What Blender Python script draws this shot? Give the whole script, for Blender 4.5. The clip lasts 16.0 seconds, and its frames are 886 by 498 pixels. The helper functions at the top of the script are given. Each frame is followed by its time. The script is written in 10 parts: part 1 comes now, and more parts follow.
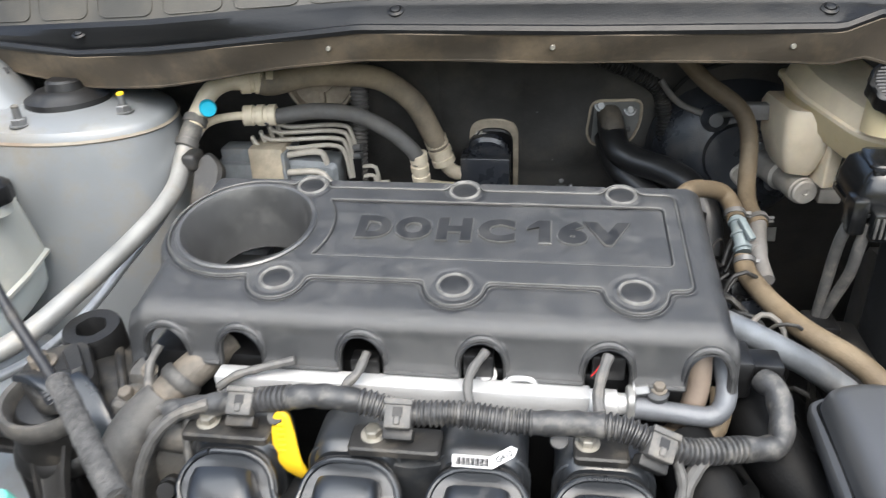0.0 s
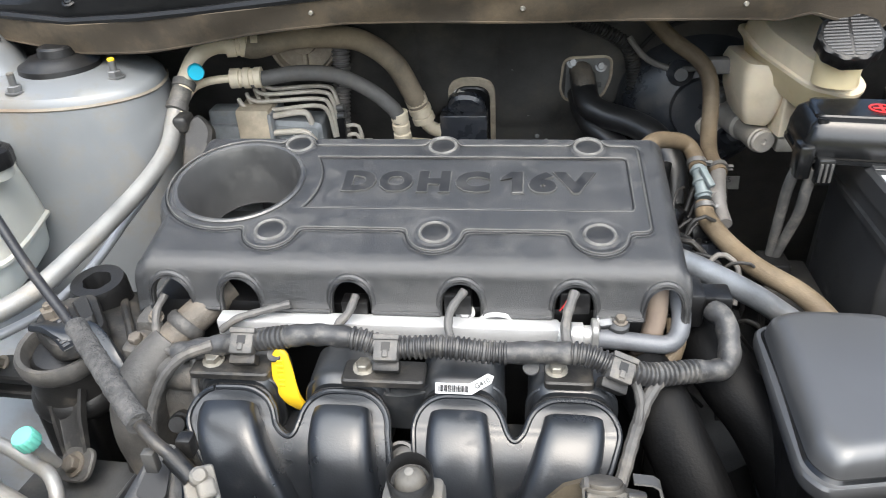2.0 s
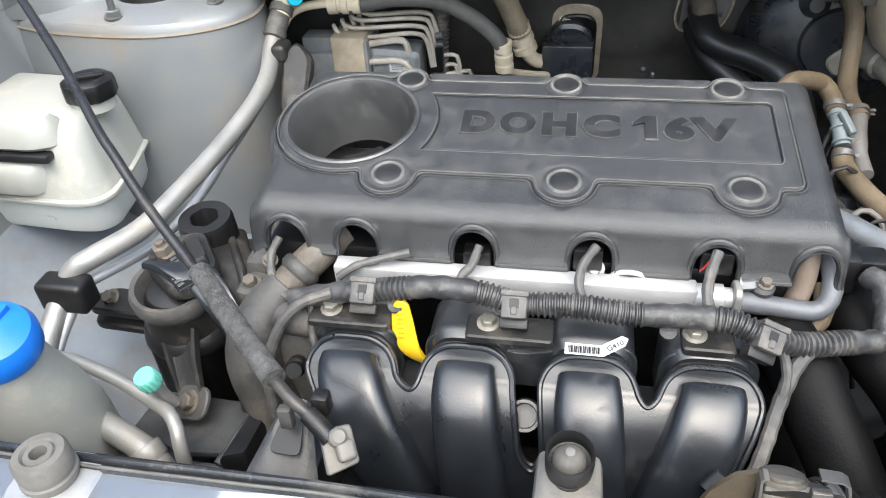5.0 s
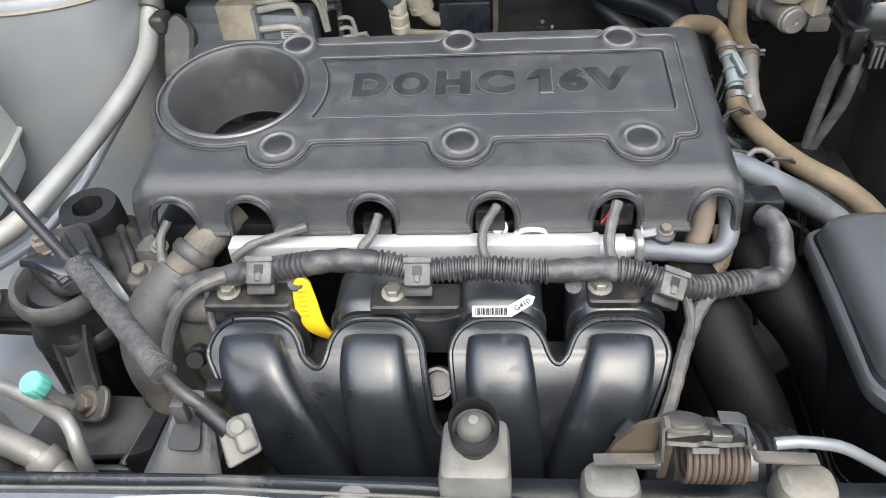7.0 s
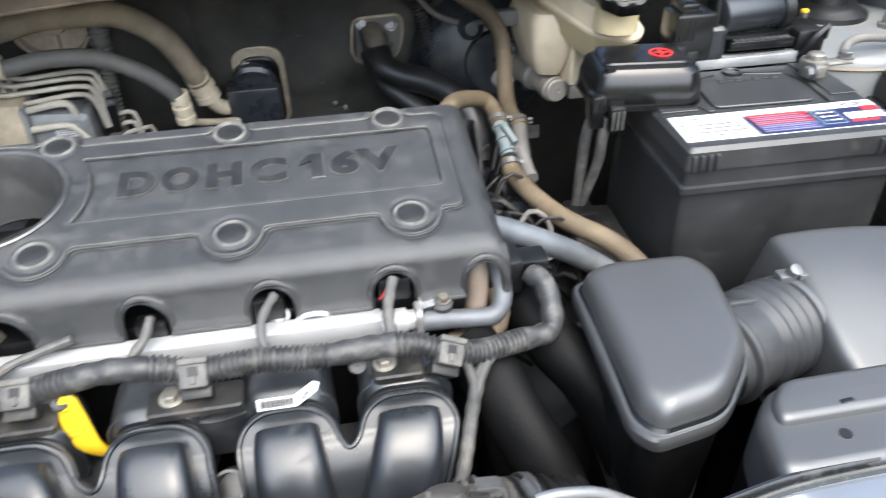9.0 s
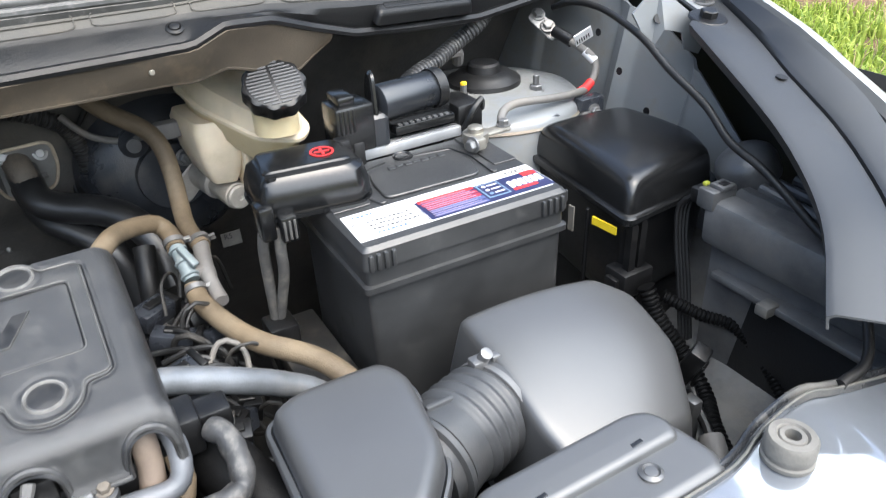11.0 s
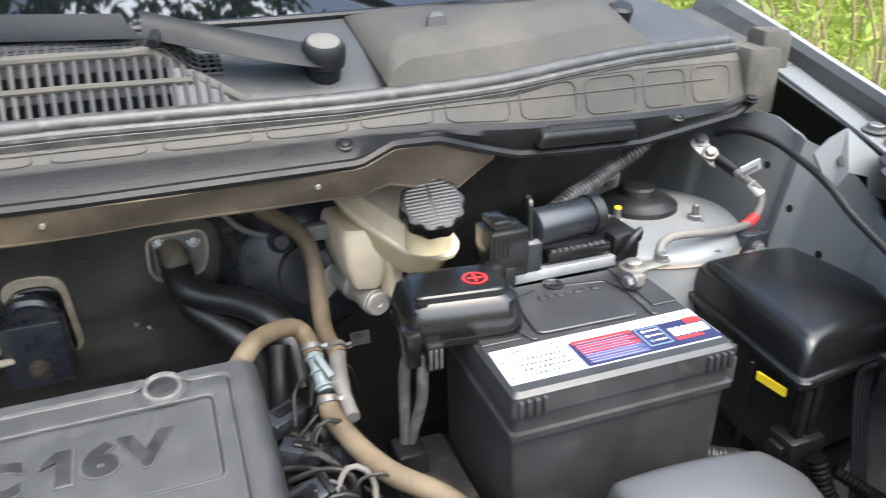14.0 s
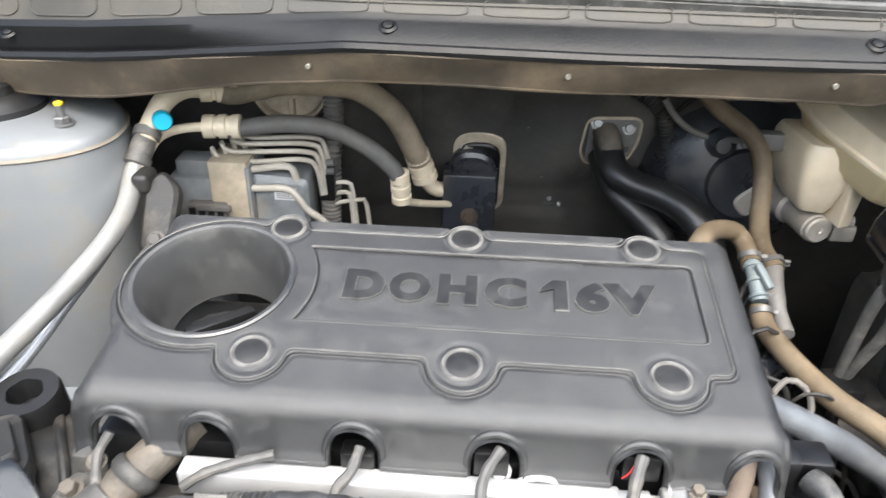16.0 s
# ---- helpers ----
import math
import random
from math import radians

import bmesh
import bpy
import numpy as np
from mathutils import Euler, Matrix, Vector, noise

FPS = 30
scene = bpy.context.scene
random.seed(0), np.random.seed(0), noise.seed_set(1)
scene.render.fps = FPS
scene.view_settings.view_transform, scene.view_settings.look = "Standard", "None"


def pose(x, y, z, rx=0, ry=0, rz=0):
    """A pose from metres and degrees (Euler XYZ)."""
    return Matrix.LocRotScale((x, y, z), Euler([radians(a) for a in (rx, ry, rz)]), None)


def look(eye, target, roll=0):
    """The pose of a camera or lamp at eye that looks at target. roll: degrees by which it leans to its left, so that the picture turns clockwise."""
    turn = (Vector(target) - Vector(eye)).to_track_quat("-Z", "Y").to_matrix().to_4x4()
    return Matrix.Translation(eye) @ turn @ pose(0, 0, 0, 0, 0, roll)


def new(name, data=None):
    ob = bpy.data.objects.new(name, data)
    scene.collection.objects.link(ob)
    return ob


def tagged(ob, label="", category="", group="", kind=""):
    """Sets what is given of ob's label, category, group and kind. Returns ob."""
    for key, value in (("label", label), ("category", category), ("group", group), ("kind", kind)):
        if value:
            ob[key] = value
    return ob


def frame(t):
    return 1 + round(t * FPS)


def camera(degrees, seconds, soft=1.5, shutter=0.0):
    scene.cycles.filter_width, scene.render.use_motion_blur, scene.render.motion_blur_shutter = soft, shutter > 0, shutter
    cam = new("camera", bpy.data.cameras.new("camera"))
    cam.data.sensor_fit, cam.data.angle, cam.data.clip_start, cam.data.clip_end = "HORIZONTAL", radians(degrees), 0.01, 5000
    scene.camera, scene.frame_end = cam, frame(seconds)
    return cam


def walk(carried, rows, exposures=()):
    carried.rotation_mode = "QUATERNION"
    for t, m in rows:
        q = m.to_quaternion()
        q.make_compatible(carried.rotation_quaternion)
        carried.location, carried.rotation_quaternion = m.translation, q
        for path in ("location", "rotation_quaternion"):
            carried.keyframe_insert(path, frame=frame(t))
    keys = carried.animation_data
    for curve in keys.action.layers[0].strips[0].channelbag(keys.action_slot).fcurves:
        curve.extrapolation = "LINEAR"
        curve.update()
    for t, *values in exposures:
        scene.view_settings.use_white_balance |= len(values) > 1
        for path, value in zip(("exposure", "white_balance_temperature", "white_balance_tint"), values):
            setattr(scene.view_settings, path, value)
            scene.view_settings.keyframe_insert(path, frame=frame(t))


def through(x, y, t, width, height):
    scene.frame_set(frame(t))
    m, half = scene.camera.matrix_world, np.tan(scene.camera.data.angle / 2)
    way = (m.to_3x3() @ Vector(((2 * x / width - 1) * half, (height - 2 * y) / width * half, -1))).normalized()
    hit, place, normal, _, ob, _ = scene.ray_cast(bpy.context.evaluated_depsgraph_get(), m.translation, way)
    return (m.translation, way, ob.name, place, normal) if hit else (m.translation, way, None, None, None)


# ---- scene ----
cam = camera(62.1, 16.0, 1.0, 0.4)
PATH = [
    (0, (0.067, -0.518, 1.264), (-0.187, 1.225, 0.317), -1.9),
    (0.5, (0.037, -0.558, 1.269), (-0.264, 1.148, 0.269), -1.8),
    (1, (0.021, -0.578, 1.268), (-0.296, 1.114, 0.25), -1.6),
    (1.5, (0.032, -0.576, 1.272), (-0.25, 1.114, 0.24), -2.1),
    (2, (0.078, -0.57, 1.282), (-0.133, 1.124, 0.24), -2.6),
    (2.5, (0.081, -0.573, 1.282), (-0.11, 1.119, 0.233), -2.9),
    (3, (0.055, -0.575, 1.284), (-0.173, 1.108, 0.226), -2.9),
    (3.5, (0.021, -0.574, 1.286), (-0.298, 1.083, 0.212), -2.9),
    (3.7, (0.007, -0.574, 1.287), (-0.35, 1.067, 0.201), -2.9),
    (5.8, (0.017, -0.51, 1.284), (-0.283, 0.997, 0.004), -4.8),
    (6, (0.021, -0.508, 1.294), (-0.248, 0.996, 0.004), -4.8),
    (6.5, (0.033, -0.511, 1.29), (-0.17, 1.008, 0.005), -4.7),
    (7, (0.03, -0.518, 1.273), (-0.118, 1.002, -0.018), -4.1),
    (7.5, (0.028, -0.52, 1.272), (-0.081, 1.009, -0.014), -3.6),
    (8, (0.03, -0.539, 1.277), (-0.019, 1.009, 0.012), -2.8),
    (8.5, (0.046, -0.535, 1.281), (0.107, 1.043, 0.054), -2.1),
    (9, (0.09, -0.518, 1.282), (0.349, 1.09, 0.122), -1.5),
    (9.5, (0.132, -0.512, 1.286), (0.599, 1.075, 0.163), -1.6),
    (10, (0.172, -0.515, 1.287), (0.838, 1.019, 0.19), -2.0),
    (10.2, (0.177, -0.513, 1.287), (0.901, 0.998, 0.195), -2.3),
    (12.3, (0.232, -0.405, 1.329), (1.137, 1.133, 0.425), -3.2),
    (12.5, (0.233, -0.4, 1.335), (1.13, 1.152, 0.448), -2.9),
    (13, (0.224, -0.402, 1.335), (1.08, 1.192, 0.483), -2.4),
    (13.5, (0.203, -0.404, 1.333), (0.976, 1.235, 0.486), -1.6),
    (14, (0.181, -0.405, 1.325), (0.828, 1.286, 0.475), -0.6),
    (14.5, (0.121, -0.407, 1.321), (0.553, 1.341, 0.45), 0.3),
    (15, (0.06, -0.403, 1.299), (0.277, 1.368, 0.395), 1.6),
    (15.5, (0.032, -0.402, 1.291), (0.052, 1.364, 0.351), 2.1),
    (16, (0.011, -0.409, 1.287), (-0.1, 1.308, 0.266), 1.3),
]
walk(cam, [(t, look(eye, target, roll)) for t, eye, target, roll in PATH], [(0, 1.50, 6080, 6), (3.5, 1.46, 6040, 6), (7.5, 1.34, 6000, 6), (9, 1.55, 5920, 6), (10.2, 1.70, 5880, 6), (12.4, 1.72, 5900, 6), (14, 1.74, 6000, 7), (16, 1.80, 6150, 7)])

# ---- world and light ----
world = bpy.data.worlds.new("world")
scene.world = world
world.use_nodes = True
wn = world.node_tree
sky = wn.nodes.new("ShaderNodeTexSky")
sky.sky_type, sky.sun_disc = "NISHITA", False
sky.sun_elevation, sky.sun_rotation = radians(62), radians(165)
sky.air_density, sky.dust_density, sky.ozone_density = 1.0, 7.0, 0.6
wn.links.new(sky.outputs["Color"], wn.nodes["Background"].inputs["Color"])
wn.nodes["Background"].inputs["Strength"].default_value = 0.115
# veiled sun: a hazy, almost overcast day
sun = new("sun", bpy.data.lights.new("sun", "SUN"))
sun.data.energy, sun.data.angle, sun.data.color = 2.05, radians(102), (1.0, 0.985, 0.95)
sun.matrix_world = look((0.1 + 0.61, -2.27, 0.9 + 4.41), (0.1, 0.0, 0.9))

# ---- materials ----
def material(name, color, rough=0.5, metal=0.0, vary=0.25, scale=30.0, bump=0.15, grain=400.0, stain=None, amount=0.4,
             stain_scale=9.0, gloss=0.15, coat=0.0, sss=0.0, spec=0.5):
    """Base colour with broad variation, a stain or dust colour in patches, fine grain as bump, uneven roughness."""
    m = bpy.data.materials.new(name)
    m.use_nodes = True
    nt = m.node_tree
    n, link = nt.nodes, nt.links.new
    b = n["Principled BSDF"]
    co = n.new("ShaderNodeTexCoord").outputs["Object"]

    def noise_tex(s, detail=4.0, rgh=0.6):
        t = n.new("ShaderNodeTexNoise")
        t.inputs["Scale"].default_value, t.inputs["Detail"].default_value, t.inputs["Roughness"].default_value = s, detail, rgh
        link(co, t.inputs["Vector"])
        return t.outputs["Fac"]

    def ramp(fac, a, c):
        r = n.new("ShaderNodeMapRange")
        r.inputs["From Min"].default_value, r.inputs["From Max"].default_value = a, c
        link(fac, r.inputs["Value"])
        return r.outputs["Result"]

    def mix(fac, a, c):
        x = n.new("ShaderNodeMix")
        x.data_type = "RGBA"
        link(fac, x.inputs["Factor"])
        for sock, v in ((x.inputs["A"], a), (x.inputs["B"], c)):
            if isinstance(v, tuple):
                sock.default_value = (*v, 1.0)
            else:
                link(v, sock)
        return x.outputs["Result"]

    broad = noise_tex(scale)
    dark = tuple(c * (1 - vary) for c in color)
    light = tuple(min(1.0, c * (1 + vary)) for c in color)
    col = mix(ramp(broad, 0.3, 0.7), dark, light)
    rsock = n.new("ShaderNodeMath")
    rsock.operation = "MULTIPLY_ADD"
    link(broad, rsock.inputs[0])
    rsock.inputs[1].default_value, rsock.inputs[2].default_value = gloss * 2, rough - gloss
    rgh = rsock.outputs[0]
    if stain:
        patches = noise_tex(stain_scale, 7.0, 0.7)
        lim = n.new("ShaderNodeMath")
        lim.operation = "MULTIPLY"
        link(ramp(patches, 0.62 - 0.35 * amount, 0.72), lim.inputs[0])
        lim.inputs[1].default_value = min(1.0, 0.45 + amount * 0.5)
        col = mix(lim.outputs[0], col, stain)
        r2 = n.new("ShaderNodeMix")
        link(lim.outputs[0], r2.inputs["Factor"])
        link(rgh, r2.inputs["A"])
        r2.inputs["B"].default_value = 0.85
        rgh = r2.outputs["Result"]
        if metal:
            r3 = n.new("ShaderNodeMix")
            link(lim.outputs[0], r3.inputs["Factor"])
            r3.inputs["A"].default_value, r3.inputs["B"].default_value = metal, 0.0
            link(r3.outputs["Result"], b.inputs["Metallic"])
    link(col, b.inputs["Base Color"])
    link(rgh, b.inputs["Roughness"])
    if not (metal and stain):
        b.inputs["Metallic"].default_value = metal
    b.inputs["Coat Weight"].default_value = coat
    b.inputs["Specular IOR Level"].default_value = spec
    if sss:
        b.inputs["Subsurface Weight"].default_value = sss
        b.inputs["Subsurface Radius"].default_value = (0.02, 0.015, 0.01)
    if bump:
        bp = n.new("ShaderNodeBump")
        bp.inputs["Strength"].default_value, bp.inputs["Distance"].default_value = bump, 0.002
        link(noise_tex(grain, 2.0), bp.inputs["Height"])
        link(bp.outputs["Normal"], b.inputs["Normal"])
    return m


M_COVER = material("cover_plastic", (0.0185, 0.0185, 0.019), 0.33, vary=0.35, scale=14, bump=0.4, grain=1500, stain=(0.055, 0.054, 0.051), amount=0.36, stain_scale=30, gloss=0.1, spec=1.0)
M_MANI = material("dusty_glossy_plastic", (0.02, 0.022, 0.025), 0.32, vary=0.3, scale=24, bump=0.06, grain=600, stain=(0.1, 0.096, 0.09), amount=0.28, stain_scale=20, gloss=0.08, spec=0.8)
# lighter plastic that paints the highlight on raised lines and letter edges
M_BEAD = material("highlight_plastic_edge", (0.08, 0.079, 0.075), 0.36, vary=0.35, scale=60, bump=0.2, grain=900)
M_LETTER = material("letter_plastic", (0.013, 0.013, 0.0134), 0.42, vary=0.35, scale=60, bump=0.1, grain=1200, stain=(0.045, 0.044, 0.043), amount=0.35, stain_scale=40, spec=0.6)
M_BLACK = material("black_plastic", (0.007, 0.007, 0.0074), 0.36, vary=0.3, bump=0.15, grain=900, stain=(0.035, 0.032, 0.028), amount=0.1, stain_scale=24, spec=0.45)
M_GLOSS = material("glossy_black_plastic", (0.013, 0.0148, 0.018), 0.29, vary=0.3, scale=20, bump=0.06, grain=500, stain=(0.06, 0.058, 0.056), amount=0.1, stain_scale=24, gloss=0.06, spec=0.8)
M_SATIN = material("satin_black_plastic", (0.008, 0.0083, 0.0088), 0.21, vary=0.2, scale=12, bump=0.05, grain=1400, gloss=0.06, spec=0.6)
M_DUSTY = material("dusty_black_plastic", (0.016, 0.0156, 0.0152), 0.5, stain=(0.12, 0.106, 0.086), amount=0.35, stain_scale=28)
M_RUBBER = material("black_rubber", (0.009, 0.009, 0.0094), 0.46, vary=0.25, bump=0.15, stain=(0.05, 0.046, 0.041), amount=0.18, stain_scale=16)
M_HOSE = material("grey_dusty_hose", (0.12, 0.116, 0.11), 0.6, stain=(0.2, 0.175, 0.145), amount=0.5, stain_scale=16)
M_TAN = material("dusty_brown_hose", (0.125, 0.094, 0.058), 0.7, vary=0.35, scale=22, stain=(0.2, 0.16, 0.108), amount=0.45, stain_scale=20, bump=0.3, grain=700)
M_STEEL = material("grey_metal", (0.22, 0.22, 0.22), 0.42, metal=0.8, vary=0.15, stain=(0.25, 0.22, 0.18), amount=0.3)
M_ALU = material("dull_aluminium", (0.3, 0.298, 0.288), 0.45, metal=0.5, vary=0.12, scale=30, stain=(0.27, 0.225, 0.165), amount=0.3, stain_scale=16)
M_RAIL = material("fuel_rail_metal", (0.52, 0.52, 0.52), 0.4, metal=0.4, vary=0.08, bump=0.1, stain=(0.5, 0.5, 0.5), amount=0.15)
M_CAST = material("cast_metal", (0.10, 0.097, 0.092), 0.6, metal=0.4, vary=0.3, scale=60, bump=0.5, grain=300, stain=(0.17, 0.15, 0.12), amount=0.4)
M_PAINT = material("grey_body_paint", (0.19, 0.2, 0.208), 0.4, metal=0.2, vary=0.08, scale=6, bump=0.03, grain=250, stain=(0.19, 0.165, 0.125), amount=0.35, stain_scale=12, coat=0.12, gloss=0.08)
# deep shade at the bottom of the bay is put into this colour
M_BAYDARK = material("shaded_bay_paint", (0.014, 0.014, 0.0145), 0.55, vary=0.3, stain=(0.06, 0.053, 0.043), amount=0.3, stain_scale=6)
M_FIREWALL = material("firewall_pad", (0.058, 0.056, 0.053), 0.42, vary=0.35, scale=14, stain=(0.13, 0.114, 0.09), amount=0.33, stain_scale=9, bump=0.3, grain=250)
M_COWL = material("cowl_plastic", (0.0075, 0.0077, 0.0082), 0.36, vary=0.2, scale=10, stain=(0.028, 0.026, 0.023), amount=0.2, stain_scale=6, spec=0.3)
M_DUSTCOWL = material("dust_coated_plastic", (0.045, 0.043, 0.038), 0.6, vary=0.25, scale=9, stain=(0.105, 0.094, 0.076), amount=0.5, stain_scale=8)
M_FLAP = material("dusty_rubber_flap", (0.06, 0.048, 0.034), 0.8, vary=0.35, scale=10, stain=(0.2, 0.15, 0.092), amount=0.45, stain_scale=8)
M_FLAP_GREY = material("worn_grey_rubber", (0.05, 0.05, 0.049), 0.34, vary=0.4, scale=40, stain=(0.2, 0.195, 0.185), amount=0.22, stain_scale=70, gloss=0.1)
M_SEALANT = material("seam_sealer", (0.2, 0.18, 0.145), 0.6, vary=0.2, stain=(0.22, 0.14, 0.085), amount=0.3, stain_scale=12)
M_BROWNHOSE = material("brown_grey_hose", (0.16, 0.125, 0.1), 0.65, vary=0.2, stain=(0.24, 0.19, 0.14), amount=0.45, stain_scale=18)
M_CAST2 = material("dusty_brown_casting", (0.105, 0.092, 0.076), 0.65, metal=0.15, vary=0.4, scale=40, stain=(0.2, 0.16, 0.115), amount=0.4, stain_scale=18, bump=0.4, grain=300)
M_STEELBLUE = material("bluish_grey_pipe", (0.175, 0.185, 0.198), 0.4, metal=0.5, vary=0.25, stain=(0.26, 0.24, 0.21), amount=0.3)
M_TANKLOW = material("greyish_translucent_plastic", (0.5, 0.53, 0.51), 0.45, vary=0.08, scale=9, bump=0.06, sss=0.2)
M_RAILPAINT = material("bluish_bay_paint", (0.25, 0.28, 0.32), 0.35, metal=0.1, vary=0.12, scale=7, bump=0.05, stain=(0.2, 0.17, 0.13), amount=0.55, stain_scale=9, coat=0.2)
M_TANGREY = material("tan_dusted_hose", (0.18, 0.152, 0.115), 0.6, vary=0.35, scale=14, stain=(0.5, 0.4, 0.27), amount=0.6, stain_scale=8)
M_ALU2 = material("clean_aluminium", (0.45, 0.46, 0.475), 0.4, metal=0.6, vary=0.1, stain=(0.45, 0.4, 0.33), amount=0.2)
M_LABELBLUE = material("faded_label", (0.5, 0.54, 0.58), 0.5, vary=0.15, scale=120, bump=0.0)
M_ROD = material("black_rod_paint", (0.03, 0.03, 0.032), 0.3, metal=0.3, vary=0.2, stain=(0.14, 0.12, 0.09), amount=0.25)
M_FOAM = material("dark_foam", (0.055, 0.054, 0.053), 0.85, vary=0.5, scale=160, bump=1.0, grain=420, stain=(0.13, 0.125, 0.12), amount=0.4, stain_scale=30)
M_EDGESHINE = material("edge_shine_metal", (0.115, 0.11, 0.10), 0.6, metal=0.2, vary=0.3, stain=(0.07, 0.085, 0.08), amount=0.5, stain_scale=14)
M_CASTTAN = material("tan_dusty_metal", (0.5, 0.43, 0.33), 0.65, metal=0.2, vary=0.25, scale=30, stain=(0.16, 0.13, 0.1), amount=0.4, stain_scale=14, bump=0.3, grain=300)
M_LINE = material("brake_line_metal", (0.58, 0.54, 0.47), 0.5, metal=0.4, vary=0.15, stain=(0.26, 0.22, 0.16), amount=0.4)
M_BLUEBLACK = material("blue_black_paint", (0.026, 0.029, 0.036), 0.28, vary=0.3, stain=(0.14, 0.12, 0.1), amount=0.2, stain_scale=20, spec=0.7)
M_BOOSTER = material("booster_paint", (0.026, 0.029, 0.035), 0.3, vary=0.3, scale=14, stain=(0.1, 0.09, 0.075), amount=0.3, stain_scale=12, spec=0.8)
M_MCMETAL = material("pale_cast_metal", (0.5, 0.47, 0.42), 0.5, metal=0.45, vary=0.15, scale=40, bump=0.3, grain=500, stain=(0.33, 0.28, 0.2), amount=0.35)
M_PALECREAM = material("pale_cream_plastic", (0.115, 0.111, 0.101), 0.5, vary=0.3, scale=40, stain=(0.26, 0.22, 0.16), amount=0.35)
M_CREAMLIGHT = material("light_cream_plastic", (0.74, 0.64, 0.48), 0.4, vary=0.08, bump=0.05, stain=(0.5, 0.42, 0.26), amount=0.3, sss=0.2)
M_LINEGREY = material("grey_raised_print", (0.07, 0.07, 0.072), 0.45, vary=0.1, bump=0.0)
M_PALEGREEN = material("pale_green_plastic", (0.15, 0.18, 0.19), 0.45, vary=0.12, stain=(0.3, 0.26, 0.2), amount=0.3)
M_BATT = material("battery_plastic", (0.031, 0.0316, 0.0325), 0.36, vary=0.25, scale=22, bump=0.15, grain=1200, stain=(0.075, 0.073, 0.07), amount=0.15, stain_scale=26, gloss=0.05, spec=0.7)
M_REDPRINT = material("red_print", (0.3, 0.03, 0.055), 0.45, vary=0.05, bump=0.0)
M_NAVYLIGHT = material("blue_print", (0.07, 0.085, 0.2), 0.45, vary=0.05, bump=0.0)
M_PALEPRINT = material("pale_print", (0.3, 0.25, 0.35), 0.45, vary=0.05, bump=0.0)
M_PALEBLUE = material("pale_blue_print", (0.16, 0.24, 0.32), 0.45, vary=0.05, bump=0.0)
M_INKBLUE = material("blue_ink", (0.08, 0.14, 0.42), 0.5, vary=0.1, bump=0.0)
M_YELLOWPRINT = material("yellow_sticker", (0.75, 0.55, 0.02), 0.45, vary=0.1, scale=60, bump=0.0)
# near-black base that paints the shade of the bay's hollows
M_BAYDARK2 = material("shaded_bay_metal", (0.009, 0.0092, 0.0098), 0.55, vary=0.3, stain=(0.035, 0.031, 0.025), amount=0.35, stain_scale=8)
M_SATIN2 = material("satin_grey_plastic", (0.058, 0.059, 0.0605), 0.33, vary=0.1, scale=9, bump=0.05, grain=1800, gloss=0.04, spec=1.0)
M_BELLOW = material("grey_rubber_bellows", (0.045, 0.047, 0.05), 0.42, vary=0.2, bump=0.1, stain=(0.1, 0.095, 0.09), amount=0.2)
M_BOARD2 = material("dark_lamp_plastic", (0.08, 0.081, 0.083), 0.34, vary=0.3, stain=(0.15, 0.14, 0.125), amount=0.35, stain_scale=12, spec=0.8)
M_LIME = material("lime_plastic", (0.34, 0.36, 0.04), 0.45, vary=0.1, bump=0.0)
M_PANEL = material("dark_panel_edge", (0.022, 0.023, 0.025), 0.22, metal=0.0, vary=0.15, stain=(0.2, 0.19, 0.17), amount=0.3, stain_scale=10, coat=0.2)
M_PANELGLOSS = material("glossy_panel_paint", (0.26, 0.28, 0.31), 0.07, metal=0.55, vary=0.06, bump=0.01, gloss=0.02, coat=1.0, spec=1.0)
M_SCREW = material("dull_screw", (0.16, 0.16, 0.16), 0.4, metal=0.5, vary=0.15)
M_CONE = material("pale_dusty_rubber", (0.12, 0.115, 0.105), 0.65, vary=0.2, scale=40, stain=(0.2, 0.19, 0.17), amount=0.4, stain_scale=24)
M_PALEMETAL = material("pale_bracket_paint", (0.135, 0.131, 0.121), 0.48, metal=0.2, vary=0.3, stain=(0.21, 0.183, 0.142), amount=0.4, stain_scale=20)
M_LATCH = material("latch_metal", (0.17, 0.16, 0.145), 0.42, metal=0.8, vary=0.2, stain=(0.16, 0.13, 0.09), amount=0.4, stain_scale=18)
M_BRONZE = material("bronze_coated_metal", (0.11, 0.088, 0.06), 0.45, metal=0.6, vary=0.2)
M_COWLGREY = material("grey_cowl_plastic", (0.042, 0.0435, 0.045), 0.5, vary=0.15, scale=8, stain=(0.17, 0.16, 0.14), amount=0.25, stain_scale=7)
M_FOAMBLOCK = material("dusty_foam_block", (0.06, 0.057, 0.05), 0.85, vary=0.25, scale=30, bump=0.4, grain=200, stain=(0.13, 0.115, 0.09), amount=0.5)
M_GLASS = material("dark_windshield", (0.004, 0.005, 0.006), 0.03, vary=0.05, bump=0.0, gloss=0.0, spec=1.0, coat=1.0)
M_SILVER = material("silver_paint", (0.42, 0.425, 0.425), 0.3, metal=0.25, vary=0.04, bump=0.01, coat=0.5, gloss=0.03)
M_STRIP = material("black_strip_plastic", (0.02, 0.0206, 0.0218), 0.38, vary=0.15, scale=8, bump=0.12, grain=1500, stain=(0.045, 0.045, 0.044), amount=0.12, gloss=0.05, spec=0.8)
M_FUELLINE = material("dark_grey_line", (0.11, 0.115, 0.125), 0.45, metal=0.2, vary=0.2, stain=(0.2, 0.18, 0.16), amount=0.3)
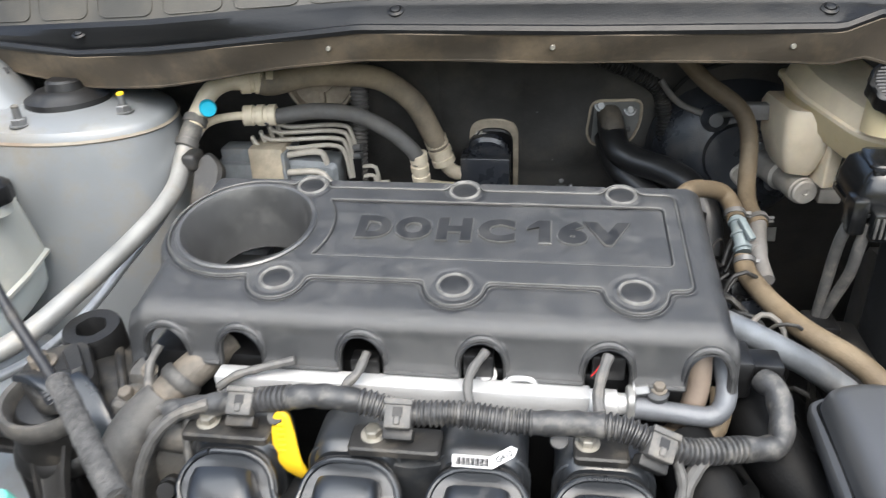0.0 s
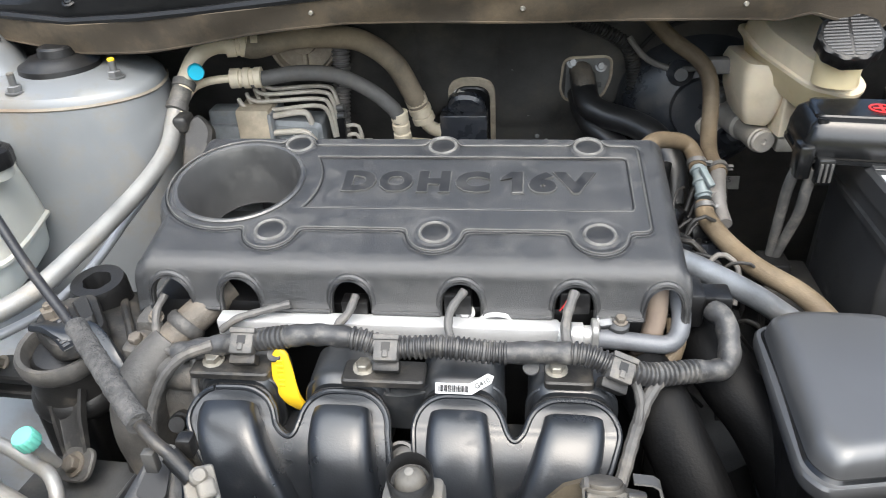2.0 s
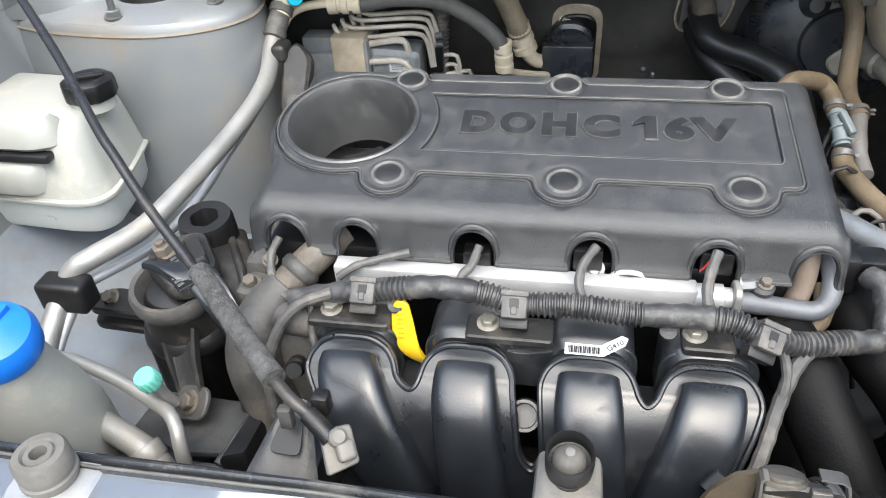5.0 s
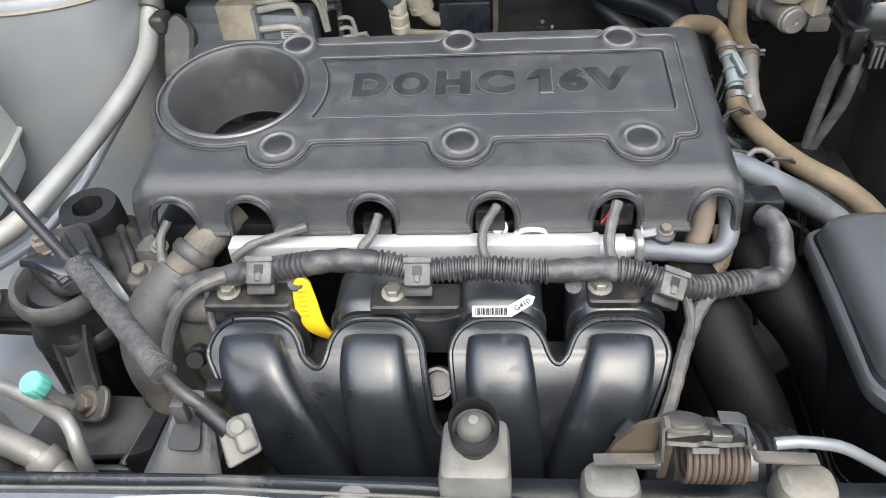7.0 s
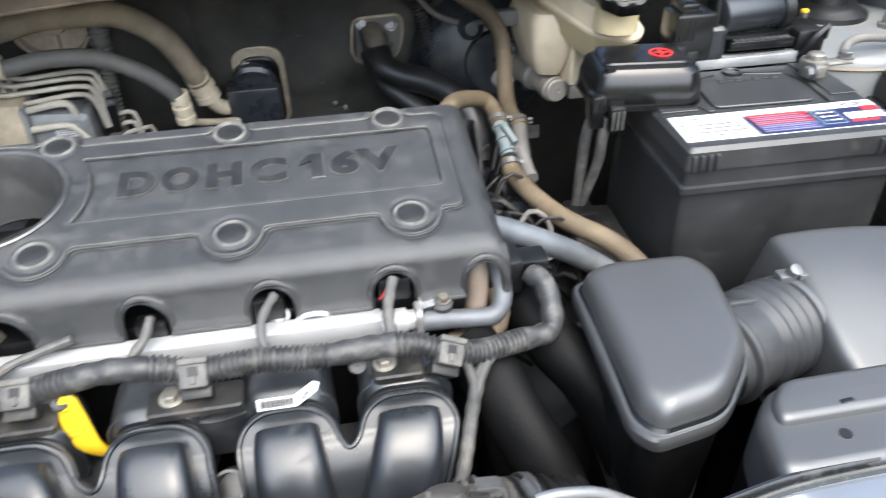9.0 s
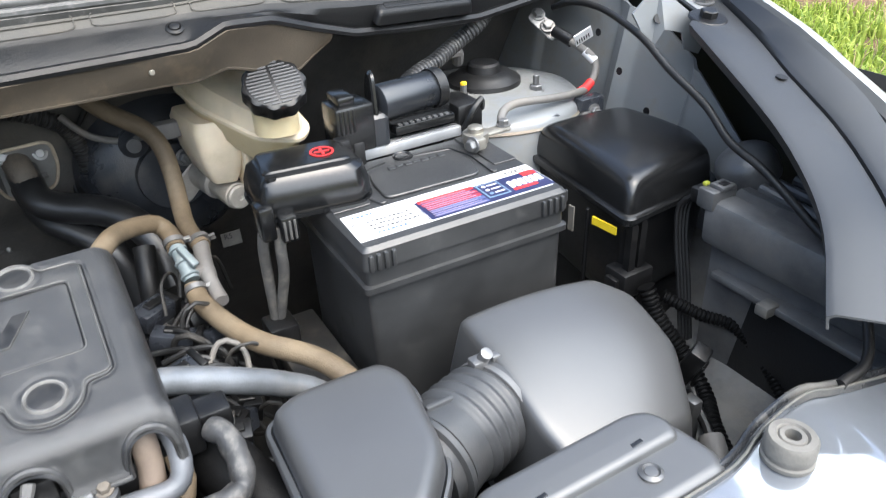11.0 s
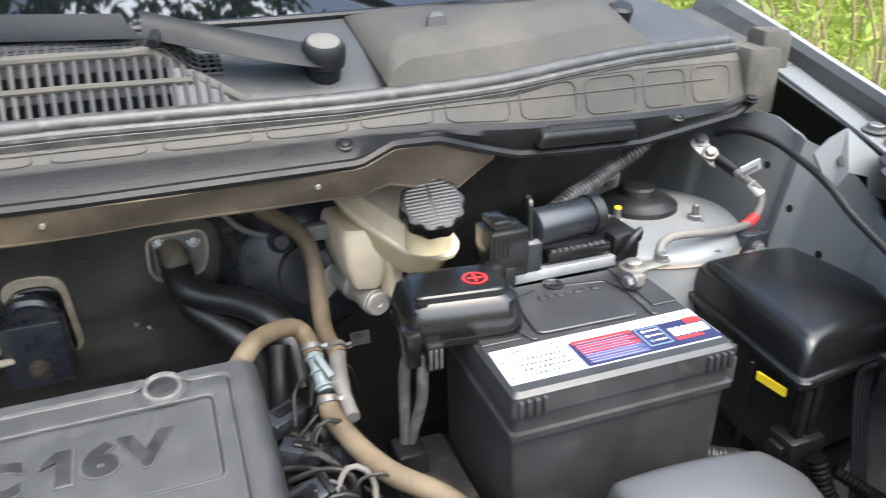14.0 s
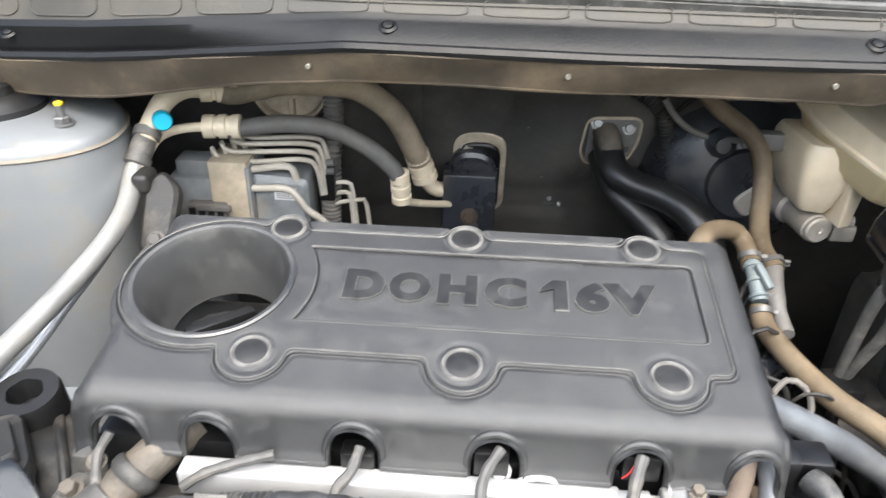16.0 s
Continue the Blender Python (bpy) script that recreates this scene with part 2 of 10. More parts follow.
# darkened copy of the wing's silver paint, for its inner face in shade
M_WINGIN = material("shaded_wing_paint", (0.062, 0.064, 0.065), 0.38, metal=0.2, vary=0.1, scale=6, bump=0.03, stain=(0.12, 0.112, 0.098), amount=0.25)
M_ARM = material("wiper_paint", (0.011, 0.0125, 0.0145), 0.36, vary=0.2, scale=10, bump=0.06, grain=900, stain=(0.03, 0.029, 0.027), amount=0.2, stain_scale=8, spec=0.2)
# highlight of the bolt rings, put into a brighter base colour
M_RING = material("bright_highlight_plastic", (0.135, 0.131, 0.123), 0.34, vary=0.5, scale=80, bump=0.2, grain=900)
M_CORR = material("dusty_corrugated_tube", (0.04, 0.04, 0.041), 0.42, vary=0.5, scale=60, stain=(0.2, 0.19, 0.17), amount=0.35, stain_scale=50)
M_WRAP = material("grey_wire_tape", (0.075, 0.073, 0.07), 0.5, vary=0.3, scale=50, stain=(0.25, 0.225, 0.19), amount=0.4, stain_scale=30)
M_CASTGREY = material("dusty_grey_casting", (0.075, 0.072, 0.068), 0.55, metal=0.2, vary=0.35, scale=40, stain=(0.17, 0.145, 0.11), amount=0.35, stain_scale=20, bump=0.3, grain=300)
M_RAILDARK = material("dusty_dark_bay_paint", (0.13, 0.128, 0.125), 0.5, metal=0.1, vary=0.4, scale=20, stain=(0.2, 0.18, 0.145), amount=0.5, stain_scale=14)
M_DUCT = material("clean_black_rubber", (0.012, 0.0122, 0.013), 0.36, vary=0.3, scale=12, bump=0.1, stain=(0.03, 0.03, 0.029), amount=0.2, spec=0.8)
M_DARKRUBBER = material("matt_black_rubber", (0.004, 0.004, 0.0042), 0.55, vary=0.3, scale=14, bump=0.15, stain=(0.02, 0.019, 0.017), amount=0.12, stain_scale=14, spec=0.15)
M_WELL = material("smooth_grey_plastic", (0.04, 0.04, 0.04), 0.34, vary=0.3, scale=14, bump=0.1, grain=1200, stain=(0.09, 0.087, 0.08), amount=0.3, stain_scale=20, gloss=0.08, spec=1.0)
# glossless near-black that paints the shade inside the grille
M_SLOT = material("slot_shade_black", (0.003, 0.003, 0.003), 0.9, vary=0.2, bump=0.0, spec=0.0)
M_ABSGREY = material("dusty_blue_grey_casing", (0.25, 0.265, 0.275), 0.5, metal=0.2, vary=0.25, scale=30, stain=(0.34, 0.28, 0.2), amount=0.4, stain_scale=14)
M_ABSTAN = material("dust_caked_block", (0.5, 0.43, 0.32), 0.6, metal=0.1, vary=0.25, scale=30, stain=(0.28, 0.25, 0.2), amount=0.45, stain_scale=20)
M_ACREAR = material("cream_dusted_pipe", (0.72, 0.63, 0.48), 0.5, metal=0.1, vary=0.15, scale=20, stain=(0.42, 0.33, 0.2), amount=0.4, stain_scale=18)
M_SHEET = material("stained_grey_sheet_metal", (0.042, 0.043, 0.0445), 0.42, metal=0.15, vary=0.5, scale=26, stain=(0.1, 0.094, 0.083), amount=0.35, stain_scale=22)
M_WHITEPL = material("translucent_white_plastic", (0.36, 0.365, 0.335), 0.4, vary=0.05, scale=9, bump=0.06, stain=(0.6, 0.57, 0.48), amount=0.25, sss=0.25)
M_CREAM = material("yellowed_plastic", (0.62, 0.52, 0.32), 0.42, vary=0.15, scale=9, bump=0.06, stain=(0.45, 0.33, 0.14), amount=0.3, sss=0.2)
M_YELLOW = material("yellow_plastic", (0.85, 0.55, 0.02), 0.4, vary=0.06, bump=0.05)
M_BLUE = material("blue_plastic", (0.02, 0.16, 0.62), 0.35, vary=0.1, bump=0.03)
M_CYAN = material("cyan_cap_plastic", (0.02, 0.42, 0.6), 0.4, vary=0.1, bump=0.03)
M_GREEN = material("mint_green_plastic", (0.16, 0.52, 0.42), 0.5, vary=0.15, bump=0.05, stain=(0.4, 0.45, 0.38), amount=0.25)
M_RED = material("red_plastic", (0.65, 0.03, 0.03), 0.4, vary=0.08, bump=0.0)
M_WHITE = material("white_label", (0.62, 0.625, 0.63), 0.45, vary=0.03, bump=0.0)
M_NAVY = material("navy_print", (0.02, 0.024, 0.075), 0.4, vary=0.05, bump=0.0)
# print ink; also paints the shade in holes, slots and the cover's grooves
M_INKSHADE = material("black_ink_and_shade", (0.006, 0.006, 0.007), 0.5, vary=0.05, bump=0.0)
M_BRASS = material("dull_terminal_metal", (0.3, 0.285, 0.25), 0.42, metal=0.75, vary=0.3, scale=50, stain=(0.42, 0.4, 0.35), amount=0.3)
M_RUST = material("rusty_steel", (0.085, 0.064, 0.05), 0.65, metal=0.4, vary=0.3, stain=(0.16, 0.08, 0.04), amount=0.4)
M_BOARD = material("grey_harness_tube", (0.13, 0.125, 0.12), 0.55, vary=0.25, stain=(0.2, 0.18, 0.16), amount=0.4, stain_scale=25)


# ---- shape helpers ----
def thing(name, label, category, group="", at=(0, 0, 0), kind=""):
    ob = new(name)
    ob.location = at
    ob.empty_display_size = 0.05
    return tagged(ob, label, category, group, kind)


def finish(bm, name, smooth=35):
    me = bpy.data.meshes.new(name)
    bmesh.ops.recalc_face_normals(bm, faces=bm.faces[:])
    bm.to_mesh(me)
    bm.free()
    if smooth:
        for p in me.polygons:
            p.use_smooth = True
        me.set_sharp_from_angle(angle=radians(smooth))
    return me


def part(name, bm, mat, parent=None, label="", smooth=35):
    me = bm if isinstance(bm, bpy.types.Mesh) else finish(bm, name, smooth)
    if mat and not me.materials:
        me.materials.append(mat)
    ob = new(name, me)
    if parent:
        ob.parent = parent
        ob.matrix_parent_inverse = Matrix.Translation(-Vector(parent.location)) if parent.parent is None else Matrix()
    if label:
        ob["label"] = label
    return ob


def single(name, bm, mat, label, category, group="", kind="", smooth=35):
    return tagged(part(name, bm, mat, None, "", smooth), label, category, group, kind)


def box(bm, lo, hi, bevel=0.0, segs=2, m=None):
    lo, hi = Vector(lo), Vector(hi)
    r = bmesh.ops.create_cube(bm, size=1.0)
    vs = r["verts"]
    for v in vs:
        v.co = (lo + hi) / 2 + Vector(a * b for a, b in zip(v.co, hi - lo))
    if m:
        bmesh.ops.transform(bm, matrix=m, verts=vs)
    if bevel:
        es = list({e for v in vs for e in v.link_edges})
        bmesh.ops.bevel(bm, geom=es, offset=bevel, segments=segs, affect="EDGES", profile=0.5)
    return bm


def B(lo, hi, bevel=0.0, segs=2, m=None):
    return box(bmesh.new(), lo, hi, bevel, segs, m)


def spline(pts, step=0.008):
    """Points along a smooth curve through pts (Catmull-Rom)."""
    p = [Vector(q) for q in pts]
    p = [p[0] * 2 - p[1], *p, p[-1] * 2 - p[-2]]
    out = []
    for i in range(1, len(p) - 2):
        a, b, c, d = p[i - 1:i + 3]
        k = max(2, int((c - b).length / step))
        for j in range(k):
            t = j / k
            out.append(0.5 * ((2 * b) + (c - a) * t + (2 * a - 5 * b + 4 * c - d) * t * t + (3 * b - a - 3 * c + d) * t ** 3))
    out.append(p[-2])
    return out


def tube(bm, pts, radius, segs=12, step=0.008, smooth=True, flat=1.0):
    """Sweeps a circle along pts. radius: a number, or a function of the length gone and of the whole length."""
    path = spline(pts, step) if smooth else [Vector(q) for q in pts]
    total = sum((b - a).length for a, b in zip(path, path[1:]))
    tangent = (path[1] - path[0]).normalized()
    side = tangent.orthogonal().normalized()
    rings, gone = [], 0.0
    for i, q in enumerate(path):
        t = (path[min(i + 1, len(path) - 1)] - path[max(i - 1, 0)]).normalized()
        if t.length:
            side = (tangent.rotation_difference(t) @ side).normalized()
            tangent = t
        up = tangent.cross(side)
        if i:
            gone += (q - path[i - 1]).length
        r = radius(gone, total) if callable(radius) else radius
        rings.append([bm.verts.new(q + (side * math.cos(a) + up * (math.sin(a) * flat)) * r) for a in (2 * math.pi * k / segs for k in range(segs))])
    for a, b in zip(rings, rings[1:]):
        for k in range(segs):
            bm.faces.new((a[k], a[(k + 1) % segs], b[(k + 1) % segs], b[k]))
    bm.faces.new(rings[0][::-1])
    bm.faces.new(rings[-1])
    return bm


def TB(pts, radius, segs=12, step=0.008, smooth=True, flat=1.0):
    return tube(bmesh.new(), pts, radius, segs, step, smooth, flat)


def lathe(bm, profile, m=None, segs=28, scallop=None, caps=True):
    """Turns (radius, height) pairs round z. scallop(angle, radius, height) may change a radius."""
    rings, made = [], []
    for r, z in profile:
        ring = []
        for k in range(segs):
            a = 2 * math.pi * k / segs
            rr = scallop(a, r, z) if scallop else r
            ring.append(bm.verts.new((rr * math.cos(a), rr * math.sin(a), z)))
        rings.append(ring)
        made += ring
    for a, b in zip(rings, rings[1:]):
        for k in range(segs):
            bm.faces.new((a[k], a[(k + 1) % segs], b[(k + 1) % segs], b[k]))
    if caps and profile[0][0] > 1e-5:
        bm.faces.new(rings[0][::-1])
    if caps and profile[-1][0] > 1e-5:
        bm.faces.new(rings[-1])
    if m:
        bmesh.ops.transform(bm, matrix=m, verts=made)
    return bm


def LT(profile, m=None, segs=28, scallop=None, caps=True):
    return lathe(bmesh.new(), profile, m, segs, scallop, caps)


def aim(at, way):
    """A pose at `at` whose z axis points along way."""
    return Matrix.Translation(at) @ Vector(way).to_track_quat("Z", "Y").to_matrix().to_4x4()


def rounded(w, h, r, n=5):
    """Outline of a rounded rectangle about the origin."""
    out = []
    for cx, cy, a0 in ((w / 2 - r, h / 2 - r, 0), (-w / 2 + r, h / 2 - r, 90), (-w / 2 + r, -h / 2 + r, 180), (w / 2 - r, -h / 2 + r, 270)):
        out += [(cx + r * math.cos(radians(a0 + 90 * k / n)), cy + r * math.sin(radians(a0 + 90 * k / n))) for k in range(n + 1)]
    return out


def smooth_outline(pts, r, n=4):
    """A closed outline with its corners rounded."""
    out, k = [], len(pts)
    for i in range(k):
        a, b, c = (Vector(pts[j % k]).to_2d() for j in (i - 1, i, i + 1))
        d1, d2 = (a - b), (c - b)
        rr = min(r, d1.length * 0.45, d2.length * 0.45)
        s, e = b + d1.normalized() * rr, b + d2.normalized() * rr
        for j in range(n + 1):
            t = j / n
            out.append(tuple(s * (1 - t) ** 2 + b * 2 * t * (1 - t) + e * t * t))
    return out


def scaled_outline(pts, inset):
    """The outline drawn in by about inset, towards the middle of its box."""
    xs, ys = [p[0] for p in pts], [p[1] for p in pts]
    cx, cy = (min(xs) + max(xs)) / 2, (min(ys) + max(ys)) / 2
    sx, sy = 1 - 2 * inset / (max(xs) - min(xs)), 1 - 2 * inset / (max(ys) - min(ys))
    return [(cx + (x - cx) * sx, cy + (y - cy) * sy) for x, y in pts]


def prism(bm, outline, levels, m=None):
    """Stacks an outline: levels are (height, inset) pairs from bottom to top."""
    rings, made = [], []
    for z, inset in levels:
        pts = scaled_outline(outline, inset) if inset else outline
        ring = [bm.verts.new((p[0], p[1], z)) for p in pts]
        rings.append(ring)
        made += ring
    k = len(outline)
    for a, b in zip(rings, rings[1:]):
        for i in range(k):
            bm.faces.new((a[i], a[(i + 1) % k], b[(i + 1) % k], b[i]))
    bm.faces.new(rings[0][::-1])
    bm.faces.new(rings[-1])
    if m:
        bmesh.ops.transform(bm, matrix=m, verts=made)
    return bm


def PR(outline, levels, m=None):
    return prism(bmesh.new(), outline, levels, m)


def dome(outline, base, top, edge, m=None):
    """A moulded lid: straight wall from base, an edge rounded by (inset, drop) pairs, then a face of height top(x, y)."""
    bm = bmesh.new()
    dense = []
    for (ax, ay), (bx, by) in zip(outline, outline[1:] + outline[:1]):
        k = max(1, round(math.hypot(bx - ax, by - ay) / 0.009))
        dense += [(ax + (bx - ax) * i / k, ay + (by - ay) * i / k) for i in range(k)]
    outline = dense
    n = len(outline)
    cx, cy = sum(p[0] for p in outline) / n, sum(p[1] for p in outline) / n
    rings = [[bm.verts.new((x, y, base)) for x, y in outline]]
    for inset, drop in edge:
        rings.append([bm.verts.new((x, y, top(x, y) - drop)) for x, y in (scaled_outline(outline, inset) if inset else outline)])
    last = scaled_outline(outline, edge[-1][0])
    for f in (0.93, 0.86, 0.79, 0.72, 0.64, 0.56, 0.47, 0.38, 0.29, 0.2, 0.1, 0.04):
        rings.append([bm.verts.new((cx + (x - cx) * f, cy + (y - cy) * f, top(cx + (x - cx) * f, cy + (y - cy) * f))) for x, y in last])
    for a, b in zip(rings, rings[1:]):
        for i in range(n):
            bm.faces.new((a[i], a[(i + 1) % n], b[(i + 1) % n], b[i]))
    bm.faces.new(rings[0][::-1])
    bm.faces.new(rings[-1])
    if m:
        bmesh.ops.transform(bm, matrix=m, verts=bm.verts[:])
    return bm


def slab(outline, thick, bevel=0.002, m=None):
    return PR(outline, [(0, bevel), (bevel, 0), (thick - bevel, 0), (thick, bevel)], m)


def grid(rows, closed=False):
    """A sheet through rows of points."""
    bm = bmesh.new()
    vs = [[bm.verts.new(p) for p in row] for row in rows]
    for a, b in zip(vs, vs[1:]):
        n = len(a)
        for i in range(n if closed else n - 1):
            bm.faces.new((a[i], a[(i + 1) % n], b[(i + 1) % n], b[i]))
    return bm


def thicken(bm, t):
    """Gives a sheet thickness."""
    bmesh.ops.recalc_face_normals(bm, faces=bm.faces[:])
    bmesh.ops.solidify(bm, geom=bm.faces[:], thickness=t)
    return bm


def bolt(bm, at, way=(0, 0, 1), r=0.006, h=0.006, washer=1.45, stud=0.0):
    m = aim(at, way)
    lathe(bm, [(r * washer, 0), (r * washer, 0.0015), (r * 1.05, 0.0018)], m, 16)
    lathe(bm, [(r, 0.001), (r, h - 0.001), (r * 0.85, h)], m, 6)
    if stud:
        lathe(bm, [(r * 0.5, h - 0.001), (r * 0.5, h + stud), (r * 0.35, h + stud + 0.001)], m, 10)
    return bm


def BT(at, way=(0, 0, 1), r=0.006, h=0.006, washer=1.45, stud=0.0):
    return bolt(bmesh.new(), at, way, r, h, washer, stud)


def lettering(text, size, depth, m, stretch=1.0, heavy=0.0, spacing=1.0):
    """Raised letters from the built-in font, as a mesh centred on the pose m."""
    cu = bpy.data.curves.new("text", "FONT")
    cu.body, cu.size, cu.extrude, cu.offset, cu.space_character = text, size, depth, heavy, spacing
    cu.align_x, cu.align_y, cu.resolution_u = "CENTER", "CENTER", 3
    ob = bpy.data.objects.new("text", cu)
    scene.collection.objects.link(ob)
    bpy.context.view_layer.update()
    me = bpy.data.meshes.new_from_object(ob.evaluated_get(bpy.context.evaluated_depsgraph_get()))
    bpy.data.objects.remove(ob)
    me.transform(m @ Matrix.Diagonal((stretch, 1, 1, 1)))
    me.materials.clear()
    return me


def sweep(path, sections):
    """A closed skin over cross-sections: each is a list of (across, up) pairs, set square to the path, across kept level."""
    bm = bmesh.new()
    p = [Vector(q) for q in path]
    rings = []
    for i, q in enumerate(p):
        t = (p[min(i + 1, len(p) - 1)] - p[max(i - 1, 0)]).normalized()
        across = Vector((1, 0, 0))
        across = (across - t * across.dot(t)).normalized()
        up = across.cross(t)
        sec = sections(i / (len(p) - 1))
        rings.append([bm.verts.new(q + across * a + up * b) for a, b in sec])
    for a, b in zip(rings, rings[1:]):
        n = len(a)
        for k in range(n):
            bm.faces.new((a[k], a[(k + 1) % n], b[(k + 1) % n], b[k]))
    bm.faces.new(rings[0][::-1])
    bm.faces.new(rings[-1])
    return bm


def squircle(w, h, power=3.2, n=24):
    out = []
    for k in range(n):
        a = 2 * math.pi * k / n
        c, s = math.cos(a), math.sin(a)
        out.append((w / 2 * math.copysign(abs(c) ** (2 / power), c), h / 2 * math.copysign(abs(s) ** (2 / power), s)))
    return out


def ribbed(r, depth, pitch):
    """Radius of a corrugated tube."""
    return lambda gone, total: r + depth * (0.5 if (gone / pitch) % 1 < 0.55 else -0.5)


def hose_clamp(parent, at, way, r, name="clamp", mat=None):
    """A spring band round a hose with two ears."""
    bm = lathe(bmesh.new(), [(r, -0.003), (r + 0.001, -0.003), (r + 0.001, 0.003), (r, 0.003)], aim(at, way), 24)
    m = aim(at, way)
    box(bm, (r, -0.0035, -0.002), (r + 0.008, -0.0023, 0.002), 0, 1, m)
    box(bm, (r, 0.0023, -0.002), (r + 0.007, 0.0035, 0.002), 0, 1, m)
    return part(name, bm, mat or M_STEEL, parent)


def interp(x, table):
    """Smooth values between the rows of a table: (x, a, b, ...)."""
    xs = [r[0] for r in table]
    return [float(np.interp(x, xs, [r[k] for r in table])) for k in range(1, len(table[0]))]

# ---- large structure: the shell of the engine bay ----
MID = 0.11  # the car's middle line
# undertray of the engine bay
single("floor", B((-0.78, -0.46, 0.36), (1.0, 0.80, 0.40)), M_BAYDARK, "dirty undertray of the engine bay, its deep shade painted in", "floor", kind="structure")


def sd_box(x, y, x0, x1, y0, y1, r):
    qx, qy = abs(x - (x0 + x1) / 2) - (x1 - x0) / 2 + r, abs(y - (y0 + y1) / 2) - (y1 - y0) / 2 + r
    return math.hypot(max(qx, 0), max(qy, 0)) + min(max(qx, qy), 0) - r


def step(d, w):
    t = min(1.0, max(0.0, 0.5 - d / w))
    return t * t * (3 - 2 * t)


def wall_y(z):
    return 0.63 - 0.36 * (z - 0.62)


# firewall, leaning forward at the top, with pressed pads
def firewall_mesh():
    rows = []
    for z in np.linspace(0.4, 1.1, 71):
        row = []
        for x in np.linspace(-0.72, 0.95, 168):
            d = 0.0
            for x0, x1, z0, z1 in ((-0.07, 0.03, 0.86, 1.06), (0.045, 0.13, 0.84, 1.06), (-0.2, -0.085, 0.8, 1.06), (-0.09, 0.13, 0.72, 0.79)):
                s = sd_box(x, z, x0, x1, z0, z1, 0.015)
                d += 0.006 * step(s, 0.014)
            d += 0.004 * math.exp(-((z - 0.815) / 0.004) ** 2)
            row.append((x, wall_y(z) - d, z))
        rows.append(row)
    return grid(rows)


wall = single("wall_firewall", thicken(firewall_mesh(), 0.01), M_FIREWALL, "black padded firewall with brown dust behind the engine", "firewall", kind="structure")
for x, z in ((-0.054, 0.993), (0.107, 0.992), (0.1, 0.81), (0.02, 1.03), (-0.15, 1.0)):
    part("pad_clip", LT([(0.013, 0), (0.013, 0.002), (0.009, 0.004), (0.008, 0.003), (0.004, 0.003), (0.004, 0.010), (0.003, 0.011)], aim((x, wall_y(z) - 0.004, z), (0, -1, 0.25)), 16), M_STEEL, wall)

# cowl: lip with a step, a panel with pressed fields, a rubber seal (mirrored about MID but for the bulge over the brake fluid tank)
COWL = [  # x, lip y z, panel foot y z, panel head y z, seal y z
    (0.11, 0.212, 1.111, 0.246, 1.131, 0.257, 1.146, 0.271, 1.162),
    (0.34, 0.216, 1.112, 0.248, 1.130, 0.262, 1.144, 0.275, 1.158),
    (0.375, 0.224, 1.124, 0.251, 1.129, 0.265, 1.146, 0.278, 1.158),
    (0.425, 0.237, 1.119, 0.255, 1.126, 0.269, 1.149, 0.282, 1.158),
    (0.47, 0.250, 1.102, 0.259, 1.120, 0.274, 1.151, 0.287, 1.158),
    (0.52, 0.258, 1.086, 0.265, 1.114, 0.282, 1.152, 0.293, 1.159),
    (0.60, 0.271, 1.077, 0.279, 1.106, 0.295, 1.151, 0.311, 1.163),
    (0.70, 0.289, 1.069, 0.297, 1.099, 0.314, 1.148, 0.335, 1.166),
    (0.86, 0.320, 1.077, 0.340, 1.086, 0.358, 1.137, 0.382, 1.160),
    (0.90, 0.332, 1.089, 0.346, 1.092, 0.362, 1.135, 0.388, 1.160),
]
PLAIN = [r for r in COWL if not 0.36 < r[0] < 0.5]


def cowl_at(x):
    return interp(x if x >= MID else 2 * MID - x, COWL if x >= MID else PLAIN)


XS = [float(v) for v in np.linspace(-0.68, 0.9, 160)]
cowl_panel = thing("cowl_cover", "black plastic cowl panel coated with pale dust", "cowl panel", at=(MID, 0.24, 1.1))
rows = [[] for _ in range(9)]
for x in XS:
    ly, lz, fy, fz, hy, hz, sy, sz = cowl_at(x)
    for row, q in zip(rows, ((ly + 0.006, lz - 0.007), (ly + 0.001, lz - 0.005), (ly, lz - 0.001), (ly + 0.003, lz + 0.003), (ly + 0.008, lz + 0.0035), ((ly + fy) / 2, (lz + fz) / 2 + 0.002), (fy - 0.003, fz - 0.002), (fy, fz), (fy + 0.003, fz + 0.004))):
        row.append((x, *q))
part("lip", thicken(grid(rows), 0.003), M_COWL, cowl_panel, "smooth black lip with a rounded edge")
rows = [[] for _ in range(5)]
for x in XS:
    ly, lz, fy, fz, hy, hz, sy, sz = cowl_at(x)
    for k, row in enumerate(rows):
        t = k / 4
        row.append((x, fy + 0.002 + (hy - fy) * t, fz + 0.002 + (hz - fz) * t))
part("upright_panel", thicken(grid(rows), 0.003), M_DUSTCOWL, cowl_panel, "dusty upright panel with pressed fields")
seal_rows = [[] for _ in range(11)]
for x in XS:
    ly, lz, fy, fz, hy, hz, sy, sz = cowl_at(x)
    for row, (dy, dz) in zip(seal_rows, ((-0.014, -0.016), (-0.0155, -0.008), (-0.012, -0.003), (-0.006, -0.006), (-0.004, -0.001), (-0.0015, 0.0035), (0.003, 0.0048), (0.008, 0.003), (0.011, -0.002), (0.010, -0.008), (0.004, -0.016))):
        row.append((x, sy + dy, sz + dz))
part("rubber_seal", grid([[(x, y, z - 0.003) for x, y, z in r] for r in seal_rows]), M_FLAP_GREY, cowl_panel, "worn grey rubber hood seal")
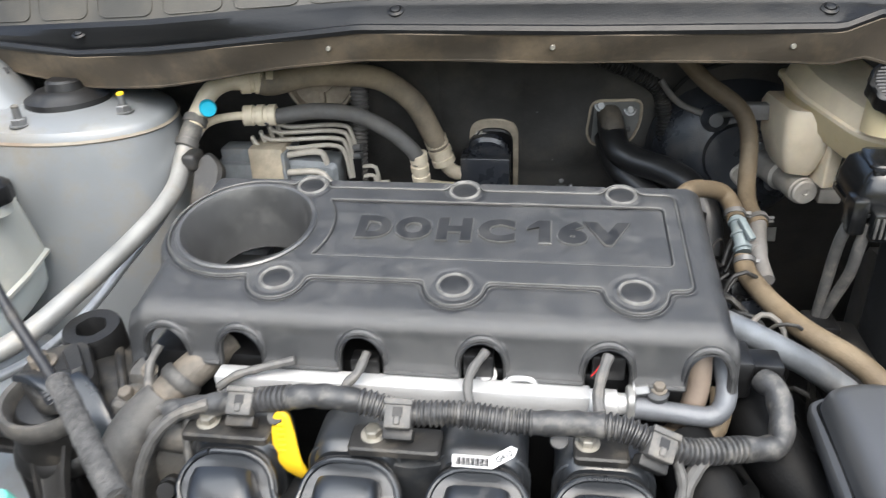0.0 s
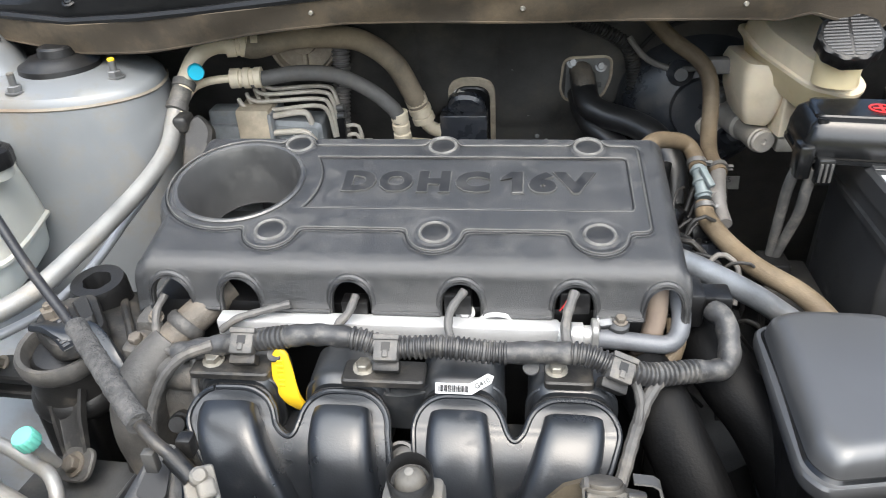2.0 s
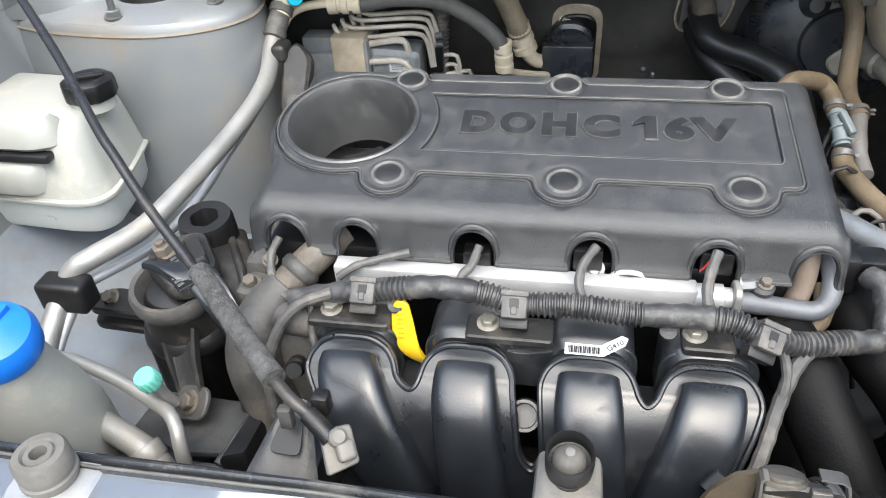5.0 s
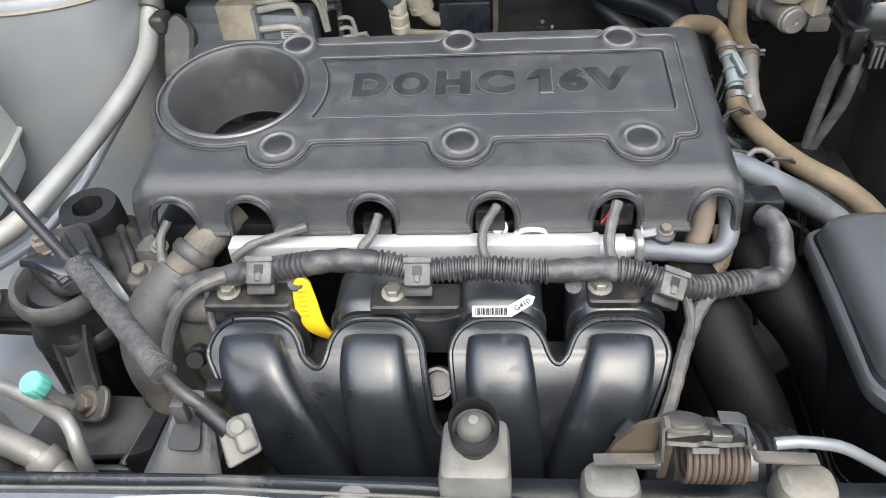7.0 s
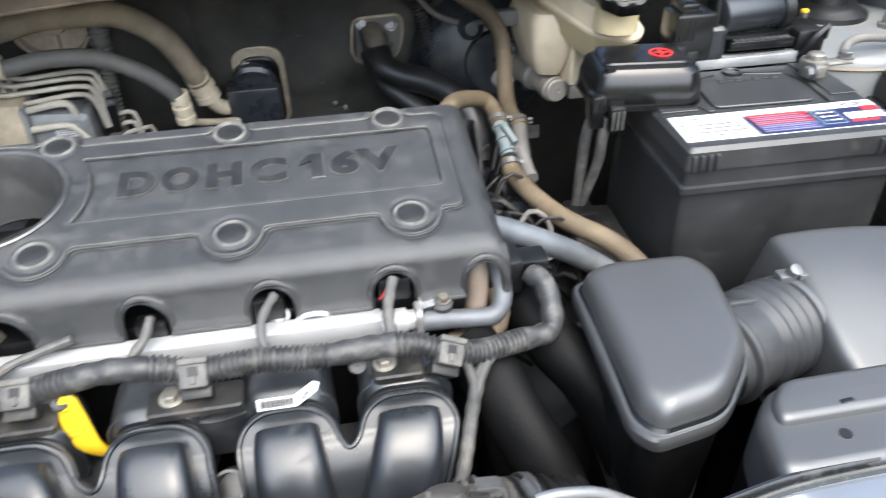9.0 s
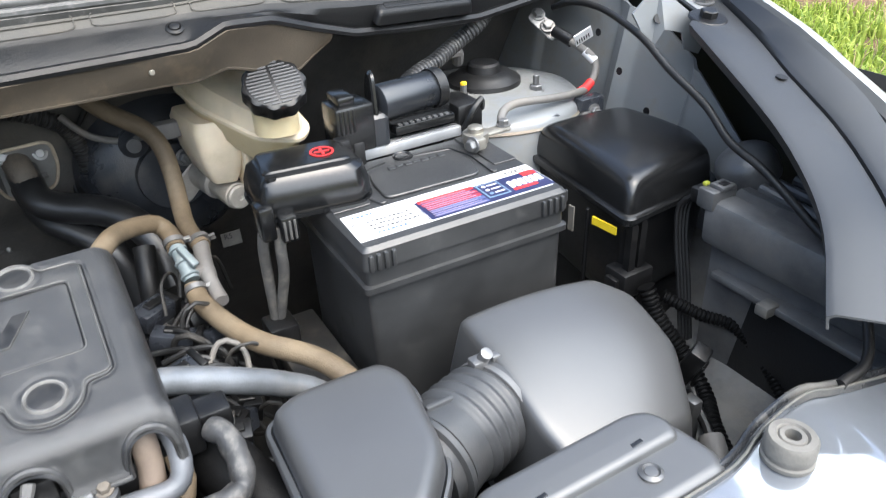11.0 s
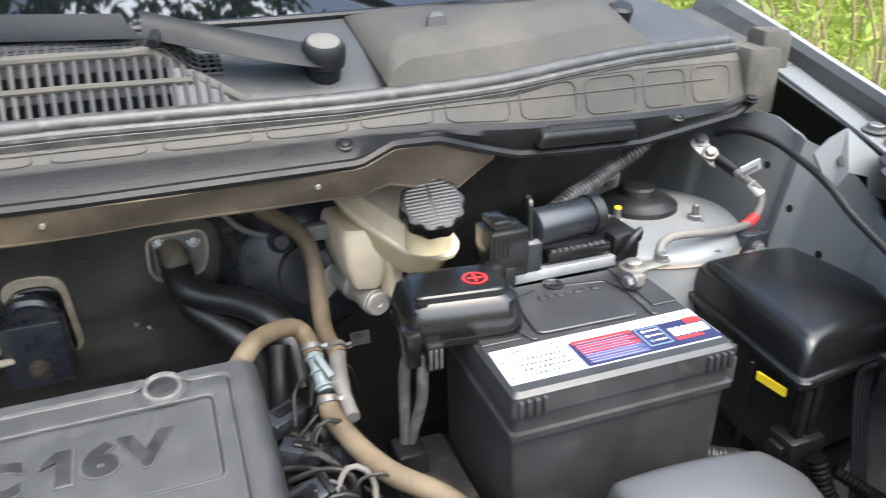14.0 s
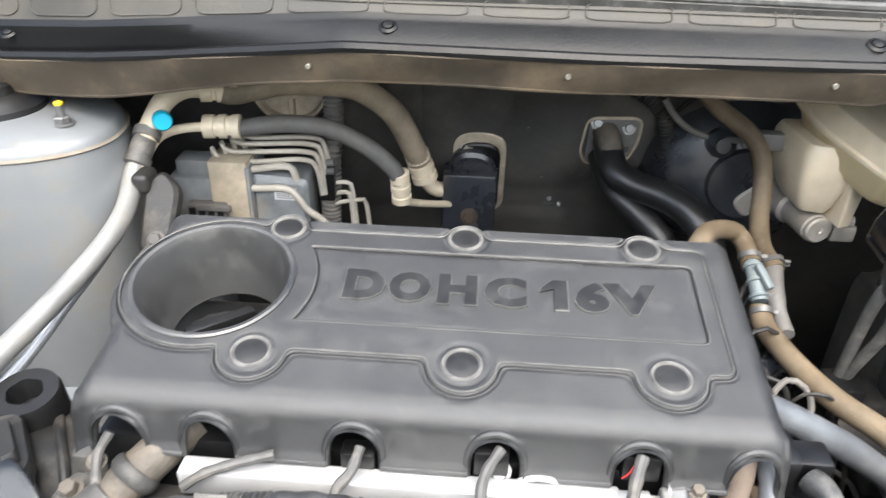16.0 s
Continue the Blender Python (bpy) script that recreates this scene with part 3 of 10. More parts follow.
part("seal_bulb", TB([(x, cowl_at(x)[6] + 0.003, cowl_at(x)[7] - 0.002) for x in XS[::2]], 0.0078, 12, 1, False), M_FLAP_GREY, cowl_panel, "rounded rubber bulb of the seal")
part("seal_lip", TB([(x, cowl_at(x)[6] - 0.0115, cowl_at(x)[7] - 0.0075) for x in XS[::2]], 0.0048, 10, 1, False), M_FLAP_GREY, cowl_panel)
part("seal_channel", thicken(grid([[(x, cowl_at(x)[4] + 0.001, cowl_at(x)[5] + 0.001) for x in XS], [(x, cowl_at(x)[6] - 0.010, cowl_at(x)[7] - 0.011) for x in XS], [(x, cowl_at(x)[6] + 0.012, cowl_at(x)[7] - 0.012) for x in XS]]), 0.002), M_DUSTCOWL, cowl_panel)
def on_panel(x, t):
    ly, lz, fy, fz, hy, hz, sy, sz = cowl_at(x)
    return Vector((x, fy + 0.0015 + (hy - fy) * t, fz + 0.0025 + (hz - fz) * t))


# pressed fields of the panel
for i in range(17):
    x0 = -0.62 + i * 0.0885
    w = 0.074
    if x0 + w > 0.87:
        continue
    pts, c = [], 0.18
    for cx, cy, a0 in ((1, 1, 0), (0, 1, 90), (0, 0, 180), (1, 0, 270)):
        for k in range(5):
            a = radians(a0 + 90 * k / 4)
            pts.append((x0 + 0.012 + (w - 0.024) * cx + 0.012 * math.cos(a), 0.1 + c + (0.8 - 2 * c) * cy + c * math.sin(a)))
    part("field_line", TB([on_panel(u, t) for u, t in pts + pts[:1]], 0.0008, 6, 0.004, False), M_DUSTCOWL, cowl_panel)
part("field_line", TB([on_panel(0.015 * k - 0.6, 0.6) for k in range(97)], 0.0008, 6, 1, False), M_DUSTCOWL, cowl_panel)
# push clips on the lip
for x in (-0.47, -0.083, 0.331, 0.76):
    ly, lz, fy, fz = cowl_at(x)[:4]
    part("push_clip", LT([(0.0085, 0), (0.0085, 0.0015), (0.006, 0.003), (0.005, 0.0015), (0.0045, 0.0035), (0.003, 0.004)], aim((x, ly * 0.35 + fy * 0.65, lz * 0.35 + fz * 0.65 + 0.001), (0, -0.45, 0.9)), 16), M_COWL, cowl_panel)
# small moulded ledge
lx0, lx1 = 0.546, 0.684
a, b = cowl_at(lx0), cowl_at(lx1)
def on_lip(x):
    v = cowl_at(x)
    return Vector((x, (v[0] + 2 * v[2]) / 3, (v[1] + 2 * v[3]) / 3 + 0.002))


along, rise = (on_lip(lx1) - on_lip(lx0)), Vector((0, -0.42, 0.91))
size = along.length
along = along.normalized()
rise = (rise - along * rise.dot(along)).normalized()
back = rise.cross(along)
lm = Matrix((along, back, rise)).transposed().to_4x4()
lm.translation = (on_lip(lx0) + on_lip(lx1)) / 2
part("ledge", PR(smooth_outline([(-size / 2, -0.013), (size / 2 - 0.002, -0.013), (size / 2 + 0.008, 0.010), (size / 2 - 0.010, 0.020), (-size / 2 + 0.004, 0.012)], 0.006, 5), [(-0.010, -0.002), (-0.001, 0.0), (0.0025, 0.0016), (0.0042, 0.0042), (0.0046, 0.0060)], lm), M_COWL, cowl_panel, "small moulded ledge with bevelled edges")
part("ledge_recess", PR(smooth_outline([(-size / 2 + 0.012, -0.006), (size / 2 - 0.012, -0.006), (size / 2 - 0.008, 0.006), (-size / 2 + 0.014, 0.005)], 0.003, 3), [(0.004, 0.0), (0.0052, 0.0006), (0.0055, 0.002)], lm), M_COWL, cowl_panel)

# dusty flap hanging under the lip
rows = [[] for _ in range(6)]
for x in [v for v in XS if v < 0.50]:
    ly, lz, fy, fz = cowl_at(x)[:4]
    bulge = 0.02 * math.exp(-((x - 0.43) / 0.07) ** 2)
    low = 0.030 + 0.012 * math.exp(-((x + 0.42) / 0.14) ** 2) + bulge
    low *= min(1.0, (0.51 - x) / 0.06)
    for k, row in enumerate(rows):
        t = k / 5
        row.append((x, ly + 0.004 + 0.016 * t + 0.002 * math.sin(31 * x + 3 * t), lz - 0.004 - low * t))
flap = thing("rubber_flap", "brown dusty rubber flap hanging under the cowl", "rubber flap", at=(MID, 0.22, 1.08))
part("sheet", thicken(grid(rows), 0.003), M_FLAP, flap)
part("hem", TB([Vector(q) + Vector((0, -0.001, 0)) for q in rows[-1]], 0.0028, 8, 1, False), M_FLAP, flap, "rounded lower edge of the flap")
for x in (-0.155, 0.075, 0.3):
    ly, lz = cowl_at(x)[:2]
    part("pin", LT([(0.0028, 0), (0.0028, 0.004), (0.002, 0.005)], aim((x, ly + 0.009, lz - 0.018), (0, -1, 0)), 10), M_BRASS, flap, "small pale pin")


# strut towers
def strut_tower(x, y, z, s, label):
    t = thing("strut_tower", label, "strut tower", "strut towers", at=(x, y, 0.4))
    prof = [(0.155, 0.40), (0.147, 0.70), (0.137, 0.90), (0.130, z - 0.03), (0.1265, z - 0.012), (0.1245, z - 0.005), (0.119, z), (0.10, z + 0.004), (0.075, z + 0.010), (0.05, z + 0.012)]
    lean = 0.05 * s

    def uneven(a, r, h):
        f = 1 + 0.02 * math.cos(2 * a + 0.6) + 0.012 * math.cos(5 * a)
        if s > 0:  # drawn out towards the wing, flat towards the front
            c, d = math.cos(a), math.sin(a)
            f = 1 / math.hypot(c / (1.0 if c > 0 else 1.7), d / (1.0 if d > 0 else 0.68))
        return r * f
    part("tower", LT(prof, pose(x, y, 0), 64, uneven), M_PAINT, t)
    part("bead", LT([(0.1275, z - 0.014), (0.1295, z - 0.012), (0.1275, z - 0.009)], pose(x, y, 0), 64, uneven, False), M_SEALANT, t, "brownish seam sealer round the top")
    part("rubber_cap", LT([(0.048, z + 0.006), (0.0505, z + 0.010), (0.0495, z + 0.018), (0.040, z + 0.023), (0.036, z + 0.0265), (0.023, z + 0.028), (0.0215, z + 0.037), (0.018, z + 0.0395)], pose(x - 0.003 * s, y + 0.010, 0), 44), M_RUBBER, t, "black rubber strut mount cap")
    return t


tower = strut_tower(-0.512, 0.295, 0.996, 1, "pale grey painted strut tower with a rubber cap and rust stains")
for x, y, z, tip in ((-0.430, 0.280, 1.002, M_YELLOW), (-0.533, 0.231, 1.0, M_PALECREAM)):
    nut = part("mount_nut", BT((x, y, z), (0, 0, 1), 0.0085, 0.009, 1.4, 0.012), M_STEEL, tower, "steel nut on a stud")
    if tip:
        part("paint_mark", LT([(0.0044, 0.021), (0.0044, 0.0235), (0.003, 0.0245)], pose(x, y, z), 12), tip, nut, "yellow paint mark")
tower = strut_tower(0.728, 0.320, 0.958, -1, "grey painted strut tower with a black rubber cap")
for x, y, z, tip in ((0.678, 0.296, 0.965, M_YELLOW), (0.772, 0.268, 0.966, None), (0.655, 0.352, 0.965, M_YELLOW)):
    nut = part("mount_nut", BT((x, y, z), (0, 0, 1), 0.0085, 0.009, 1.4, 0.012), M_STEEL, tower, "steel nut on a stud")
    if tip:
        part("paint_mark", LT([(0.0044, 0.021), (0.0044, 0.0235), (0.003, 0.0245)], pose(x, y, z), 12), tip, nut, "yellow paint mark")


# inner aprons beside the towers: pressed sheet metal with ribs
def apron_mesh(s):
    rows = []
    for y in np.linspace(-0.62, 0.62, 190):
        row = []
        for k in range(60):
            t = k / 59
            x = 0.60 + 0.17 * t ** 0.6
            z = 0.42 + (0.585 + 0.07 * step(0.27 - y, 0.08)) * t ** 1.4
            x += 0.02 * t ** 4
            x += 0.006 * math.sin(22 * y) * math.sin(math.pi * t) + 0.008 * step(sd_box(y, z, -0.05, 0.12, 0.72, 0.93, 0.03), 0.03)
            x += 0.010 * step(sd_box(y, z, 0.13, 0.235, 0.86, 1.02, 0.03), 0.012) + 0.007 * step(sd_box(y, z, 0.26, 0.42, 0.9, 1.035, 0.02), 0.012) - 0.004 * math.exp(-((y - 0.248) / 0.004) ** 2)
            inward = 0.05 * max(0.0, -y - 0.1)
            row.append((MID + s * (x - inward), float(y), z))
        rows.append(row)
    return rows


single("wall_apron_east", thicken(grid(apron_mesh(-1)), 0.004), M_PAINT, "grey painted inner wing panel with pressed ribs", "inner wing", kind="structure")
rows = apron_mesh(1)
rows_w = []
for r in rows:
    y = r[0][1]
    if y > -0.03:
        top = interp(y, [(-0.03, 0.86), (0.05, 0.94), (0.12, 1.0), (0.2, 1.045), (0.3, 1.075), (0.7, 1.075)])[0]
        rows_w.append([(x + 0.012, yy, 0.42 + (z - 0.42) * (top - 0.42) / (r[-1][2] - 0.42)) for x, yy, z in r])
wall = single("wall_apron_west", thicken(grid(rows_w), 0.004), M_PAINT, "grey painted inner wing panel behind the fuse box", "inner wing", kind="structure")
for q in ((0.8685, 0.262, 1.028), (0.8665, 0.16, 0.95), (0.862, 0.21, 0.99)):
    part("panel_hole", LT([(0.0048, 0), (0.0048, 0.001)], aim(q, (-1, -0.05, 0.1)), 16), M_INKSHADE, wall)
single("wall_wheel_arch", thicken(grid([[(x + 0.16, y, z) for x, y, z in r] for r in rows if r[0][1] < 0.08]), 0.004), M_BAYDARK2, "wheel arch liner painted dark for the hollow behind the headlamp", "wheel arch", kind="structure")

# ---- engine cover ----
SLOPE = 0.18


def on_cover(x, y, up=0.0):
    return Vector((x, y, 0.95 + SLOPE * y + up))


HOLE, HOLE_R = (-0.2045, 0.0725), 0.060
BOLTS = [(-0.153, 0.0), (0.0, 0.0), (0.147, 0.0), (-0.159, 0.139), (-0.005, 0.1365), (0.144, 0.1355)]
ARCS = [(-0.237, 0.019), (-0.173, 0.019), (-0.071, 0.019), (0.027, 0.019), (0.1245, 0.019), (0.2, 0.017)]


def field(x, y):
    """Signed distance to the outline of the raised field with its bolt lobes."""
    d = min(sd_box(x, y, -0.2, 0.193, 0.004, 0.137, 0.008), math.hypot(x - HOLE[0], y - HOLE[1]) - 0.072)
    for bx, by in BOLTS:
        e = math.hypot(x - bx, y - by) - (0.025 if by < 0.05 else 0.0168)
        k = 0.008
        hh = max(k - abs(d - e), 0) / k
        d = min(d, e) - hh * hh * k / 4
    return d


def panel(x, y):
    """Signed distance to the outline of the name panel, cut back round the filler well."""
    return max(sd_box(x, y, -0.16, 0.181, 0.033, 0.117, 0.006), 0.083 - math.hypot(x - HOLE[0], y - HOLE[1]))


def cover_relief(x, y):
    d = field(x, y)
    z = -0.0022 + 0.0014 * step(d, 0.002) - 0.0009 * math.exp(-((d - 0.0028) / 0.0012) ** 2)
    p = panel(x, y)
    z -= 0.0012 * step(p, 0.002) + 0.0005 * math.exp(-((p + 0.0016) / 0.001) ** 2)
    for bx, by in BOLTS:
        r = math.hypot(x - bx, y - by)
        z -= 0.0008 * math.exp(-((r - 0.0185) / 0.0025) ** 2)
    return z


def contour(f, x0, x1, y0, y1, h):
    """Closed lines along which f is zero, as lists of (x, y)."""
    nx, ny = int((x1 - x0) / h), int((y1 - y0) / h)
    val = [[f(x0 + i * h, y0 + j * h) for i in range(nx + 1)] for j in range(ny + 1)]
    links, spot = {}, {}
    for j in range(ny):
        for i in range(nx):
            cut = []
            for a, b in (((i, j), (i + 1, j)), ((i + 1, j), (i + 1, j + 1)), ((i, j + 1), (i + 1, j + 1)), ((i, j), (i, j + 1))):
                va, vb = val[a[1]][a[0]], val[b[1]][b[0]]
                if (va < 0) != (vb < 0):
                    t = va / (va - vb)
                    spot[a, b] = (x0 + (a[0] + (b[0] - a[0]) * t) * h, y0 + (a[1] + (b[1] - a[1]) * t) * h)
                    cut.append((a, b))
            if len(cut) == 2:
                links.setdefault(cut[0], []).append(cut[1])
                links.setdefault(cut[1], []).append(cut[0])
    lines, seen = [], set()
    for k in list(links):
        if k in seen:
            continue
        line, cur = [], k
        while cur is not None and cur not in seen:
            seen.add(cur)
            line.append(spot[cur])
            cur = next((q for q in links[cur] if q not in seen), None)
        lines.append(line)
    return lines


def bead(f, r, up):
    """A thin raised line along the outline f, laid on the cover."""
    line = max(contour(f, -0.285, 0.22, -0.03, 0.165, 0.0015), key=len)
    line = line + line[:1]
    for _ in range(2):
        line = [((a[0] + 2 * b[0] + c[0]) / 4, (a[1] + 2 * b[1] + c[1]) / 4) for a, b, c in zip([line[-2]] + line[:-1], line, line[1:] + [line[1]])]
    return TB([on_cover(x, y, up) for x, y in line], r, 8, 1, False)


def cover_bottom(x):
    z = 0.898
    for cx, r in ARCS:
        a = abs(x - cx)
        if a < r:
            z = max(z, 0.898 + 0.030 * math.sqrt(1 - (a / r) ** 2) ** 0.8)
    return z


def cover_mesh():
    bm = bmesh.new()
    xs = [-0.2665 + 0.0013 * i for i in range(373)]
    x0, x1 = xs[0], xs[-1]
    ys = [0.151 - 0.00125 * j for j in range(145)]  # to y = -0.029
    rows = []
    flare = lambda y: 1 + 0.02 * (0.15 - y) / 0.2
    top = {}
    cols = [(-1, k) for k in range(5)] + [(0, i) for i in range(len(xs))] + [(1, k) for k in range(5)]

    def bulge(y):
        """How far the left edge swells out round the filler well."""
        return max(0.0, math.sqrt(max(0.0, 0.0785 ** 2 - (y - HOLE[1]) ** 2)) - 0.062)

    def plan_x(k, y):
        return xs[k] - bulge(y) * max(0.0, (-0.2 - xs[k]) / 0.0665)

    def place(c, y, z, front):
        side, k = c
        if side == 0:
            x = plan_x(k, y)
            edge = min(xs[k] - x0, x1 - xs[k])
            return x, z - 0.006 * max(0.0, 1 - edge / 0.012) ** 2
        k = 4 - k if side < 0 else k
        drop = (0.003, 0.007, 0.013, 0.02, 0.028)[k] * (0.25 if front else 1.0)
        out = (0.002, 0.0032, 0.0042, 0.005, 0.0055)[k]
        return (x0 - bulge(y) - out if side < 0 else x1 + out), z - 0.006 - drop

    for j in range(4):
        rows.append([])
        for c in cols:
            yy = (0.1565, 0.1555, 0.154, 0.1525)[j]
            x, z = place(c, yy, 0.95 + SLOPE * 0.151 - (0.03, 0.012, 0.004, 0.0012)[j] - 0.0032, False)
            rows[-1].append((x, yy, z))
    for y in ys:
        row = []
        for c in cols:
            rel = cover_relief(plan_x(c[1], y), y) if c[0] == 0 else -0.0022
            x, z = place(c, y, 0.95 + SLOPE * y + rel, False)
            row.append((x * 1.0, y, z))
        rows.append(row)
    # rounded front edge, then the skirt with its arches
    yc, zc, r = -0.029, 0.95 + SLOPE * -0.029 - 0.0032 - 0.016, 0.016
    for k in range(1, 8):
        a = radians(80 - 78 * k / 7)
        row = []
        for c in cols:
            y, z = yc - r * math.cos(a) - 0.0, zc + r * math.sin(a)
            x, z = place(c, y, z, True)
            row.append((x, y, z))
        rows.append(row)
    for k in range(1, 15):
        t = k / 14
        row = []
        for c in cols:
            x = xs[c[1]] if c[0] == 0 else (x0 if c[0] < 0 else x1)
            zb = cover_bottom(x)
            z = zc * (1 - t) + zb * t
            y = yc - r - 0.006 * t - 0.003 * max(0, t - 0.8) * 5 * 0.4
            px, pz = place(c, y, z, True)
            row.append((px, y, max(pz, 0.893) if c[0] == 0 else pz))
        rows.append(row)
    vs = [[bm.verts.new(p) for p in row] for row in rows]
    for j, (a, b) in enumerate(zip(vs, vs[1:])):
        for i in range(len(a) - 1):
            q = (a[i], a[i + 1], b[i + 1], b[i])
            mid = sum((v.co for v in q), Vector()) / 4
            if math.hypot(mid.x - HOLE[0], mid.y - HOLE[1]) < HOLE_R + 0.001 and mid.y > -0.02:
                continue
            bm.faces.new(q)
    for v in [v for v in bm.verts if not v.link_faces]:
        bm.verts.remove(v)
    return bm


cover = thing("engine_cover", "dark grey plastic engine cover with raised lettering", "engine cover", at=(0, 0.05, 0.92))
part("cover_shell", cover_mesh(), M_COVER, cover, smooth=60)
tilt = Matrix.Translation(on_cover(*HOLE)) @ pose(0, 0, 0, math.degrees(math.atan(SLOPE)))
part("filler_well", LT([(0.0665, -0.003), (0.0662, 0.0005), (0.0645, 0.0018), (0.0615, 0.0012), (0.0595, -0.003), (0.054, -0.03), (0.0475, -0.062), (0.0465, -0.064), (0.0475, -0.066), (0.062, -0.03)], tilt, 72, None, False), M_WELL, cover, "round funnel-shaped oil filler opening")
part("field_bead", bead(lambda x, y: field(x, y) + 0.0006, 0.0010, -0.0006), M_BEAD, cover, "thin raised line with its highlight painted in")
# black tubes paint the shadow gap next to the raised lines
part("field_groove_shade", bead(lambda x, y: field(x, y) - 0.0014, 0.0007, -0.0023), M_INKSHADE, cover, "black line painting the shade in the groove beside the raised line")
part("panel_groove_shade", bead(lambda x, y: panel(x, y) + 0.0011, 0.0006, -0.0018), M_INKSHADE, cover)
part("panel_bead", bead(lambda x, y: panel(x, y) - 0.0004, 0.0007, -0.0012), M_BEAD, cover)
for bx, by in BOLTS:
    m = Matrix.Translation(on_cover(bx, by, -0.001)) @ pose(0, 0, 0, math.degrees(math.atan(SLOPE)))
    part("bolt_ring", LT([(0.0156, -0.001), (0.0150, 0.0008), (0.0142, 0.0018), (0.0132, 0.0018), (0.0124, 0.0008), (0.0120, -0.001)], m, 48, None, False), M_RING, cover, "raised ring with its highlight painted in")
    part("bolt_disc", LT([(0.0122, -0.002), (0.0122, -0.0002), (0.0112, 0.0003), (0.004, 0.0003)], m, 40), M_LETTER, cover)
LETTERS = (("D", -0.098, -0.0665), ("O", -0.0625, -0.0295), ("H", -0.0235, 0.0075), ("C", 0.0135, 0.0465), ("1", 0.0575, 0.0785), ("6", 0.0845, 0.1105), ("V", 0.1085, 0.1485))
ONE = [(0.0, 0.70), (0.45, 1.0), (1.0, 1.0), (1.0, 0.0), (0.50, 0.0), (0.50, 0.70), (0.0, 0.58)]
for ch, u0, u1 in LETTERS:
    # the second, larger and lighter layer paints a lit rim round each letter
    for name, grow, up, mat in (("letter", 0.0, -0.0012, M_LETTER), ("letter_highlight", 0.0009, -0.0015, M_BEAD)):
        if ch == "1":
            me = finish(PR([(0.02 * x, 0.033 * y) for x, y in ONE], [(0, 0), (0.0016, 0), (0.0020, 0.0004)]), "letter", 0)
        else:
            me = lettering(ch, 0.04, 0.0010, Matrix(), 1.0, 0.0022 + grow * 0.8)
        lo = Vector([min(v.co[k] for v in me.vertices) for k in range(3)])
        hi = Vector([max(v.co[k] for v in me.vertices) for k in range(3)])
        size = hi - lo
        me.transform(Matrix.Translation(on_cover((u0 + u1) / 2, 0.0755, up)) @ pose(0, 0, 0, math.degrees(math.atan(SLOPE))) @ Matrix.Diagonal(((u1 - u0 + 2 * grow) / size.x, (0.033 + 2 * grow) / size.y, 1, 1)) @ Matrix.Translation(-(lo + hi) / 2))
        part(name, me, mat, cover, smooth=0)
# rounded lips round the arches of the skirt
for cx, r in ARCS:
    pts = []
    for k in range(25):
        a = math.pi * k / 24
        up = max(0.0, math.sin(a)) ** 0.8
        pts.append((cx + (r + 0.001) * math.cos(a), -0.0480 + 0.0028 * up, 0.8975 + 0.031 * up))
    part("arch_lip", TB([(pts[0][0], pts[0][1] - 0.001, 0.8925), *pts, (pts[-1][0], pts[-1][1] - 0.001, 0.8925)], 0.0034, 10, 1, False), M_COVER, cover)
edges = sorted((cx - r, cx + r) for cx, r in ARCS)
for a, b in zip([-0.266] + [e[1] for e in edges], [e[0] for e in edges] + [0.218]):
    if b - a > 0.012:
        part("skirt_lip", TB([(a, -0.0515, 0.8955), ((a + b) / 2, -0.0515, 0.8955), (b, -0.0515, 0.8955)], 0.0024, 8), M_COVER, cover)
# tight pattern of the oil filler cap down in the well
oil = thing("oil_filler_cap", "black ribbed oil filler cap down in the well", "oil cap", at=(HOLE[0], HOLE[1], 0.905))
part("disc", LT([(0.033, 0.885), (0.035, 0.89), (0.035, 0.902), (0.032, 0.906)], pose(HOLE[0], HOLE[1], 0), 48, lambda a, r, z: r * (1 + 0.04 * math.cos(14 * a))), M_BLACK, oil)
part("grip", B((-0.030, -0.006, 0.902), (0.030, 0.006, 0.922), 0.003, 2, pose(HOLE[0], HOLE[1], 0, 0, 0, 40)), M_BLACK, oil)

# ---- engine, manifold, fuel rail, wiring ----
engine = thing("engine_block", "dark dusty engine block and cylinder head", "engine", at=(-0.03, 0.03, 0.4))
part("cylinder_head", B((-0.265, -0.038, 0.62), (0.205, 0.14, 0.895), 0.008), M_BLACK, engine)
part("crankcase", B((-0.26, -0.09, 0.40), (0.2, 0.16, 0.64), 0.01), M_DUSTY, engine)
for x, z in ((-0.103, 0.89), (-0.02, 0.89), (0.03, 0.893), (-0.135, 0.885)):
    part("head_bolt", BT((x, -0.045, z), (0, -0.75, 0.66), 0.006, 0.007), M_STEEL, engine)
# castings at the belt end
part("timing_cover", B((-0.30, -0.03, 0.55), (-0.262, 0.12, 0.86), 0.01), M_CAST, engine)
part("casting", PR(smooth_outline([(-0.30, -0.10), (-0.20, -0.10), (-0.19, -0.03), (-0.30, -0.02)], 0.02), [(0.70, 0), (0.83, 0), (0.845, 0.008), (0.85, 0.02)]), M_CAST, engine, "dusty cast aluminium housing")
for q in ((-0.255, -0.055, 0.885), (-0.275, -0.08, 0.84)):
    part("casting_bolt", BT(q, (0.2, -0.5, 0.85), 0.0055, 0.008, 1.3), M_CAST2, engine)
part("outlet_elbow", TB([(-0.195, -0.02, 0.895), (-0.212, -0.042, 0.888), (-0.232, -0.066, 0.875), (-0.246, -0.08, 0.858)], 0.0155, 18), M_CAST2, engine, "dusty brownish cast elbow")
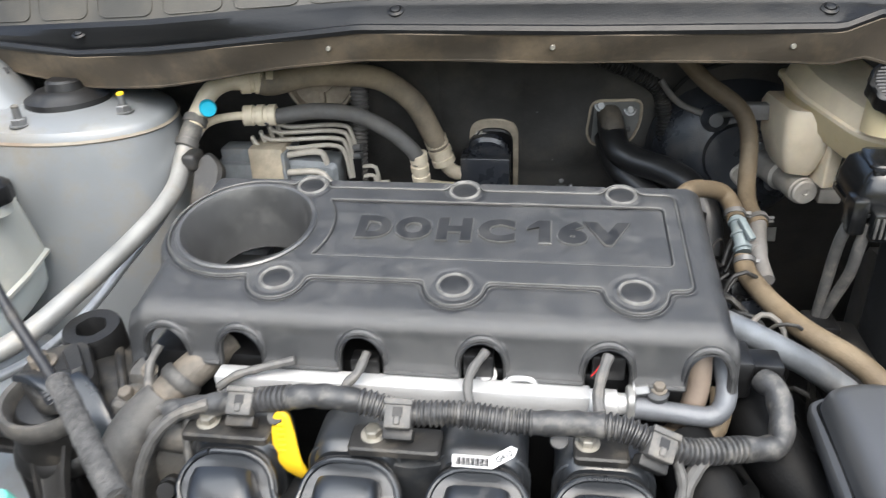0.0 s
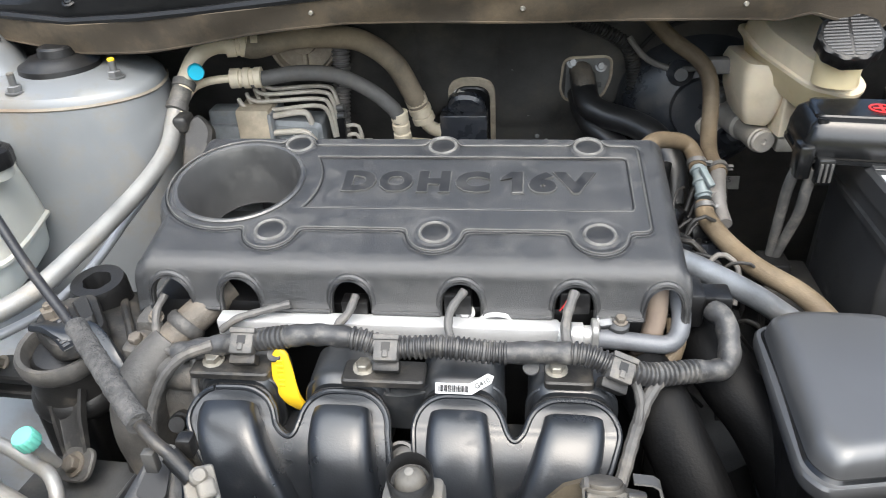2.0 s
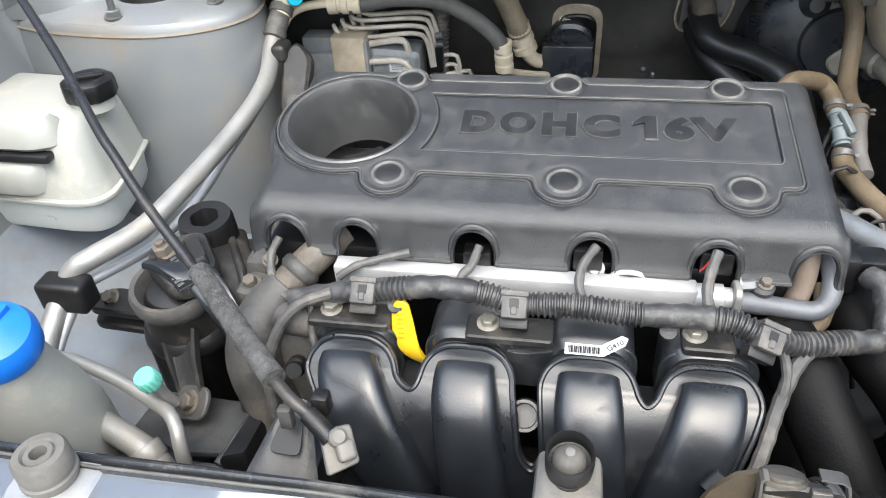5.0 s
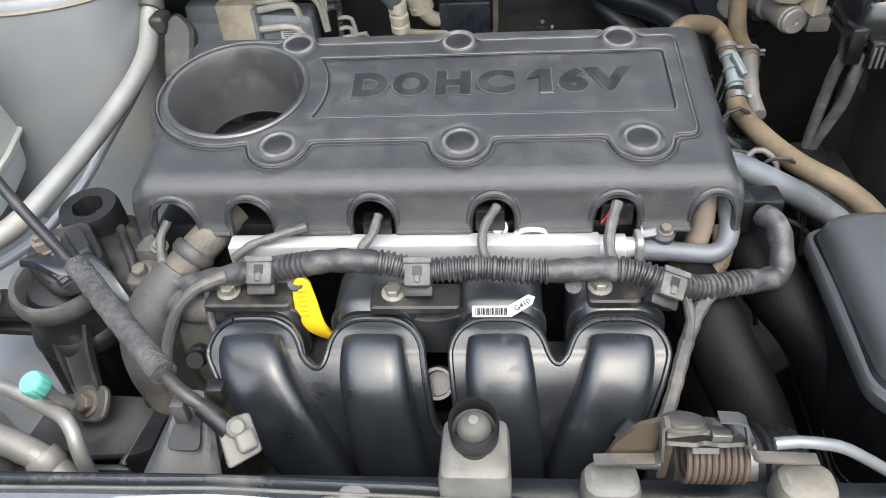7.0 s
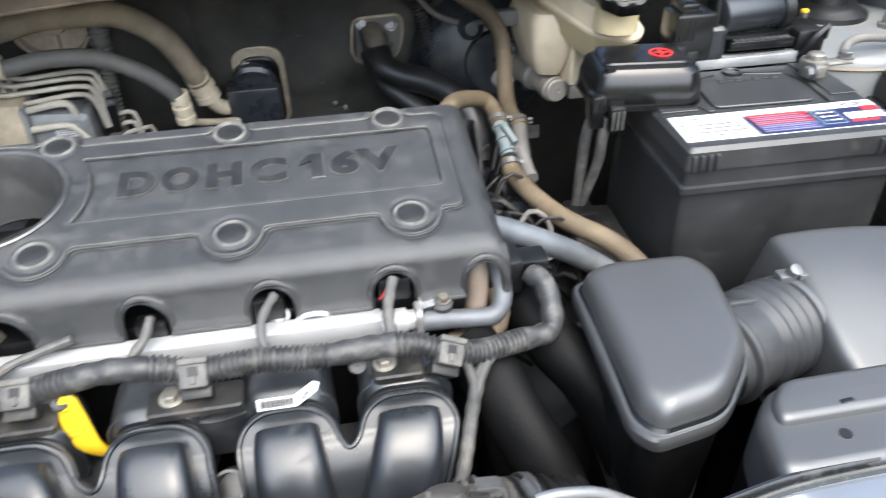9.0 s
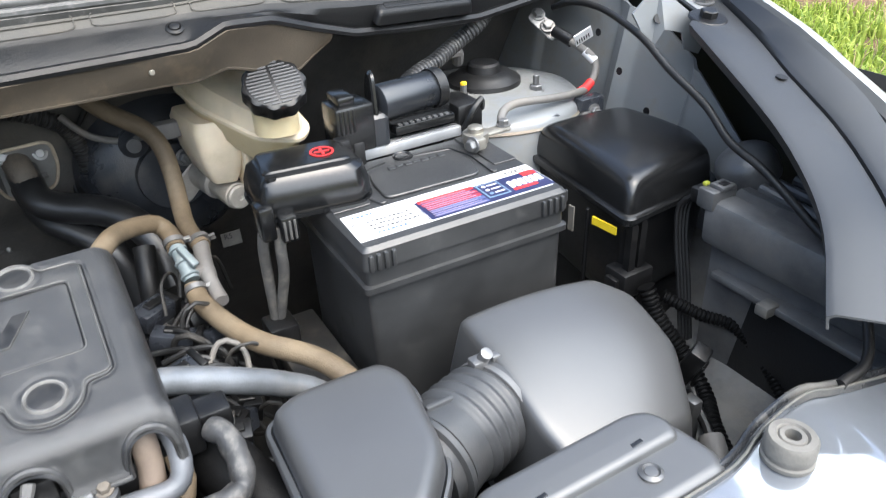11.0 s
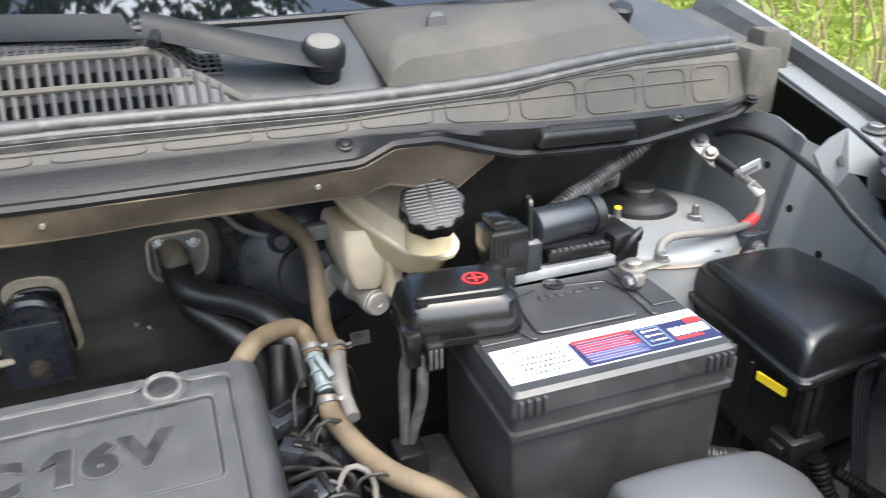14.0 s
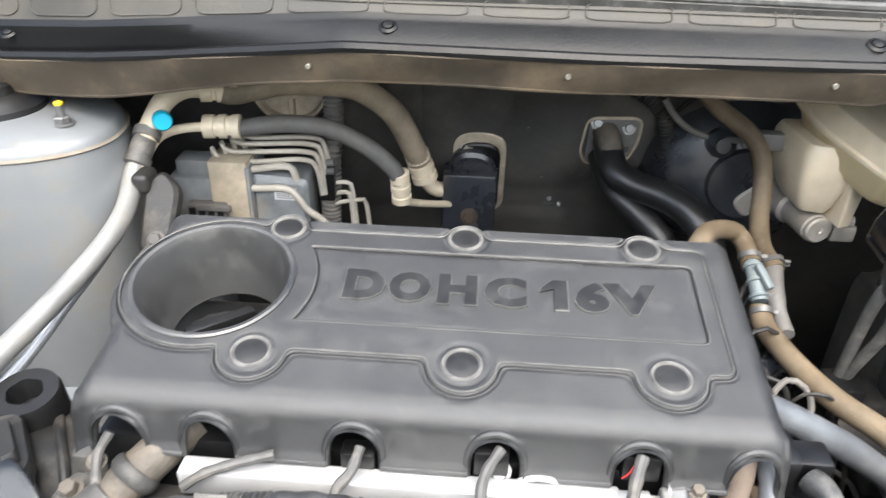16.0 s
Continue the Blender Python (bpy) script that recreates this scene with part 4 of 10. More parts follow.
part("elbow_ring", LT([(0.0165, -0.006), (0.0185, -0.003), (0.0185, 0.003), (0.0165, 0.006)], aim((-0.226, -0.059, 0.880), (-0.55, -0.6, -0.5)), 22), M_CASTGREY, engine)
part("water_housing", TB([(-0.236, -0.07, 0.872), (-0.254, -0.088, 0.852), (-0.266, -0.098, 0.825), (-0.268, -0.102, 0.79), (-0.258, -0.106, 0.75), (-0.25, -0.11, 0.70)], lambda g, t: 0.018 + 0.009 * math.sin(min(1, g / t * 1.6) * math.pi * 0.6), 22), M_CASTGREY, engine, "dusty grey cast water housing")
part("housing_limb", TB([(-0.25, -0.085, 0.850), (-0.228, -0.09, 0.853), (-0.205, -0.092, 0.851), (-0.19, -0.085, 0.845)], lambda g, t: 0.0185 - 0.004 * g / t, 18), M_CASTGREY, engine)
part("housing_ear", PR(smooth_outline([(-0.288, -0.075), (-0.262, -0.08), (-0.258, -0.05), (-0.28, -0.045)], 0.008), [(0.845, 0), (0.862, 0), (0.866, 0.003)]), M_CASTGREY, engine)
part("housing_bolt", BT((-0.273, -0.066, 0.865), (-0.1, -0.3, 1), 0.0065, 0.009), M_CAST2, engine)
part("housing_sensor", LT([(0.009, 0), (0.009, 0.012), (0.007, 0.014), (0.007, 0.022)], aim((-0.222, -0.112, 0.815), (0.2, -0.8, 0.5)), 14), M_BLACK, engine)
part("breather_pipe", TB([(0.196, -0.012, 0.93), (0.196, -0.030, 0.915), (0.196, -0.037, 0.885), (0.19, -0.042, 0.855), (0.178, -0.042, 0.835)], 0.0098, 14), M_BROWNHOSE, engine, "dusty brown breather hose")
part("bypass_hose", TB([(0.214, -0.032, 0.885), (0.215, -0.046, 0.868), (0.206, -0.058, 0.855), (0.188, -0.062, 0.852), (0.168, -0.055, 0.85)], 0.0085, 14), M_TAN, engine)
part("sensor_block", B((0.213, -0.035, 0.875), (0.238, 0.0, 0.91), 0.004), M_BLACK, engine)
part("side_plug", B((0.236, -0.03, 0.885), (0.262, -0.005, 0.905), 0.003), M_BLACK, engine)
for q in ((0.226, -0.02, 0.85), (0.242, 0.03, 0.86), (0.236, 0.085, 0.85), (0.246, 0.12, 0.83)):
    part("plug", B(Vector(q) - Vector((0.016, 0.012, 0.012)), Vector(q) + Vector((0.016, 0.012, 0.012)), 0.003), M_BLACK, engine)
# housing painted near black for the dark gap beside the engine
part("gearbox_housing", PR(smooth_outline([(0.205, -0.12), (0.36, -0.05), (0.38, 0.2), (0.205, 0.2)], 0.03), [(0.45, 0), (0.70, 0), (0.72, 0.015), (0.73, 0.03)]), M_BAYDARK2, engine)
part("thermostat_pipe", TB([(0.235, 0.0, 0.85), (0.25, -0.035, 0.845), (0.262, -0.06, 0.835), (0.285, -0.09, 0.815), (0.31, -0.125, 0.77), (0.33, -0.16, 0.70)], 0.026, 18), M_DARKRUBBER, engine, "thick black coolant hose")
part("intake_tube", TB([(0.185, -0.06, 0.845), (0.195, -0.09, 0.840), (0.208, -0.12, 0.822), (0.228, -0.155, 0.79), (0.248, -0.19, 0.735), (0.262, -0.215, 0.66), (0.27, -0.225, 0.52)], 0.027, 22, 0.008, True, 0.8), M_DARKRUBBER, engine, "black rubber intake hose")
tb = part("throttle_body", LT([(0.026, -0.02), (0.030, -0.016), (0.030, 0.012), (0.033, 0.014), (0.033, 0.026), (0.029, 0.028)], aim((0.168, -0.196, 0.792), (0.95, 0.05, -0.2)), 30), M_CASTGREY, engine, "grey cast throttle body")
part("body_flange", PR(rounded(0.05, 0.05, 0.01), [(0, 0), (0.005, 0), (0.006, 0.001)], aim((0.150, -0.195, 0.796), (0.95, 0.05, -0.2))), M_CASTGREY, tb)
for a in (45, 135, 225, 315):
    q = aim((0.156, -0.195, 0.795), (0.95, 0.05, -0.2)) @ Vector((0.028 * math.cos(radians(a)), 0.028 * math.sin(radians(a)), 0.004))
    part("body_bolt", BT(q, (0.95, 0.05, -0.2), 0.0045, 0.006), M_STEEL, tb)
sleeve = part("rubber_sleeve", TB([(0.186, -0.195, 0.789), (0.204, -0.194, 0.785), (0.222, -0.192, 0.78), (0.245, -0.188, 0.77)], ribbed(0.031, 0.004, 0.009), 28, 0.0015), M_RUBBER, engine, "ribbed black rubber sleeve")
part("sleeve_clamp", LT([(0.0335, -0.004), (0.035, -0.004), (0.035, 0.004), (0.0335, 0.004)], aim((0.200, -0.194, 0.786), (0.95, 0.05, -0.2)), 30), M_STEEL, sleeve)
part("clamp_screw", LT([(0.005, -0.009), (0.005, 0.009), (0.003, 0.010)], aim((0.202, -0.196, 0.824), (0.2, -0.9, 0.2)), 12), M_STEEL, sleeve)
part("sensor", PR(rounded(0.022, 0.016, 0.004), [(0, 0), (0.016, 0), (0.018, 0.002)], aim((0.12, -0.20, 0.815), (0.03, 0.025, 0.02))), M_BLACK, engine)
part("starter", LT([(0.03, 0), (0.034, 0.01), (0.034, 0.07), (0.028, 0.08)], aim((0.16, -0.19, 0.765), (1, -0.1, 0.05)), 24), M_CAST, engine)
part("starter_cap", B((0.165, -0.205, 0.79), (0.2, -0.175, 0.805), 0.003), M_STEEL, engine)
for k in range(7):
    x = 0.21 + 0.012 * (k % 3)
    part("small_wire", TB([(x, 0.04 + 0.02 * k, 0.84), (x + 0.03, 0.05 + 0.017 * k, 0.868 - 0.004 * k), (x + 0.055, 0.06 + 0.012 * k, 0.845), (x + 0.06, 0.05 + 0.012 * k, 0.80)], 0.0032, 8), M_RUBBER, engine)
part("wire_loop", TB([(0.262, 0.1, 0.83), (0.285, 0.115, 0.86), (0.305, 0.105, 0.85), (0.3, 0.08, 0.82)], 0.003, 8), M_HOSE, engine)

# plugs and cables between engine and battery
plugs = thing("plug_cluster", "dark connectors and grey cables beside the engine", "cable plugs", at=(0.27, 0.1, 0.8))
crng = random.Random(11)
for k in range(13):
    x, y, z = 0.232 + crng.random() * 0.06, -0.01 + 0.021 * k, 0.805 + crng.random() * 0.035
    m = pose(x, y, z, crng.uniform(-30, 30), crng.uniform(-25, 25), crng.uniform(-60, 60))
    w = crng.uniform(0.011, 0.021)
    c = part("plug", B((-w, -0.011, -0.010), (w, 0.011, 0.010), 0.002, 2, m), M_BLACK if k % 3 else M_BLUEBLACK, plugs)
    part("plug_lock", B((-w * 0.5, -0.004, 0.0098), (w * 0.6, 0.004, 0.0130), 0.0008, 1, m), M_BLACK, c)
    q = Vector((x, y, z))
    end = Vector((0.24 + crng.random() * 0.1, y + crng.uniform(-0.06, 0.06), 0.76))
    part("cable", TB([q, q + Vector((crng.uniform(-0.02, 0.02), crng.uniform(-0.02, 0.02), 0.018)), (q + end) / 2 + Vector((crng.uniform(-0.03, 0.03), crng.uniform(-0.03, 0.03), 0.01)), end], crng.choice((0.0022, 0.003, 0.0042)), 8), M_DUSTY if k % 2 else M_RUBBER, plugs)
for k in range(16):
    a = crng.uniform(0.225, 0.30)
    b = crng.uniform(-0.01, 0.27)
    q = Vector((a, b, crng.uniform(0.79, 0.85)))
    u = Vector((crng.uniform(0.01, 0.06), crng.uniform(-0.07, 0.07), crng.uniform(-0.02, 0.02)))
    part("cable", TB([q, q + u * 0.35 + Vector((0, 0, 0.022)), q + u * 0.8 + Vector((0.01, 0, 0.012)), q + u + Vector((0.015, 0.01, -0.05))], crng.choice((0.0018, 0.0024, 0.0034)), 8), crng.choice((M_DUSTY, M_RUBBER, M_RUBBER, M_DUSTY)), plugs)
for q, r in (((0.246, 0.236, 0.838), (10, 5, 35)), ((0.254, 0.172, 0.838), (-8, 12, -25)), ((0.243, 0.10, 0.846), (5, -10, 15)), ((0.278, 0.12, 0.818), (0, 20, 60))):
    m = pose(*q, *r)
    c = part("large_plug", B((-0.024, -0.013, -0.011), (0.020, 0.013, 0.011), 0.003, 2, m), M_BLUEBLACK, plugs, "dark blue-black connector")
    part("plug_collar", B((0.018, -0.015, -0.013), (0.025, 0.015, 0.013), 0.002, 2, m), M_BLACK, c)
    part("plug_lock", B((-0.012, -0.005, 0.0105), (0.012, 0.005, 0.0145), 0.001, 1, m), M_BLACK, c)
part("trunk_cable", TB([(0.235, 0.0, 0.80), (0.25, 0.06, 0.825), (0.262, 0.12, 0.828), (0.27, 0.2, 0.815), (0.26, 0.28, 0.79)], ribbed(0.008, 0.0016, 0.005), 12, 0.0013), M_BOARD, plugs)

# intake manifold
mani = thing("intake_manifold", "glossy black plastic intake manifold with four curved runners", "intake manifold", at=(-0.02, -0.14, 0.5))
SIDE = [(-0.112, 0.850), (-0.122, 0.8575), (-0.138, 0.8570), (-0.152, 0.8490), (-0.167, 0.8330), (-0.181, 0.8110), (-0.192, 0.782), (-0.199, 0.745), (-0.202, 0.70), (-0.2, 0.64)]
RUNS = [(-0.164, 0.066), (-0.067, 0.018), (0.030, 0.012), (0.1225, -0.040)]


def runner_path(x, skew, depth):
    """The middle line of a runner, depth below its outer face."""
    out, n = [], len(SIDE)
    for i, (y, z) in enumerate(SIDE):
        dy, dz = SIDE[min(i + 1, n - 1)][0] - SIDE[max(i - 1, 0)][0], SIDE[min(i + 1, n - 1)][1] - SIDE[max(i - 1, 0)][1]
        k = math.hypot(dy, dz)
        t = max(0.0, (i - 2) / 7)
        out.append((x + skew * (1 - math.cos(math.pi * t)) / 2, y - dz / k * depth, z + dy / k * depth))
    return spline(out, 0.006)


# the flanged face from which the runners rise: four arches joined below their valleys
SPINE = [Vector((0, -0.1170, 0.8610)), Vector((0, -0.1212, 0.8535))] + [q for q in runner_path(0.0, 1.0, 0.0165) if q.y < -0.133 and q.z > 0.66]
REACH = [0.0]
for a, b in zip(SPINE, SPINE[1:]):
    REACH.append(REACH[-1] + math.hypot(b.y - a.y, b.z - a.z))


def on_face(x, g, up=0.0):
    """A point of the face at x, g metres down from its upper edge."""
    g = min(max(g, -0.004), REACH[-1] - 1e-5)
    k = max(0, next(i for i, r in enumerate(REACH) if r > g) - 1) if g > 0 else 0
    q = SPINE[k].lerp(SPINE[k + 1], (g - REACH[k]) / (REACH[k + 1] - REACH[k]))
    d = SPINE[k + 1] - SPINE[k]
    n = Vector((0, d.z, -d.y)).normalized()
    return Vector((x, q.y, q.z)) + n * up


def lean_at(g):
    k = max(0, next((i for i, r in enumerate(REACH) if r > g), len(REACH) - 1) - 1)
    return SPINE[k].x


VALLEYS = (0.043, 0.100, 0.040)


def face(x, g):
    """Signed distance to the outline of the manifold's face."""
    lean = lean_at(max(0, g))
    mids = [rx + sk * lean for rx, sk in RUNS]
    d = min(sd_box(x, g, c - 0.0375, c + 0.0375, 0.0, 0.165, 0.029) for c in mids)
    for a, b, v in zip(mids, mids[1:], VALLEYS):
        e = sd_box(x, g, a, b, v, 0.165, 0.002)
        k = 0.022
        hh = max(k - abs(d - e), 0) / k
        d = min(d, e) - hh * hh * k / 4
    return d


cells = [[on_face(-0.215 + 0.0025 * i, 0.0025 * j - 0.002) for i in range(155)] for j in range(69)]
bm = grid(cells)
bm.verts.ensure_lookup_table()
outer = []
for n, v in enumerate(bm.verts):
    x, g = -0.215 + 0.0025 * (n % 155), 0.0025 * (n // 155) - 0.002
    d = face(x, g)
    if d > 0.0024:
        outer.append(v)
    elif d > -0.0008:
        x0, g0 = x, g
        for _ in range(3):
            gx, gg = (face(x + 0.0004, g) - d) / 0.0004, (face(x, g + 0.0004) - d) / 0.0004
            k = d / max(0.3, gx * gx + gg * gg)
            x, g = x - gx * k, g - gg * k
            d = face(x, g)
        if abs(d) < 0.001 and math.hypot(x - x0, g - g0) < 0.0032:
            v.co = on_face(x, g)
        elif face(x0, g0) > 0.0004:
            outer.append(v)
bmesh.ops.delete(bm, geom=outer, context="VERTS")
bmesh.ops.delete(bm, geom=[v for v in bm.verts if len(v.link_faces) < 1], context="VERTS")
bmesh.ops.recalc_face_normals(bm, faces=bm.faces[:])
raised = bmesh.ops.extrude_face_region(bm, geom=bm.faces[:], use_keep_orig=True)
bmesh.ops.translate(bm, verts=[v for v in raised["geom"] if isinstance(v, bmesh.types.BMVert)], vec=(0, 0.003, -0.003))
bmesh.ops.recalc_face_normals(bm, faces=bm.faces[:])
part("face_plate", bm, M_GLOSS, mani)
for line in contour(face, -0.2153, 0.1751, -0.0061, 0.1723, 0.00193):
    if len(line) < 12:
        continue
    if math.hypot(line[0][0] - line[-1][0], line[0][1] - line[-1][1]) < 0.006:
        line = line + line[:1]
    for _ in range(3):
        line = [line[0]] + [((a[0] + 2 * b[0] + c[0]) / 4, (a[1] + 2 * b[1] + c[1]) / 4) for a, b, c in zip(line, line[1:], line[2:])] + [line[-1]]
    part("face_lip", TB([on_face(x, g, 0.0004) for x, g in line], 0.0023, 8, 1, False), M_GLOSS, mani)
    part("back_lip", TB([on_face(x, g - 0.001, -0.0065) for x, g in line], 0.0026, 8, 1, False), M_BLACK, mani)
for x, skew in RUNS:
    hump = runner_path(x, skew, 0.0125)[3:]
    part("runner", sweep(hump, lambda t: squircle(0.053 * (0.90 + 0.10 * min(1, t * 9)), 0.042 * (0.72 + 0.28 * min(1, t * 7)), 3.8, 36)), M_GLOSS, mani)
    arch = smooth_outline([(x - 0.036, 0.78), (x + 0.036, 0.78), (x + 0.036, 0.871), (x - 0.036, 0.871)], 0.024, 8)
    part("shoulder", PR(arch, [(0, 0), (0.030, 0), (0.038, 0.0015), (0.044, 0.006)], pose(0, -0.068, 0, 90, 0, 0)), M_MANI, mani)
    part("shoulder_rib", PR(smooth_outline([(x - 0.0385, 0.80), (x + 0.0385, 0.80), (x + 0.0385, 0.867), (x - 0.0385, 0.867)], 0.026, 8), [(0, 0.001), (0.001, 0), (0.004, 0), (0.005, 0.001)], pose(0, -0.103, 0, 90, 0, 0)), M_MANI, mani)
part("bridge", PR(smooth_outline([(-0.06, 0.81), (0.02, 0.81), (0.02, 0.866), (-0.002, 0.858), (-0.024, 0.852), (-0.06, 0.860)], 0.010, 6), [(0, 0), (0.030, 0), (0.034, 0.004)], pose(0, -0.076, 0, 90, 0, 0)), M_MANI, mani)
for x0, x1, z in ((-0.12, -0.108, 0.805), (0.062, 0.09, 0.80)):
    part("web", PR(smooth_outline([(x0 - 0.03, -0.12), (x1 + 0.03, -0.12), (x1 + 0.03, -0.085), (x0 - 0.03, -0.085)], 0.006), [(0.72, 0), (z, 0), (z + 0.004, 0.004)]), M_MANI, mani)
part("plenum", B((-0.20, -0.19, 0.42), (0.15, -0.095, 0.68), 0.02), M_BLACK, mani)
part("vent_pipe", LT([(0.013, 0), (0.0145, 0.002), (0.013, 0.004), (0.0145, 0.008), (0.013, 0.01), (0.013, 0.026), (0.0105, 0.026), (0.0095, 0.012)], aim((-0.0185, -0.128, 0.797), (0, -0.65, 0.75)), 22), M_DUCT, mani, "ribbed rubber vent tube")
for x, y, z, w in ((-0.186, -0.094, 0.871, 0.07), (-0.052, -0.098, 0.8725, 0.07), (0.109, -0.092, 0.8725, 0.04)):
    tab = part("mounting_tab", slab(smooth_outline([(-w / 2, -0.014), (w / 2, -0.014), (w / 2, 0.014), (-w / 2, 0.014)], 0.004), 0.008, 0.0015, Matrix.Translation((x + w * 0.25, y - 0.006, z - 0.006))), M_DUSTY, mani)
    part("tab_bolt", BT((x, y - 0.004, z + 0.002), (0, -0.15, 1), 0.0066, 0.008), M_BRASS, tab)
sticker = part("sticker", slab([(0.0, 0.0), (0.030, 0.0), (0.046, 0.010), (0.048, 0.016), (0.043, 0.018), (0.028, 0.009), (0.0, 0.009)], 0.0006, 0.0001, Matrix.Translation((0.010, -0.1185, 0.8645)) @ pose(0, 0, 0, 62, 0, 0)), M_WHITE, mani, "white barcode sticker")
on_sticker = Matrix.Translation((0.010, -0.1189, 0.8649)) @ pose(0, 0, 0, 62, 0, 0)
for k in range(22):
    u = 0.0025 + 0.00115 * k
    part("barcode_line", B((u, 0.0018, 0.0007), (u + 0.0004 + 0.0003 * (k * 7 % 3), 0.0075, 0.0009), 0, 1, on_sticker), M_INKSHADE, sticker)
part("writing", lettering("G410", 0.0062, 0.0002, on_sticker @ pose(0.0385, 0.0098, 0.0009, 0, 0, 31)), M_INKSHADE, sticker, smooth=0)

# dipstick
dip = thing("oil_dipstick", "yellow plastic oil dipstick handle between the runners", "dipstick", at=(-0.12, -0.1, 0.82))
path = [(-0.1245, -0.0985, 0.889), (-0.1245, -0.0995, 0.886), (-0.1242, -0.102, 0.872), (-0.1225, -0.105, 0.855), (-0.119, -0.106, 0.842), (-0.1135, -0.104, 0.831), (-0.108, -0.1, 0.822), (-0.106, -0.096, 0.812)]
part("handle", sweep(spline(path, 0.002), lambda t: squircle((0.011 + 0.009 * math.sin(math.pi * min(1, t * 1.25)) if t < 0.8 else 0.010 - 0.012 * (t - 0.8)) * min(1, 0.5 + t * 8), 0.006, 3, 14)), M_YELLOW, dip)
for k in range(6):
    q = Vector((-0.1243, -0.1045 - 0.0006 * k, 0.881 - 0.0048 * k))
    part("embossed_mark", B(q - Vector((0.003, 0.0014, 0.0013)), q + Vector((0.003, 0.0, 0.0013)), 0.0004), M_YELLOW, dip)
part("tube", TB([(-0.106, -0.096, 0.815), (-0.105, -0.095, 0.76), (-0.1, -0.09, 0.68), (-0.1, -0.085, 0.6)], 0.0045, 10), M_STEEL, dip)

# fuel rail
rail = thing("fuel_rail", "bright metal fuel rail running below the engine cover", "fuel rail", at=(-0.03, -0.06, 0.876))
part("bar", B((-0.192, -0.067, 0.872), (0.112, -0.050, 0.8935), 0.0022), M_RAIL, rail)
part("end_sleeve", LT([(0.0085, 0), (0.0105, 0.001), (0.0105, 0.008), (0.009, 0.009), (0.009, 0.012), (0.011, 0.013), (0.011, 0.022), (0.0085, 0.023), (0.0085, 0.03)], aim((0.110, -0.0585, 0.883), (1, 0, 0)), 24), M_RAIL, rail)
part("flange", slab(smooth_outline([(-0.011, -0.018), (0.011, -0.018), (0.011, 0.02), (-0.011, 0.02)], 0.008), 0.006, 0.001, aim((0.139, -0.06, 0.878), (1, 0, 0))), M_ALU, rail)
part("flange_bolt", BT((0.145, -0.052, 0.892), (1, 0, 0.2), 0.0055, 0.012), M_STEEL, rail)
part("regulator", LT([(0.008, 0), (0.0095, 0.003), (0.0095, 0.011), (0.0065, 0.0135)], aim((0.163, -0.048, 0.882), (0, -0.3, 1)), 20), M_SHEET, rail)
part("regulator_bolt", BT((0.164, -0.052, 0.8945), (0, -0.3, 1), 0.0048, 0.006, 1.35), M_CAST2, rail)
part("injector_clip", TB([(0.04, -0.048, 0.884), (0.047, -0.052, 0.895), (0.058, -0.053, 0.898), (0.069, -0.052, 0.895), (0.075, -0.048, 0.884)], 0.0022, 10), M_RAIL, rail)
part("fuel_line", TB([(0.143, -0.058, 0.879), (0.153, -0.056, 0.878), (0.18, -0.056, 0.875), (0.202, -0.056, 0.873), (0.212, -0.053, 0.877), (0.2165, -0.046, 0.888), (0.2155, -0.03, 0.902), (0.205, -0.005, 0.912)], lambda g, t: 0.0082 if g > 0.022 else 0.0092, 14), M_FUELLINE, rail, "grey fuel line")

# wiring harness along the rail
harness = thing("wiring_harness", "grey corrugated wiring harness tube wrapped with tape", "wiring harness", at=(0.0, -0.095, 0.89))
HARN = [(-0.224, -0.09, 0.873), (-0.189, -0.09, 0.882), (-0.159, -0.092, 0.89), (-0.129, -0.095, 0.898), (-0.093, -0.095, 0.903), (-0.057, -0.096, 0.901), (-0.029, -0.097, 0.894), (0.017, -0.097, 0.896), (0.06, -0.097, 0.892), (0.102, -0.097, 0.894), (0.132, -0.1, 0.895), (0.157, -0.105, 0.887), (0.184, -0.1, 0.877), (0.217, -0.09, 0.873), (0.246, -0.08, 0.869), (0.253, -0.07, 0.878), (0.251, -0.05, 0.896), (0.243, -0.035, 0.897)]


def harn_radius(g, total):
    bare = math.sin(g * 34) > -0.62 and 0.075 < g < 0.46
    return 0.0082 + (0.0020 if bare and (g / 0.0044) % 1 < 0.5 else 0.0) + (0.0 if bare else 0.0012 + 0.0005 * math.sin(g * 330))


part("corrugated_tube", TB(HARN, harn_radius, 14, 0.001), M_CORR, harness, smooth=40)
for x, y, z, r in ((-0.155, -0.096, 0.892, 0), (-0.031, -0.1, 0.893, 0), (0.157, -0.106, 0.886, 25)):
    m = Matrix.Translation((x, y, z)) @ pose(0, 0, 0, 40, r, 0) @ Matrix.Scale(0.82, 4)
    clip = part("clip", B((-0.0125, -0.013, -0.004), (0.0125, 0.013, 0.013), 0.002, 2, m), M_WRAP, harness)
    part("clip_window", B((-0.0045, -0.003, 0.0126), (0.0045, 0.006, 0.0134), 0.0002, 1, m), M_INKSHADE, clip)
    part("clip_lip", B((-0.0135, 0.008, 0.010), (0.0135, 0.014, 0.0150), 0.0012, 2, m), M_WRAP, clip)
    part("clip_tongue", B((-0.0030, -0.010, 0.0125), (0.0030, -0.002, 0.0150), 0.0008, 1, m), M_WRAP, clip)
    part("clip_foot", B((-0.014, -0.022, -0.012), (0.014, -0.011, 0.004), 0.002, 2, m), M_DUSTY, clip)
